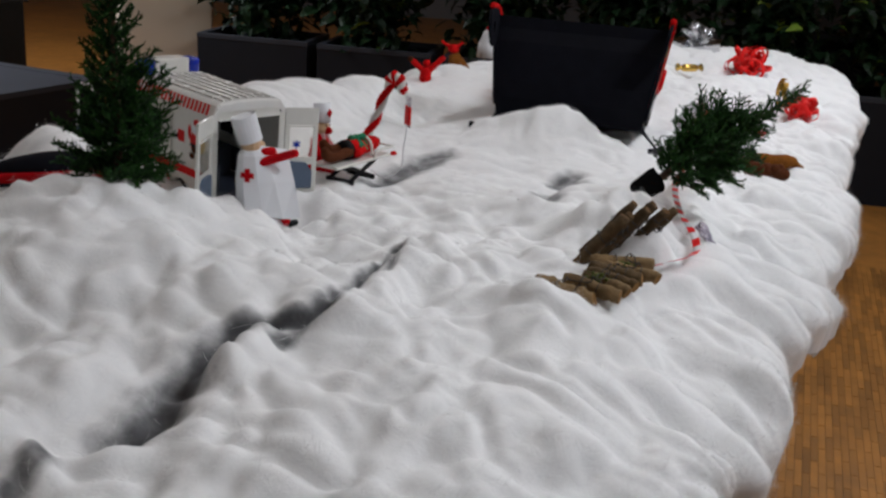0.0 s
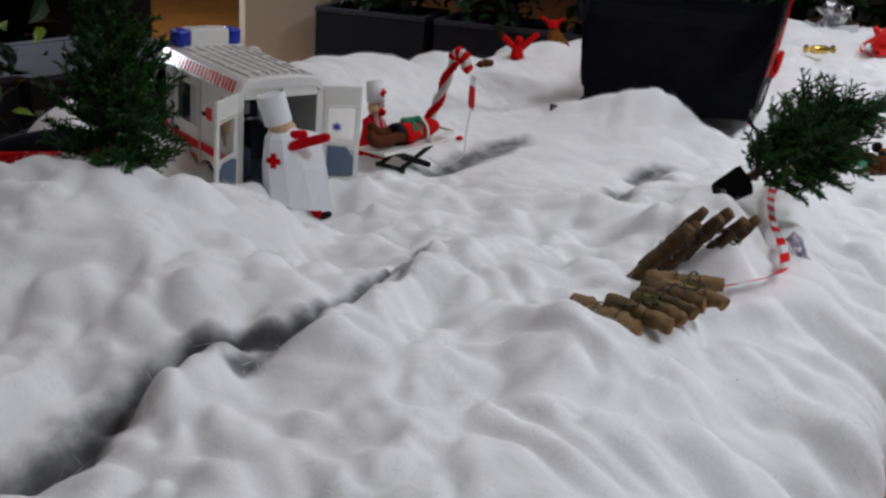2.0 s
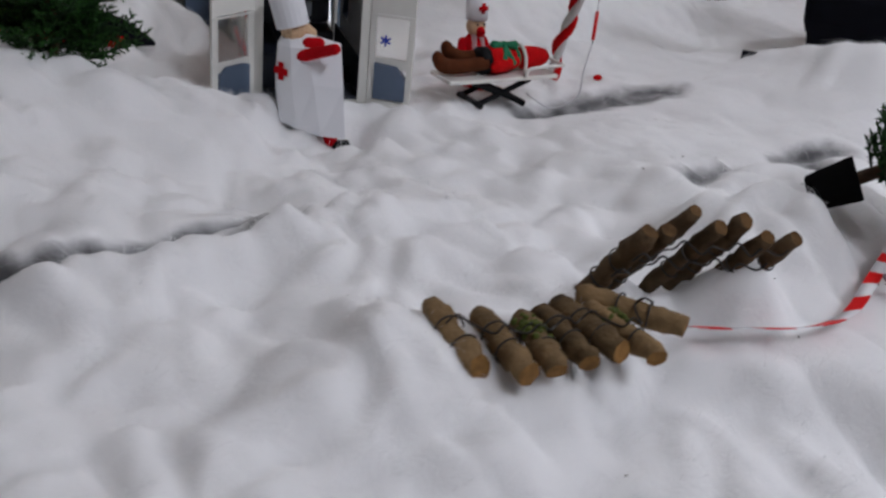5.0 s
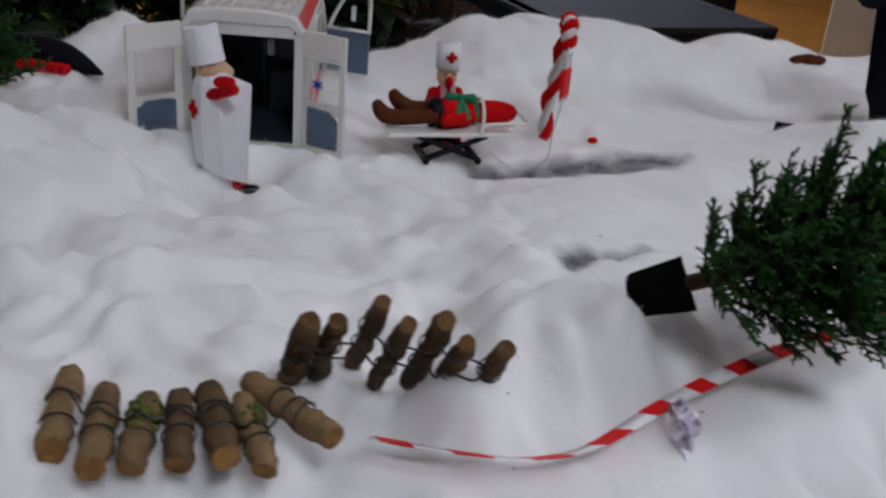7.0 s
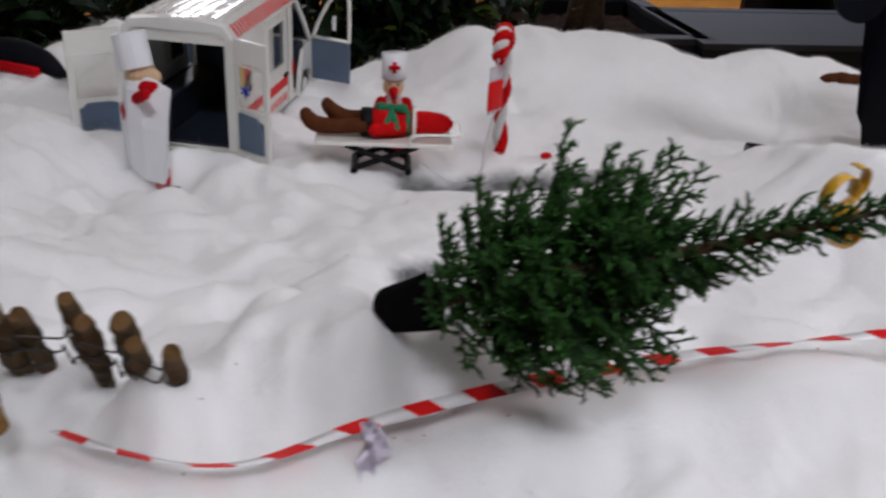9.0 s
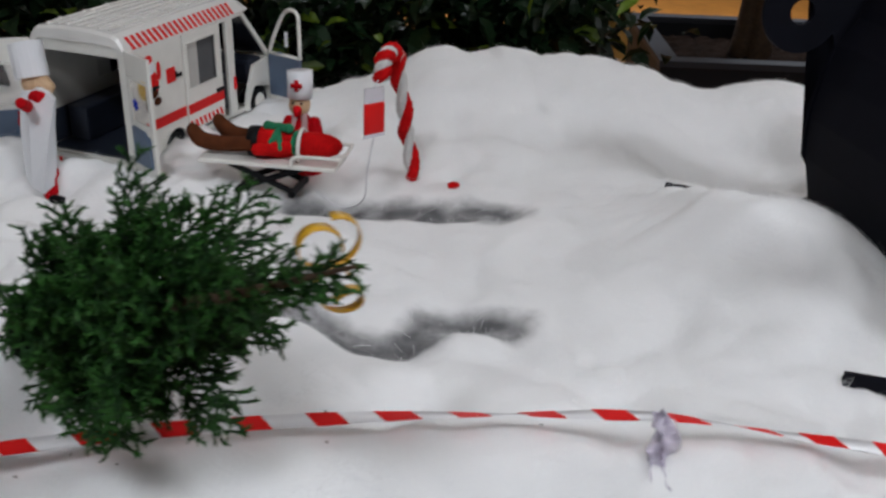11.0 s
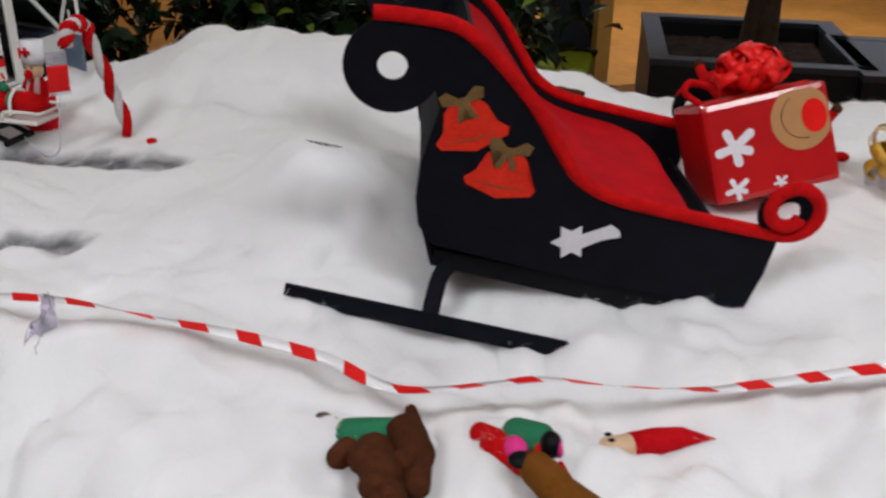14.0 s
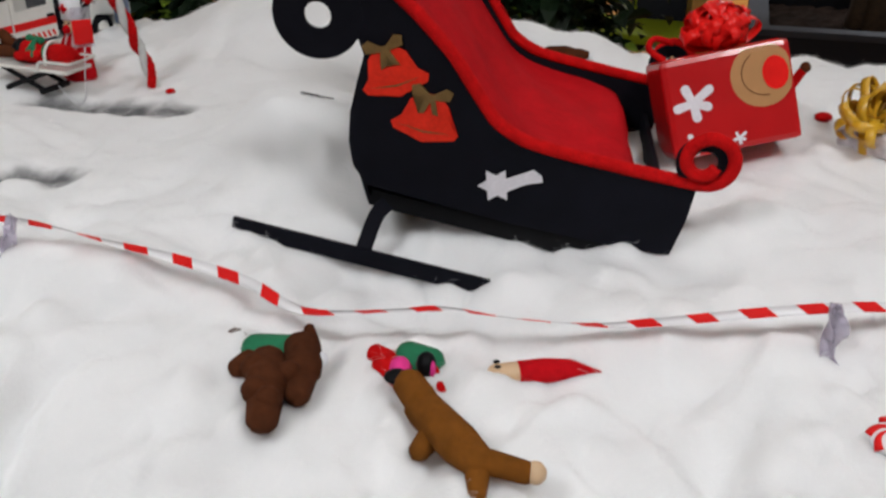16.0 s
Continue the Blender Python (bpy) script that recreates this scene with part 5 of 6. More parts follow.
    if pot:
        bm = bmesh.new()
        tube(bm, [(0, 0, -0.046), (0, 0, -0.044), (0, 0, -0.010), (0, 0, -0.006), (0, 0, -0.010)], [0.014, 0.0155, 0.0190, 0.0200, 0.017], 24)
        part("plant_pot", bm, M_POT, t, "black plastic nursery pot")
    return t, len(faces)


up = Vector((0.225, 0.127, 0.129)).normalized()
sx = up.orthogonal().normalized()
conifer("fallen_conifer", axes(sx, up.cross(sx), up, (0.181, 1.290, 0.889)), 0.300, 0.068, "small green conifer in a black pot toppled onto the snow", 8)
conifer("conifer", pose(-0.520, 1.042, 0.868, 0, 0, 40), 0.35, 0.074, "small upright green conifer planted in the snow", 5, pot=False)


def gold_curl():
    t = thing("gold_ribbon", Matrix(), "curled gold foil ribbon hung on the conifer tip", "ribbon")
    c = Vector((0.366, 1.410, 1.008))
    for ofs, turns, r, drop in ((Vector((0, 0, 0)), 1.3, 0.012, 0.006), (Vector((0.003, 0.004, -0.010)), 1.4, 0.009, -0.018)):
        pts, nor = [], []
        for k in range(40):
            a = k / 39 * turns * 6.283
            pts.append(c + ofs + Vector((0.25 * r * math.sin(a), r * math.cos(a) + 0.010 * k / 39, r * math.sin(a) + drop * k / 39)))
            nor.append((0.1, math.cos(a), math.sin(a)))
        bm = bmesh.new()
        ribbon(bm, pts, nor, 0.007)
        part("curl", bm, M_GOLDRIB, t, smooth=True)


gold_curl()


# ---- barrier tape ----
def tape():
    t = thing("barrier_tape", Matrix(), "red and white striped barrier tape strung low over the snow", "barrier tape")
    path = smooth_path(TAPE, 520)
    step = [0.0]
    for a, b in zip(path, path[1:]):
        step.append(step[-1] + (b - a).length)
    # how far the band is turned on its edge along the way
    keys = ((0, 2.3), (0.10, 2.3), (0.16, 1.9), (0.22, 1.2), (0.32, 0.9), (0.42, 1.1), (0.47, 1.6), (0.54, 2.3), (0.60, 1.4), (0.64, 1.7), (0.69, 2.3), (0.74, 1.6), (0.80, 0.9),
            (0.88, 0.8), (0.92, 1.6), (0.97, 2.1), (1.02, 1.7), (1.08, 2.35), (1.14, 2.2), (1.2, 1.3), (1.3, 1.0), (1.8, 1.2))

    def tilt(s):
        for (a, x), (b, y) in zip(keys, keys[1:]):
            if s <= b:
                return x + (y - x) * (s - a) / (b - a)
        return keys[-1][1]
    nor = [Vector((0.62 * math.cos(tilt(s)), -0.2 * math.cos(tilt(s)), math.sin(tilt(s)))) for s in step]
    bm = bmesh.new()
    ribbon(bm, path, nor, 0.0105, 0.0004)
    part("white_band", bm, M_PAPERTAPE, t, smooth=True)
    s, red = 0.003, 0.0245
    while s < step[-1] - 0.03:
        ids = [i for i, v in enumerate(step) if s <= v <= s + red]
        if len(ids) > 2:
            bm = bmesh.new()
            rows = []
            for i in ids:
                a = (path[min(i + 1, 519)] - path[max(i - 1, 0)]).normalized()
                n = (nor[i] - a * nor[i].dot(a)).normalized()
                w = a.cross(n) * 0.00526
                sh = a * 0.0035
                rows.append([bm.verts.new(path[i] + k * w + k * sh + h * n * 0.00045) for k, h in ((1, 1), (-1, 1), (-1, -1), (1, -1))])
            for r0, r1 in zip(rows, rows[1:]):
                for j in range(4):
                    bm.faces.new((r0[j], r0[(j + 1) % 4], r1[(j + 1) % 4], r1[j]))
            bm.faces.new(rows[0][::-1]), bm.faces.new(rows[-1])
            part("red_stripe", bm, M_REDTAPE, t)
        s += 0.0455
    for x, y, z in ((0.222, 1.216, 0.838), (0.296, 1.636, 0.842), (0.462, 2.318, 0.815)):
        g = ground(x + 0.02, y)
        p = thing("tape_post", pose(x + 0.004, y, g), "short clear plastic post holding up barrier tape", "post", "tape posts")
        bm = bmesh.new()
        top = z - g + 0.006
        low = Vector((0.030, -0.014, -0.012)) if y < 2 else Vector((0.010, -0.004, -0.012))
        for k in range(3):
            bm = bmesh.new()
            pts = smooth_path([Vector((0, 0, top)), Vector((0, 0, top)).lerp(low, 0.4) + Vector((0.004 * (k - 1), 0.003 * k, 0.002)), Vector((0, 0, top)).lerp(low, 0.75) + Vector((-0.003 * k, 0.005 * (k - 1), 0)), low + Vector((0.004 * (k - 1), 0.006 * (k - 1), 0))], 14)
            nor = [(math.cos(j * 0.45 + 2 * k), math.sin(j * 0.45 + 2 * k), 0.4) for j in range(14)]
            ribbon(bm, pts, nor, 0.010 + 0.002 * k, 0.0004)
            part("film_strip", bm, M_FILM, p, "crumpled lilac-tinted clear film", smooth=True)


M_FILM = mat("crumpled_clear_film", (0.80, 0.74, 0.86), 0.25, var=0.1, bump=0.5, bscale=300, trans=0.55)
M_PAPERTAPE = mat("white_tape_film", (0.80, 0.79, 0.80), 0.25, var=0.04, bump=0.05)
tape()

# ---- the sleigh ----
EX = Vector((0.190, 0.976, -0.103)).normalized()
EY = Vector((-0.980, 0.200, 0.0))
EY = (EY - EX * EY.dot(EX)).normalized()
EZ = EX.cross(EY)
SLEIGH = axes(EX, EY, EZ, (0.254, 1.952, 0.840))
PROFILE = [(-0.050, 0.2105), (-0.011, 0.208), (0.014, 0.195), (0.041, 0.172), (0.066, 0.147), (0.085, 0.122), (0.099, 0.104), (0.113, 0.089), (0.145, 0.0745), (0.215, 0.065), (0.262, 0.060), (0.296, 0.057),
           (0.294, 0.020), (0.286, -0.022), (0.13, -0.008), (-0.004, 0.012), (-0.018, 0.030), (-0.023, 0.055), (-0.023, 0.085), (-0.018, 0.115), (-0.013, 0.140), (-0.020, 0.158), (-0.050, 0.185)]
TOPLINE = [(-0.074, 0.2115)] + [(x, z + 0.002) for x, z in PROFILE[:12]]
LEAN_N, LEAN_F, WIDE = -0.15, 0.06, 0.315


def scroll(bm, cx, cz, r0, r1, y0, y1, lean, mi=0):
    n = 28
    rows = []
    for k in range(n):
        a = 2 * math.pi * k / n
        rows.append([bm.verts.new((cx + r * math.cos(a) * 1.0, y + lean * (cz + r * math.sin(a)), cz + r * math.sin(a))) for r, y in ((r0, y0), (r1, y0), (r1, y1), (r0, y1))])
    for k in range(n):
        a, b = rows[k], rows[(k + 1) % n]
        for j in range(4):
            bm.faces.new((a[j], a[(j + 1) % 4], b[(j + 1) % 4], b[j])).material_index = mi


def sleigh():
    t = thing("sleigh", SLEIGH, "black card sleigh edged with red chenille, nose down in the snow", "sleigh")
    for y, lean, out in ((0.0, LEAN_N, -1), (WIDE, LEAN_F, 1)):
        bm = bmesh.new()
        plate(bm, PROFILE, y - 0.0025, y + 0.0025, lean=lean)
        scroll(bm, -0.055, 0.1705, 0.0122, 0.0395, y - 0.0029, y + 0.0029, lean)
        scroll(bm, 0.297, 0.081, 0.012, 0.025, y - 0.0029, y + 0.0029, lean)
        side = part("side_panel", bm, M_BLACK, t, "black card side with curled ends")
        bm = bmesh.new()
        pts = [(x, y + lean * z, z) for x, z in TOPLINE]
        for k in range(22):
            a = -1.5 + k / 21 * 7.3
            r = 0.024 - 0.0150 * max(0, k - 9) / 12
            x, z = 0.299 + r * math.cos(a), 0.083 + r * math.sin(a)
            pts.append((x, y + out * 0.004 * min(1, k / 4) + lean * z, z))
        tube(bm, smooth_path(pts, 160), 0.0062, 10)
        part("chenille_edging", bm, M_REDPIPE, side, "fuzzy red chenille edging", smooth=True)
    # inside: felt lining that follows the sides
    bm = bmesh.new()
    line = smooth_path([(0.010, 0, 0.178), (0.045, 0, 0.153), (0.085, 0, 0.108), (0.118, 0, 0.075), (0.165, 0, 0.057), (0.210, 0, 0.050), (0.240, 0, 0.044), (0.252, 0, 0.024)], 30)
    rows = []
    for k, p in enumerate(line):
        rows.append([bm.verts.new((p.x + 0.002 * math.sin(j * 1.1 + k * 0.3), 0.004 + LEAN_N * p.z + f * (WIDE - 0.008 + (LEAN_F - LEAN_N) * p.z), p.z + 0.0022 * math.sin(j * 0.8 + k * 0.5))) for j, f in enumerate([q / 14 for q in range(15)])])
    low = [[bm.verts.new(v.co - Vector((0.0015, 0, 0.0025))) for v in r] for r in rows]
    for a in range(len(rows) - 1):
        for j in range(14):
            bm.faces.new((rows[a][j], rows[a + 1][j], rows[a + 1][j + 1], rows[a][j + 1]))
            bm.faces.new((low[a][j], low[a][j + 1], low[a + 1][j + 1], low[a + 1][j]))
    part("felt_lining", bm, M_RED, t, "dark red felt seat lining", smooth=True)
    bm = bmesh.new()
    q = []
    for z, xo in ((-0.012, -0.002), (0.03, -0.016), (0.07, -0.021), (0.11, -0.017), (0.145, -0.011), (0.172, 0.004), (0.196, 0.006)):
        q.append([bm.verts.new((xo + dx, y + ln * z, z)) for dx, y, ln in ((0, 0.003, LEAN_N), (0, WIDE - 0.003, LEAN_F), (0.004, WIDE - 0.003, LEAN_F), (0.004, 0.003, LEAN_N))])
    for r0, r1 in zip(q, q[1:]):
        for j in range(4):
            bm.faces.new((r0[j], r0[(j + 1) % 4], r1[(j + 1) % 4], r1[j]))
    bm.faces.new(q[0][::-1]), bm.faces.new(q[-1])
    part("back_panel", bm, M_BLACK, t, "flat black back panel")
    bm = bmesh.new()
    ends = [[bm.verts.new((x, y, z)) for y, z in ((0.004, z0), (WIDE - 0.004, z0), (WIDE - 0.004, z1), (0.004, z1))] for x, z0, z1 in ((0.0, -0.012, 0.004), (0.14, -0.029, -0.010), (0.286, -0.050, -0.024))]
    for r0, r1 in zip(ends, ends[1:]):
        for k in range(4):
            bm.faces.new((r0[k], r0[(k + 1) % 4], r1[(k + 1) % 4], r1[k]))
    bm.faces.new(ends[0][::-1]), bm.faces.new(ends[-1])
    part("base_board", bm, M_BLACKP, t)
    bm = bmesh.new()
    box(bm, 0.276, 0.281, 0.004, WIDE - 0.004, -0.020, 0.022)
    part("front_panel", bm, M_BLACK, t)
    # runners and their bent struts
    for name, a, b, y0 in (("near", (-0.127, -0.020, -0.042), (0.230, -0.055, -0.064), 0.006), ("far", (-0.147, WIDE + 0.020, -0.026), (0.20, WIDE + 0.035, -0.060), WIDE - 0.006)):
        a, b = Vector(a), Vector(b)
        d = (b - a).normalized()
        s = Vector((-d.y, d.x, 0)).normalized()
        m = axes(d, s, d.cross(s), a)
        bm = bmesh.new()
        box(bm, 0, (b - a).length, -0.0025, 0.0025, -0.0085, 0.0085, m, bevel=0.0006)
        part("runner", bm, M_BLACK, t)
        for px in (0.004,):
            f = (px - a.x) / (b.x - a.x)
            foot = a.lerp(b, f)
            bm = bmesh.new()
            pts = smooth_path([(px + 0.012, y0, -0.008), (px + 0.003, y0 + (foot.y - y0) * 0.3, -0.020), (px - 0.003, foot.y, foot.z + 0.004)], 10)
            ribbon(bm, pts, [(0, 1, 0)] * 10, 0.015, 0.004)
            part("strut", bm, M_BLACK, t)

    def deco(name, label, parts):
        d = thing_part(name, t, Matrix())
        d["label"] = label
        for nm, outline, depth, m in parts:
            bm = bmesh.new()
            plate(bm, outline, -0.0028 - depth, -0.0030, lean=LEAN_N)
            part(nm, bm, m, d)

    def turn(pts, cx, cz, deg, k=1.0):
        c, s = math.cos(radians(deg)), math.sin(radians(deg))
        return [(cx + k * (x * c - z * s), cz + k * (x * s + z * c)) for x, z in pts]

    bell = [(-0.030, -0.012), (-0.027, -0.018), (-0.012, -0.022), (0.000, -0.0255), (0.012, -0.022), (0.027, -0.018), (0.030, -0.012), (0.022, -0.004), (0.017, 0.012), (0.008, 0.021), (-0.008, 0.021), (-0.017, 0.012), (-0.022, -0.004)]
    bow = [(-0.020, 0.004), (-0.005, 0.002), (-0.010, -0.016), (-0.004, -0.014), (0.0, -0.001), (0.005, -0.014), (0.011, -0.015), (0.005, 0.002), (0.020, 0.004), (0.022, 0.014), (0.014, 0.017), (0.003, 0.008), (-0.003, 0.008), (-0.014, 0.017), (-0.022, 0.013)]
    for cx, cz, deg in ((0.012, 0.131, 22), (0.047, 0.091, -6)):
        deco("bell_ornament", "orange-red glitter bell with a brown bow", (
            ("bell", turn(bell[::-1], cx, cz, deg, 1.04), 0.0012, M_BELL),
            ("bow", turn(bow[::-1], cx - 0.016 * math.sin(radians(deg)), cz + 0.015 * math.cos(radians(deg)), deg, 0.85), 0.0022, M_BOWBROWN),
            ("gold_line", turn([(-0.022, -0.0125), (0.0, -0.016), (0.022, -0.0125), (0.0, -0.0145)][::-1], cx, cz, deg, 1.04), 0.0016, M_BOWBROWN)))
    star = []
    for k in range(12):
        a = radians(30 * k + 10)
        r = 0.0180 if k % 2 == 0 else 0.0105
        star.append((r * math.cos(a), r * math.sin(a)))
    tail = [(0.008, -0.008), (0.030, 0.006), (0.048, 0.012), (0.046, 0.019), (0.036, 0.025), (0.032, 0.022), (0.004, 0.007)]
    deco("comet_ornament", "white glitter shooting star", (("star", turn(star[::-1], 0.117, 0.0305, 0), 0.0012, M_STAR), ("tail", turn(tail[::-1], 0.117, 0.0305, 0, 0.86), 0.0016, M_STAR)))


sleigh()


# ---- presents ----
def bow(parent, label, c, r, count, width, seed, flat, material):
    """A bow of many ribbon loops, each a piece of its own."""
    rg = random.Random(seed)
    b = thing_part("bow", parent, Matrix())
    tagged(b, label)
    for k in range(count):
        a, e = rg.uniform(0, 6.283), rg.uniform(0.05, 1.35)
        d = Vector((math.cos(a) * math.cos(e), math.sin(a) * math.cos(e), math.sin(e) * flat)).normalized()
        s = d.orthogonal().normalized()
        s = Matrix.Rotation(rg.uniform(0, 6.28), 3, d) @ s
        L, W = r * rg.uniform(0.75, 1.1), r * rg.uniform(0.25, 0.42)
        pts, nor = [], []
        for j in range(15):
            f = 2 * math.pi * j / 14
            pts.append(Vector(c) + d * L * (0.5 - 0.5 * math.cos(f)) + s * W * math.sin(f))
            nor.append(-d * math.cos(f) * W + s * math.sin(f) * L)
        bm = bmesh.new()
        ribbon(bm, pts, nor, width, 0.0005)
        part("loop", bm, material, b, smooth=True)


def red_gift():
    r = Vector((0.055, 0.975, 0.20)).normalized()
    u = Vector((-0.30, -0.17, 0.94))
    u = (u - r * u.dot(r)).normalized()
    n = r.cross(u)
    t = thing("gift_box", axes(r, -n, u, Vector((0.1252, 2.3427, 0.8862))), "glossy red gift box with tan print and red bow", "gift box")
    w, h, dp = 0.070, 0.054, 0.095
    bm = bmesh.new()
    box(bm, -w, w, 0.0, dp, -h, h, bevel=0.007)
    part("wrapped_box", bm, M_GIFT, t, smooth=False)

    def disc(cx, cz, rx, rz, n=32, a0=0.0, a1=2 * math.pi):
        return [(cx + rx * math.cos(a0 + (a1 - a0) * k / n), cz + rz * math.sin(a0 + (a1 - a0) * k / n)) for k in range(n)]

    def clip(pts):
        return [(min(x, w - 0.004), min(z, h - 0.004)) for x, z in pts]

    bm = bmesh.new()
    plate(bm, clip(disc(0.036, 0.020, 0.034, 0.034))[::-1], -0.0006, -0.0001)
    face = part("tan_print", bm, M_TAN, t, "round tan print")
    bm = bmesh.new()
    plate(bm, disc(0.050, 0.020, 0.014, 0.018)[::-1], -0.0012, -0.0007)
    part("red_print", bm, M_REDRIB, face)
    bm = bmesh.new()
    tube(bm, [(0.040 + 0.026 * math.cos(a), -0.0007, 0.022 + 0.024 * math.sin(a)) for a in [radians(120 + 8 * k) for k in range(20)]], 0.0005, 6)
    part("brown_line", bm, M_BROWN, face)
    arms = ((-0.017, -0.003), (-0.006, 0.016), (0.002, -0.016), (0.019, 0.012), (0.015, -0.006))
    for cx, cz, k in ((-0.041, 0.004, 1.0), (-0.046, -0.040, 0.6), (0.002, -0.042, 0.35)):
        bm = bmesh.new()
        for q, (ax, az) in enumerate(arms):
            d = Vector((ax, az)).normalized() * 0.0050 * k
            a, b = Vector((0, 0)), Vector((ax, az)) * k
            out = [a + Vector((-d.y, d.x)) * 0.8, a - Vector((-d.y, d.x)) * 0.8, b - Vector((-d.y, d.x))]
            out += [b + d * math.cos(e) - Vector((-d.y, d.x)) * math.sin(e) for e in (0.9, 0.3, -0.3, -0.9)] + [b + Vector((-d.y, d.x))]
            plate(bm, [(cx + v.x, cz + v.y) for v in out][::-1], -0.0007 - 0.00006 * q, -0.0001)
        part("white_print", bm, M_STAR, t, "white antler-shaped print")
    bow(t, "red satin ribbon bow", (0.010, 0.045, h + 0.012), 0.043, 64, 0.012, 21, 1.2, M_REDRIB)
    bm = bmesh.new()
    box(bm, -w - 0.0006, w + 0.0006, 0.040, 0.052, h, h + 0.0008)
    part("ribbon_band", bm, M_REDRIB, t)
    bm = bmesh.new()
    tube(bm, smooth_path([(-w + 0.012, 0.03, h), (-w - 0.002, 0.032, h + 0.016), (-w + 0.006, 0.036, h + 0.026), (-w + 0.026, 0.04, h + 0.018)], 24), 0.0036, 8)
    part("ribbon_end", bm, M_REDPIPE, t, smooth=True)
    s = thing("folded_red_ribbon", pose(0.085, 2.415, 0.875), "red and brown folded ribbon end beside the gift box", "ribbon")
    bm = bmesh.new()
    limb(bm, (0.0, 0.0, 0.0), (0.005, 0.018, 0.032), 0.006, 0.005)
    ball(bm, (0.006, 0.020, 0.036), (0.006, 0.006, 0.006), 1)
    part("ribbon_fold", bm, [M_REDPIPE, M_BROWN], s, smooth=True)


red_gift()


def small_gift(at, size, rz, material, rib, label, seed, name="small_gift", puff=1.1, count=16):
    t = thing(name, pose(*at, 8, -6, rz), label, "gift")
    a, b, c = size
    bm = bmesh.new()
    box(bm, -a, a, -b, b, 0, c, bevel=0.003)
    part("wrapped_box", bm, material, t)
    bm = bmesh.new()
    box(bm, -a - 0.0006, a + 0.0006, -0.005, 0.005, -0.0006, c + 0.0006)
    box(bm, -0.005, 0.005, -b - 0.0006, b + 0.0006, -0.0006, c + 0.0006)
    part("ribbon_band", bm, rib, t)
    bow(t, "curly satin bow", (0, 0, c), a * puff, count, 0.011, seed, 0.8, rib)


small_gift((0.112, 2.522, 0.822), (0.034, 0.024, 0.026), 30, M_PRINTW, M_GOLDRIB, "white patterned gift with a curly gold ribbon", 31, puff=1.5, count=30)
small_gift((0.775, 3.23, 0.785), (0.05, 0.04, 0.03), 10, M_PRINTW, M_REDRIB, "pale patterned gift under a large red ribbon", 33, puff=1.7, count=34)
small_gift((0.752, 2.545, 0.780), (0.032, 0.026, 0.020), 60, M_GIFT, M_REDRIB, "small red gift with a red curled ribbon", 34, puff=1.6, count=24)
small_gift((0.69, 3.70, 0.80), (0.07, 0.05, 0.05), 25, M_SILVER, M_SILVER, "crumpled silver foil gift with a silver bow", 35)


def paper_bag():
    t = thing("paper_bag", pose(0.045, 2.625, 0.828, 0, 0, 20), "crumpled brown paper bag twisted to a point", "bag")
    bm = bmesh.new()
    n = 14
    rg = random.Random(3)
    rings = []
    for z, r in ((0.0, 0.030), (0.014, 0.032), (0.028, 0.024), (0.042, 0.012), (0.054, 0.005), (0.060, 0.008)):
        rings.append([bm.verts.new((r * rg.uniform(0.82, 1.15) * math.cos(k * 2 * math.pi / n), r * rg.uniform(0.82, 1.15) * math.sin(k * 2 * math.pi / n), z)) for k in range(n)])
    for r0, r1 in zip(rings, rings[1:]):
        for k in range(n):
            bm.faces.new((r0[k], r0[(k + 1) % n], r1[(k + 1) % n], r1[k]))
    bm.faces.new(rings[0][::-1])
    bm.faces.new(rings[-1])
    part("bag_paper", bm, M_FOX, t)


paper_bag()


def gold_sweet():
    t = thing("gold_sweet", pose(0.565, 3.14, 0.812, 0, 0, 25), "small sweet wrapped in gold foil", "sweet")
    bm = bmesh.new()
    limb(bm, (-0.02, 0, 0.008), (0.02, 0, 0.008), 0.012, 0.012)
    tube(bm, [(0.026, 0, 0.008), (0.032, 0, 0.008), (0.045, 0, 0.010)], [0.008, 0.004, 0.013], 12)
    tube(bm, [(-0.026, 0, 0.008), (-0.032, 0, 0.008), (-0.045, 0, 0.010)], [0.008, 0.004, 0.013], 12)
    part("foil_wrapper", bm, M_GOLD, t, smooth=True)


gold_sweet()


def mint():
    x, y = 0.588, 2.312
    t = thing("peppermint_sweet", pose(x, y, ground(x, y) + 0.006, 20, 10, 0), "round red and white swirled peppermint sweet on the snow", "sweet")
    bm = bmesh.new()
    ball(bm, (0, 0, 0), (0.016, 0.016, 0.007), 0, None, 24, 10)
    part("white_disc", bm, M_PAPER, t, smooth=True)
    for k in range(6):
        bm = bmesh.new()
        pts = []
        for j in range(8):
            r = 0.003 + 0.0125 * j / 7
            a = k * 1.047 + j * 0.16
            pts.append((r * math.cos(a), r * math.sin(a), 0.0070 * math.sqrt(max(0, 1 - (r / 0.0162) ** 2))))
        tube(bm, pts, [0.0008 + 0.0028 * j / 7 for j in range(8)], 6)
        part("red_swirl", bm, M_REDTAPE, t, smooth=True)


mint()


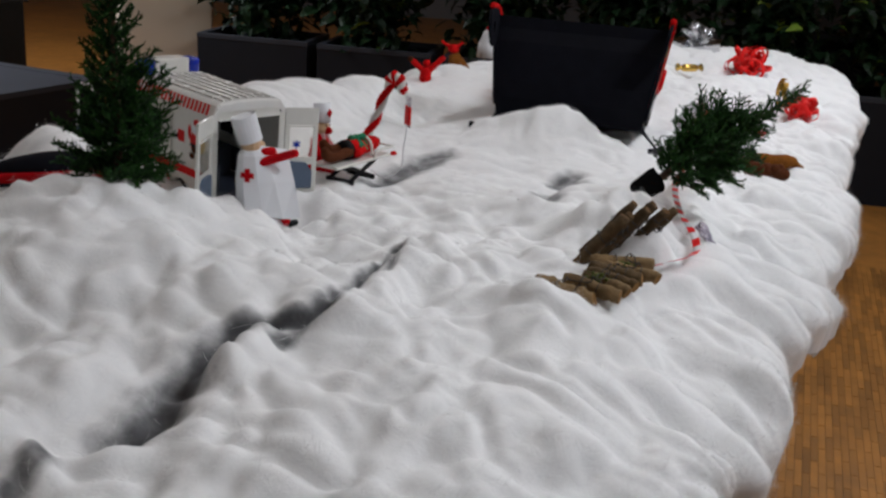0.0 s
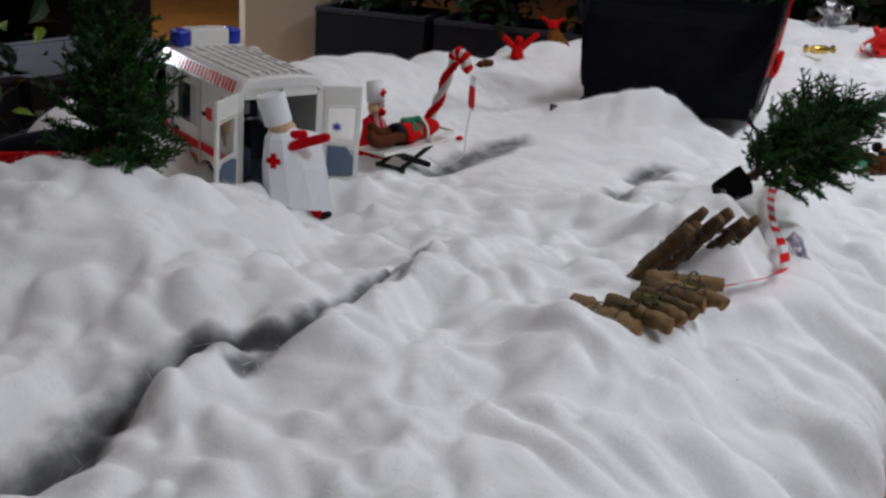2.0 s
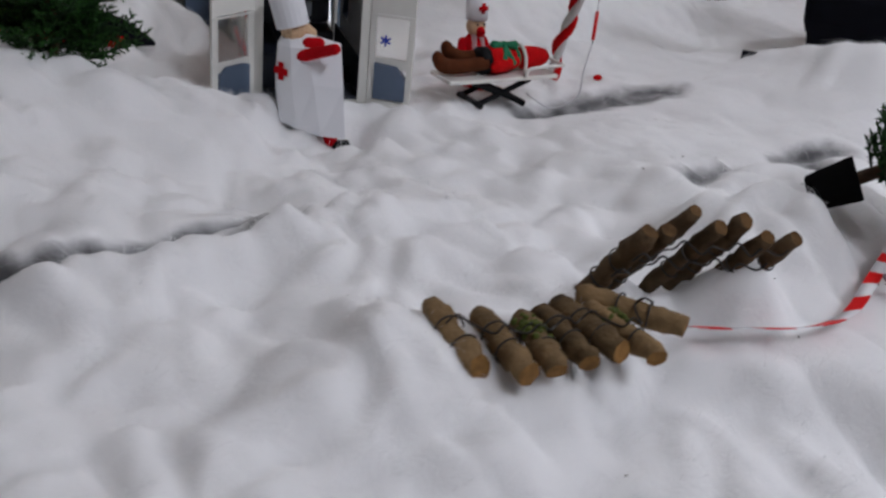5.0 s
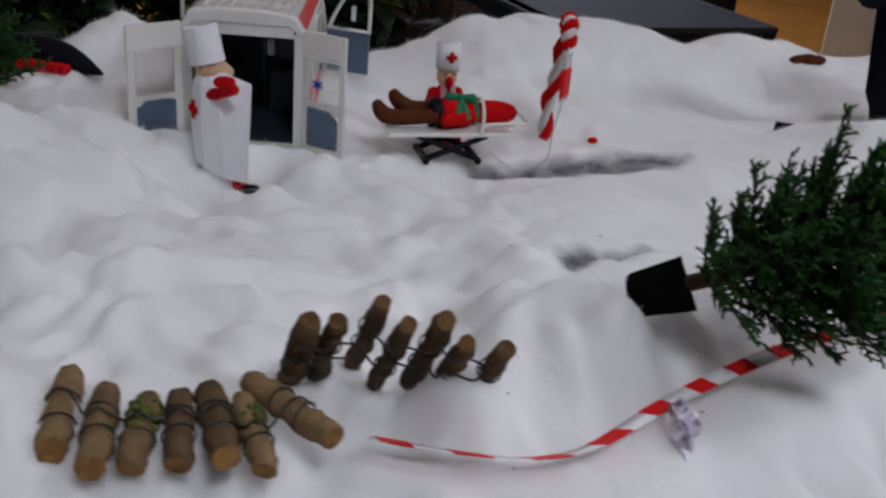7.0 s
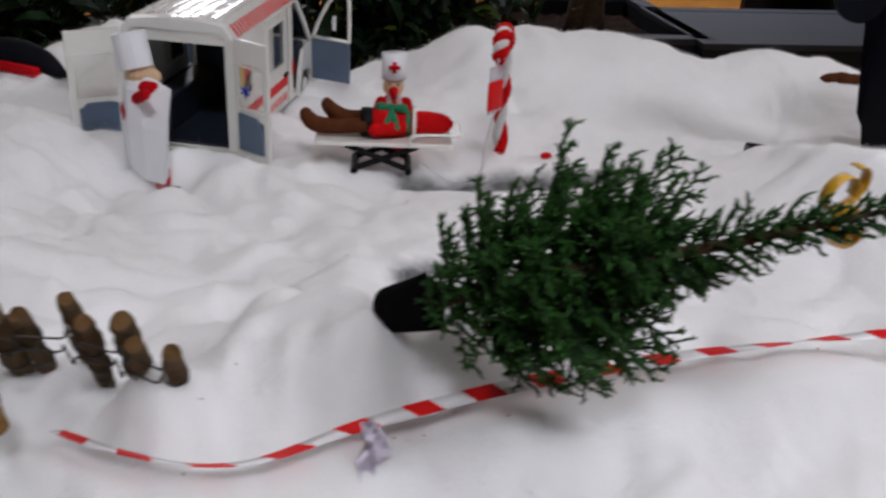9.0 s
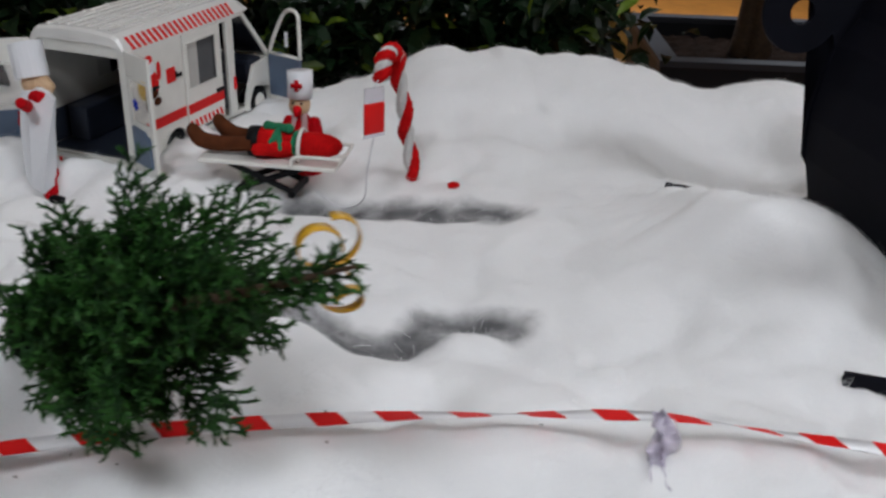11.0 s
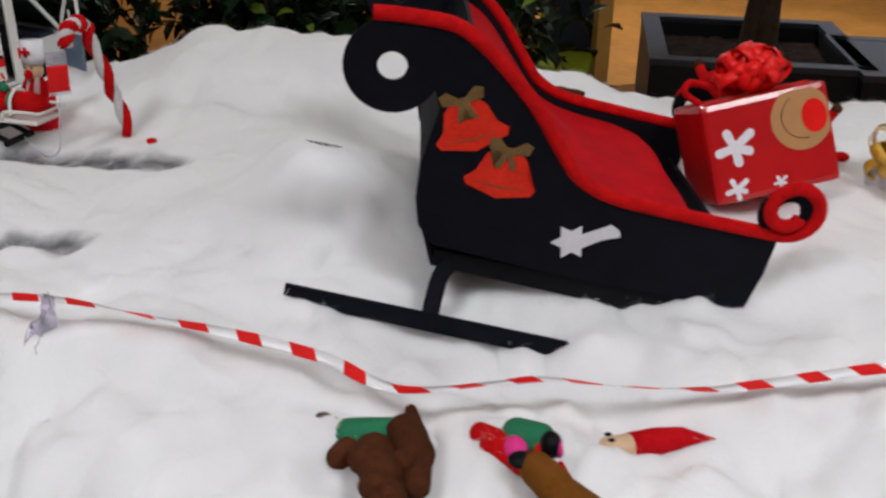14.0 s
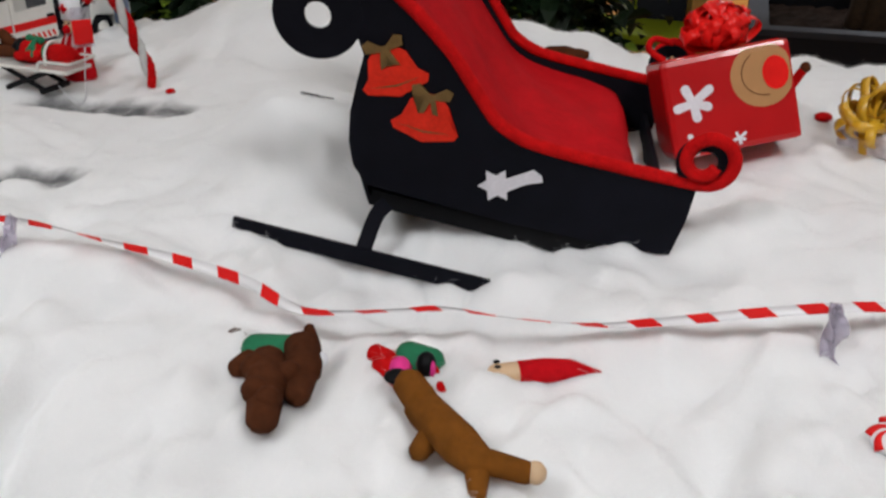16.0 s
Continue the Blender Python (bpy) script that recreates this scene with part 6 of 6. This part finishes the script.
# ---- dolls thrown from the sleigh ----
def bear_doll():
    bm = bmesh.new()
    z = 0.774
    limb(bm, (0.433, 1.854, z + 0.004), (0.443, 1.886, z + 0.006), 0.0155, 0.0165, 1)
    limb(bm, (0.415, 1.836, z + 0.007), (0.422, 1.842, z + 0.006), 0.0095, 0.0105, 0)
    limb(bm, (0.456, 1.842, z + 0.004), (0.448, 1.850, z + 0.005), 0.0090, 0.0100, 0)
    limb(bm, (0.448, 1.892, z + 0.014), (0.474, 1.894, z + 0.012), 0.0155, 0.0150, 0)
    limb(bm, (0.474, 1.893, z + 0.010), (0.500, 1.890, z + 0.006), 0.0135, 0.0105, 0)
    limb(bm, (0.436, 1.898, z + 0.026), (0.440, 1.899, z + 0.016), 0.0045, 0.0075, 0)
    ball(bm, (0.462, 1.907, z + 0.012), (0.007, 0.006, 0.006), 2)
    limb(bm, (0.466, 1.866, z + 0.012), (0.496, 1.868, z + 0.012), 0.0160, 0.0150, 0)
    limb(bm, (0.496, 1.867, z + 0.010), (0.530, 1.866, z + 0.006), 0.0150, 0.0125, 0)
    for x, y, r in ((0.476, 1.858, 0.012), (0.490, 1.862, 0.011), (0.508, 1.860, 0.011), (0.520, 1.870, 0.010), (0.486, 1.884, 0.010)):
        ball(bm, (x, y, z + 0.016), r)
    return solo("bear_doll", bm, [M_BROWN, M_GREEN, M_PAPER], Matrix(), "brown bear doll in a green shirt lying face down", "doll", "thrown dolls", smooth=True)


def elf_doll():
    bm = bmesh.new()
    z = 0.764
    limb(bm, (0.456, 1.948, z + 0.010), (0.472, 1.966, z + 0.008), 0.0085, 0.009, 0)
    limb(bm, (0.474, 1.956, z + 0.006), (0.496, 1.968, z + 0.006), 0.014, 0.013, 0)
    limb(bm, (0.466, 1.974, z + 0.010), (0.470, 1.992, z + 0.008), 0.0145, 0.0125, 1)
    ball(bm, (0.490, 1.966, z + 0.016), (0.012, 0.009, 0.009), 2)
    ball(bm, (0.487, 1.952, z + 0.004), (0.009, 0.007, 0.007), 3)
    limb(bm, (0.482, 1.990, z + 0.006), (0.505, 1.994, z + 0.004), 0.008, 0.007, 0)
    return solo("elf_doll", bm, [M_REDPIPE, M_GREEN, M_PINK, M_SKIN], pose(-0.020, 0.003, 0), "red elf doll with green cap and pink scarf", "doll", "thrown dolls", smooth=True)


def fox_doll():
    bm = bmesh.new()
    z = 0.764
    limb(bm, (0.512, 1.972, z + 0.022), (0.532, 1.980, z + 0.020), 0.0125, 0.0135, 0)
    limb(bm, (0.535, 1.981, z + 0.016), (0.580, 2.004, z + 0.014), 0.0145, 0.0155, 0)
    limb(bm, (0.582, 2.006, z + 0.013), (0.597, 2.015, z + 0.012), 0.0150, 0.012, 0)
    limb(bm, (0.600, 2.014, z + 0.008), (0.616, 2.012, z + 0.000), 0.0095, 0.007, 0)
    limb(bm, (0.560, 1.985, z + 0.008), (0.566, 1.976, z + 0.000), 0.010, 0.008, 0)
    limb(bm, (0.598, 2.022, z + 0.012), (0.606, 2.046, z + 0.008), 0.0095, 0.0085, 0)
    ball(bm, (0.607, 2.053, z + 0.008), (0.009, 0.008, 0.008), 2)
    ball(bm, (0.506, 1.963, z + 0.026), (0.009, 0.010, 0.005), 1)
    ball(bm, (0.500, 1.986, z + 0.032), (0.010, 0.008, 0.010), 1)
    ball(bm, (0.504, 1.990, z + 0.031), (0.007, 0.003, 0.007), 3)
    return solo("moose_doll", bm, [M_FOX, M_BLACKP, M_SKIN, M_PINK], pose(-0.009, 0.002, 0), "tan plush animal doll with black ears lying on snow", "doll", "thrown dolls", smooth=True)


def cap_doll():
    bm = bmesh.new()
    z = 0.757
    limb(bm, (0.492, 2.040, z + 0.005), (0.492, 2.056, z + 0.005), 0.009, 0.010, 1)
    tube(bm, [(0.492, 2.058, z + 0.005), (0.490, 2.080, z + 0.005), (0.489, 2.102, z + 0.005), (0.495, 2.127, z + 0.003)], [0.0105, 0.0108, 0.0085, 0.0022], 14, 0)
    ball(bm, (0.492, 2.029, z + 0.005), (0.0035, 0.0035, 0.0035), 0)
    for k in (-1, 1):
        ball(bm, (0.490 + 0.004 * k, 2.041, z + 0.0135), (0.0022, 0.003, 0.0014), 2)
    return solo("cap_doll", bm, [M_RED, M_SKIN, M_BLACKP], pose(-0.036, 0.007, 0), "flat pixie doll in a pointed red cap lying on the snow", "doll", "thrown dolls", smooth=True)


bear_doll(), elf_doll(), fox_doll(), cap_doll()


# ---- things behind the sleigh and the ambulance ----
def far_dolls():
    bm = bmesh.new()
    limb(bm, (-0.231, 2.452, 0.828), (-0.231, 2.452, 0.846), 0.016, 0.013)
    limb(bm, (-0.238, 2.450, 0.848), (-0.268, 2.446, 0.872), 0.008, 0.007)
    limb(bm, (-0.222, 2.454, 0.848), (-0.190, 2.458, 0.880), 0.008, 0.007)
    ball(bm, (-0.229, 2.449, 0.866), 0.0095)
    ball(bm, (-0.270, 2.445, 0.874), 0.008, 1)
    solo("red_doll", bm, [M_REDPIPE, M_BROWN], Matrix(), "small red doll with both arms raised in the snow", "doll", smooth=True)
    bm = bmesh.new()
    tube(bm, [(-0.150, 2.74, 0.785), (-0.157, 2.74, 0.820), (-0.172, 2.74, 0.858)], [0.040, 0.030, 0.014], 16, 1)
    ball(bm, (-0.173, 2.738, 0.872), (0.016, 0.014, 0.013), 0)
    for k in (-1, 1):
        limb(bm, (-0.175 + 0.012 * k, 2.738, 0.878), (-0.177 + 0.028 * k, 2.736, 0.890), 0.005, 0.004, 0)
    solo("brown_doll", bm, [M_REDPIPE, M_FOX], Matrix(), "brown cone-shaped doll with a red head in the snow", "doll", smooth=True)
    bm = bmesh.new()
    tube(bm, [(0, 0, -0.02), (0, 0, 0.02), (0.004, 0, 0.060), (0.008, 0, 0.078)], [0.036, 0.034, 0.022, 0.013], 18, 0)
    ball(bm, (0.010, 0, 0.090), (0.013, 0.013, 0.014), 0)
    limb(bm, (0.006, -0.018, 0.074), (0.030, -0.022, 0.036), 0.007, 0.006, 1)
    limb(bm, (-0.006, -0.014, 0.076), (0.016, -0.018, 0.080), 0.006, 0.006, 1)
    solo("white_doll", bm, [M_PAPER, M_RED], pose(-0.075, 3.25, 0.81), "white doll with a red scarf standing in the snow", "doll", smooth=True)
    t = thing("brown_stick", pose(-0.277, 2.245, ground(-0.277, 2.245) + 0.004, 0, 0, 70), "short brown stick lying on the snow", "stick")
    bm = bmesh.new()
    tube(bm, smooth_path([(-0.032, 0, 0), (-0.01, 0.002, 0.003), (0.012, -0.002, 0.002), (0.032, 0.001, 0.0)], 10), [0.006, 0.008, 0.0075, 0.007, 0.0085, 0.008, 0.007, 0.008, 0.007, 0.005], 9)
    part("stick_body", bm, M_BROWN, t)
    t = thing("red_pompom", pose(-0.238, 1.686, ground(-0.238, 1.686) + 0.002), "tiny red pompom on the snow", "pompom")
    bm = bmesh.new()
    ball(bm, (0, 0, 0), (0.006, 0.007, 0.004))
    part("pompom_ball", bm, M_REDPIPE, t, smooth=True)
    t = thing("red_pompom", pose(0.02, 2.50, ground(0.02, 2.50) + 0.004), "tiny red pompom on the snow beside a gift", "pompom")
    bm = bmesh.new()
    ball(bm, (0, 0, 0), (0.009, 0.011, 0.006))
    part("pompom_ball", bm, M_REDPIPE, t, smooth=True)
    # black cap with red lining behind the upright conifer
    t = thing("black_hat", pose(-0.64, 1.18, ground(-0.64, 1.18) + 0.004, 0, 0, 30), "black felt hat with a red brim lying in the snow", "hat")
    bm = bmesh.new()
    tube(bm, smooth_path([(-0.12, 0, -0.004), (-0.05, 0, 0.006), (0.02, 0, 0.010), (0.075, 0, -0.002)], 16), [0.004, 0.012, 0.016, 0.018, 0.020, 0.021, 0.022, 0.022, 0.021, 0.020, 0.018, 0.016, 0.013, 0.010, 0.006, 0.002], 14)
    part("crown", bm, M_BLACK, t, smooth=True)
    bm = bmesh.new()
    box(bm, -0.10, 0.045, -0.027, -0.014, -0.004, 0.008, bevel=0.003)
    part("brim", bm, M_RED, t, "red felt brim")


far_dolls()


# ---- hall furniture and planting ----
def planter(m, w, d, h, label, soil=True, name="planter", wall=0.09):
    t = thing(name, m, label, "planter", "planters")
    for a, b, c, e in ((0, w, 0, wall), (0, w, d - wall, d), (0, wall, wall, d - wall), (w - wall, w, wall, d - wall)):
        bm = bmesh.new()
        box(bm, a + 0.004, b - 0.004, c + 0.004 * (c == 0), e - 0.004 * (e == d), 0, h - 0.03)
        side = part("box_side", bm, M_PLANTER, t)
        bm = bmesh.new()
        box(bm, a, b, c, e, h - 0.03, h, bevel=0.003)
        part("rim", bm, M_PLANTERRIM, side, "grey rim")
    bm = bmesh.new()
    if soil:
        n = 26
        g = [[bm.verts.new((wall - 0.01 + (w - 2 * wall + 0.02) * i / n, wall - 0.01 + (d - 2 * wall + 0.02) * j / n, h - 0.10 + rnd.uniform(-0.012, 0.012))) for j in range(n + 1)] for i in range(n + 1)]
        for i in range(n):
            for j in range(n):
                bm.faces.new((g[i][j], g[i + 1][j], g[i + 1][j + 1], g[i][j + 1]))
        part("soil", bm, M_SOIL, t, "dark bark mulch")
    else:
        box(bm, wall - 0.01, w - wall + 0.01, wall - 0.01, d - wall + 0.01, h - 0.03, h - 0.004)
        part("lid", bm, M_PLANTERRIM, t, "flat grey lid")
    return t


def leafy(name, at, size, count, seed, label, lit=0.12, leaf=0.09, stems=7, mats=None):
    """A bush: branching stems and many curved leaves, with gaps."""
    rg = random.Random(seed)
    t = thing(name, pose(*at), label, "plant", "hall plants")
    tips = []
    for k in range(stems):
        a = rg.uniform(0, 6.28)
        p = Vector((rg.uniform(-0.1, 0.1) * size[0], rg.uniform(-0.1, 0.1) * size[1], 0))
        q = Vector((math.cos(a) * size[0] * rg.uniform(0.1, 0.45), math.sin(a) * size[1] * rg.uniform(0.1, 0.45), size[2] * rg.uniform(0.6, 1.0)))
        path = smooth_path([p, p.lerp(q, 0.5) + Vector((rg.uniform(-.05, .05), rg.uniform(-.05, .05), 0.05)), q], 8)
        bm = bmesh.new()
        tube(bm, path, [0.014, 0.013, 0.012, 0.010, 0.009, 0.007, 0.005, 0.003], 6)
        part("stem", bm, M_TRUNK, t)
        tips += path[2:]
    verts, faces, mi = [], [], []
    for k in range(count):
        c = rg.choice(tips) + Vector((rg.gauss(0, 0.16) * size[0], rg.gauss(0, 0.16) * size[1], rg.gauss(0, 0.12) * size[2]))
        if c.z < -0.1:
            c.z = -c.z
        d = Vector((rg.gauss(0, 1), rg.gauss(0, 1), rg.gauss(-0.2, 0.6))).normalized()
        s = d.cross(Vector((rg.gauss(0, .4), rg.gauss(0, .4), 1))).normalized()
        n = s.cross(d)
        L = leaf * rg.uniform(0.6, 1.3)
        W = L * rg.uniform(0.18, 0.3)
        b = len(verts)
        for f, w, h in ((0, 0, 0), (0.3, 0.9, 0.05), (0.65, 0.8, 0.04), (1.0, 0, -0.10)):
            mid = c + d * L * f + n * L * h
            if w == 0:
                verts.append(mid)
            else:
                verts.extend((mid + s * W * w + n * W * 0.25, mid, mid - s * W * w + n * W * 0.25))
        faces += [(b, b + 1, b + 2), (b, b + 2, b + 3), (b + 1, b + 4, b + 5, b + 2), (b + 2, b + 5, b + 6, b + 3), (b + 4, b + 7, b + 5), (b + 5, b + 7, b + 6)]
        mi += [1 if rg.random() < lit else 0] * 6
    me = bpy.data.meshes.new("foliage")
    me.from_pydata([tuple(v) for v in verts], [], faces)
    for x in mats or (M_BUSH, M_BUSHLIT):
        me.materials.append(x)
    me.polygons.foreach_set("material_index", mi)
    ob = new("foliage", me)
    ob.parent = t
    return t


RIM = FLOOR + 0.40
yaw = math.degrees(math.atan2(TD.y, TD.x))


# open planter with a tree, and the lidded one beyond it
planter(pose(-3.118, 3.636, FLOOR, 0, 0, yaw), 1.00, 1.14, 0.40, "dark grey square planter with bark mulch and a tree")
planter(pose(-2.72, 4.44, FLOOR, 0, 0, yaw), 1.30, 0.87, 0.40, "dark grey planter closed with a flat lid", soil=False)


def indoor_tree(x, y, seed):
    t = thing("indoor_tree", pose(x, y, RIM - 0.11), "tall indoor tree with a furrowed brown trunk in a planter", "tree")
    bm = bmesh.new()
    rg = random.Random(seed)
    for k in range(3):
        a = k * 2.1
        tube(bm, smooth_path([(0.05 * math.cos(a), 0.05 * math.sin(a), -0.02), (0.03 * math.cos(a + 0.5), 0.03 * math.sin(a + 0.5), 0.5), (0.05 * math.cos(a + 1), 0.05 * math.sin(a + 1), 1.3), (0.22 * math.cos(a + 1), 0.22 * math.sin(a + 1), 2.2)], 14), [0.07, 0.06, 0.055, 0.05, 0.05, 0.048, 0.045, 0.043, 0.04, 0.036, 0.032, 0.028, 0.022, 0.015], 12)
    part("trunk", bm, M_TRUNK, t, smooth=True)
    verts, faces = [], []
    for k in range(1500):
        c = Vector((rg.gauss(0, 0.45), rg.gauss(0, 0.45), rg.uniform(1.7, 2.9)))
        d = Vector((rg.gauss(0, 1), rg.gauss(0, 1), rg.gauss(-0.5, 0.5))).normalized()
        s = d.cross(Vector((0.1, 0.2, 1))).normalized()
        L = rg.uniform(0.08, 0.15)
        b = len(verts)
        verts += [c, c + d * L * 0.5 + s * L * 0.18, c + d * L * 0.5 - s * L * 0.18, c + d * L]
        faces += [(b, b + 1, b + 2), (b + 1, b + 3, b + 2)]
    me = bpy.data.meshes.new("crown")
    me.from_pydata([tuple(v) for v in verts], [], faces)
    me.materials.append(M_BUSH)
    ob = new("crown", me)
    ob.parent = t


indoor_tree(-3.54, 4.40, 3)


def wooden_post(x, y, label, h=1.9, w=0.075):
    t = thing("wooden_post", pose(x, y, FLOOR, 0, 0, yaw + 20), label, "post")
    bm = bmesh.new()
    box(bm, 0.012, w, -0.034, 0.034, 0, h, bevel=0.004)
    part("plank", bm, M_PINE, t)
    bm = bmesh.new()
    box(bm, -w - 0.03, w + 0.03, -0.07, 0.07, 0, 0.03, bevel=0.004)
    part("foot_plate", bm, M_PLANTER, t)


wooden_post(-3.02, 3.32, "upright yellow pine plank standing by the planter")

for (x, y), sz, cnt, sd, lab in (((-2.05, 2.55), (0.75, 0.75, 0.75), 2600, 41, "dense dark green leafy plant in a low trough"),
                                 ((-2.35, 2.00), (0.75, 0.75, 0.75), 2600, 42, "dense dark green leafy plant in a low trough"),
                                 ((-1.95, 1.35), (0.7, 0.7, 0.8), 2200, 43, "dark green leafy plant in a low trough"),
                                 ((-1.75, 0.75), (0.7, 0.7, 0.9), 2200, 44, "dark green leafy plant in a low trough")):
    planter(pose(x + 0.10, y - 0.32, FLOOR, 0, 0, yaw), 0.56, 0.5, 0.35, "low dark grey plant trough", name="plant_trough", wall=0.04)
    leafy("bushy_plant", (x, y, FLOOR + 0.26), sz, cnt, sd, lab, lit=0.06)

# row of dark troughs at the far end
for k in range(7):
    x = -1.9 + k * 0.78
    y = 6.3 - 0.12 * k
    planter(pose(x, y, FLOOR, 0, 0, -6), 0.72, 0.55, 0.62, "tall dark grey plant trough in a row", name="plant_trough", wall=0.04)
    leafy("bushy_plant", (x + 0.36, y + 0.25, FLOOR + 0.52), (0.8, 0.7, 0.9), 1500, 60 + k, "dark green leafy plant in a tall trough", lit=0.03, leaf=0.12)


def pillar(x, y):
    t = thing("pillar", pose(x, y, FLOOR, 0, 0, 24), "square beige plastered pillar", "pillar", kind="structure")
    bm = bmesh.new()
    box(bm, -0.29, 0.29, -0.29, 0.29, 0, CEIL - FLOOR, bevel=0.01)
    part("shaft", bm, M_PILLAR, t)
    bm = bmesh.new()
    box(bm, -0.305, 0.305, -0.305, 0.305, 0, 0.08, bevel=0.004)
    part("plinth", bm, M_PLANTER, t)


pillar(-2.30, 6.90)


def dark_bench(m, w, d, h, label):
    t = thing("dark_bench", m, label, "bench")
    bm = bmesh.new()
    box(bm, 0, w, 0, d, h - 0.06, h, bevel=0.004)
    part("bench_top", bm, M_PLANTER, t)
    for a in (0.02, w - 0.08):
        bm = bmesh.new()
        box(bm, a, a + 0.06, 0.03, d - 0.03, 0, h - 0.06)
        part("bench_side", bm, M_BLACKP, t)
    bm = bmesh.new()
    box(bm, 0.08, w - 0.08, d - 0.06, d - 0.03, 0.02, h - 0.06)
    part("back_board", bm, M_BLACKP, t)


def shell_chair():
    t = thing("shell_chair", pose(-3.10, 3.26, FLOOR, 0, 0, 65), "chair with a waisted dark grey back edged in lime green", "chair")
    edge = [(-0.15, 0.30), (0.15, 0.30), (0.145, 0.50), (0.125, 0.66), (0.13, 0.80), (0.17, 1.02), (-0.09, 1.02), (-0.10, 0.84), (-0.13, 0.68), (-0.16, 0.50)]
    bm = bmesh.new()
    plate(bm, edge, 0.012, 0.030, lean=0.05)
    part("back_shell", bm, M_LIME, t, "lime green felt shell")
    bm = bmesh.new()
    plate(bm, [(x * 0.82, z) for x, z in edge], -0.004, 0.010, lean=0.05)
    part("back_pad", bm, M_PAD, t, "dark grey felt pad")
    bm = bmesh.new()
    box(bm, -0.36, 0.10, -0.30, 0.06, 0.40, 0.44, bevel=0.012)
    part("seat", bm, M_LIME, t, "lime green seat")
    for x in (-0.32, 0.06):
        for y in (-0.26, 0.02):
            bm = bmesh.new()
            tube(bm, [(x, y, 0), (x, y, 0.40)], 0.012, 10)
            part("leg", bm, M_BLACKP, t)


shell_chair()
dark_bench(pose(-4.55, 6.55, FLOOR, 0, 0, yaw - 90), 1.3, 0.6, 0.75, "low dark bench by the wall")
dark_bench(pose(3.25, 10.6, FLOOR, 0, 0, -8), 0.7, 0.5, 0.55, "dark low bench far down the hall")


def stand(x, y):
    t = thing("wooden_stand", pose(x, y, FLOOR), "wooden pedestal stand on a dark base", "stand")
    bm = bmesh.new()
    box(bm, -0.09, 0.09, -0.09, 0.09, 0.12, 1.9, bevel=0.004)
    part("column", bm, M_TRUNK, t)
    bm = bmesh.new()
    box(bm, -0.16, 0.16, -0.16, 0.16, 0, 0.12, bevel=0.01)
    part("base", bm, M_PLANTER, t)


stand(3.95, 11.6)


# ---- parquet blocks of the floor beside the table ----
def parquet():
    floor = bpy.data.objects["floor"]
    me_list = []
    for k in range(3):
        bm = bmesh.new()
        box(bm, -0.0795, 0.0795, -0.0108, 0.0108, 0, 0.004, bevel=0.0005)
        me_list.append(mesh_of(bm, "parquet_block", M_FLOOR))
    turn = Matrix.Rotation(radians(yaw + 4), 4, "Z")
    rg = random.Random(5)
    n, verts, faces = 0, [], []
    spots = []
    for i in range(-12, 24):
        for j in range(-70, 8):
            c = turn @ Vector((i * 0.16 + 0.08 * (j % 2) + 0.03 * math.sin(j * 12.9), j * 0.0218 - 0.02, 0)) + Vector((0.30, 0.9, FLOOR))
            if (c.x - TO.x) * TN.x + (c.y - TO.y) * TN.y < 0.10:
                spots.append((math.hypot(c.x - 0.75, c.y - 1.5), i, j, c))
    spots.sort(key=lambda q: q[0])
    for _, i, j, c in spots:
        n += 1
        if n <= 300:
            ob = new("parquet_block", me_list[(i + j) % 3])
            ob.matrix_world = Matrix.Translation(c) @ turn
            ob.parent = floor
            continue
        b = len(verts)
        for x, y, z in ((-0.0795, -0.0108, 0), (0.0795, -0.0108, 0), (0.0795, 0.0108, 0), (-0.0795, 0.0108, 0), (-0.079, -0.0103, 0.004), (0.079, -0.0103, 0.004), (0.079, 0.0103, 0.004), (-0.079, 0.0103, 0.004)):
            verts.append(tuple(c + turn @ Vector((x, y, z))))
        faces += [(b + 4, b + 5, b + 6, b + 7), (b, b + 1, b + 5, b + 4), (b + 1, b + 2, b + 6, b + 5), (b + 2, b + 3, b + 7, b + 6), (b + 3, b, b + 4, b + 7)]
    me = bpy.data.meshes.new("parquet_field")
    me.from_pydata(verts, [], faces)
    me.materials.append(M_FLOOR)
    ob = new("parquet_field", me)
    ob.parent = floor
    tagged(ob, kind="stuff")


parquet()
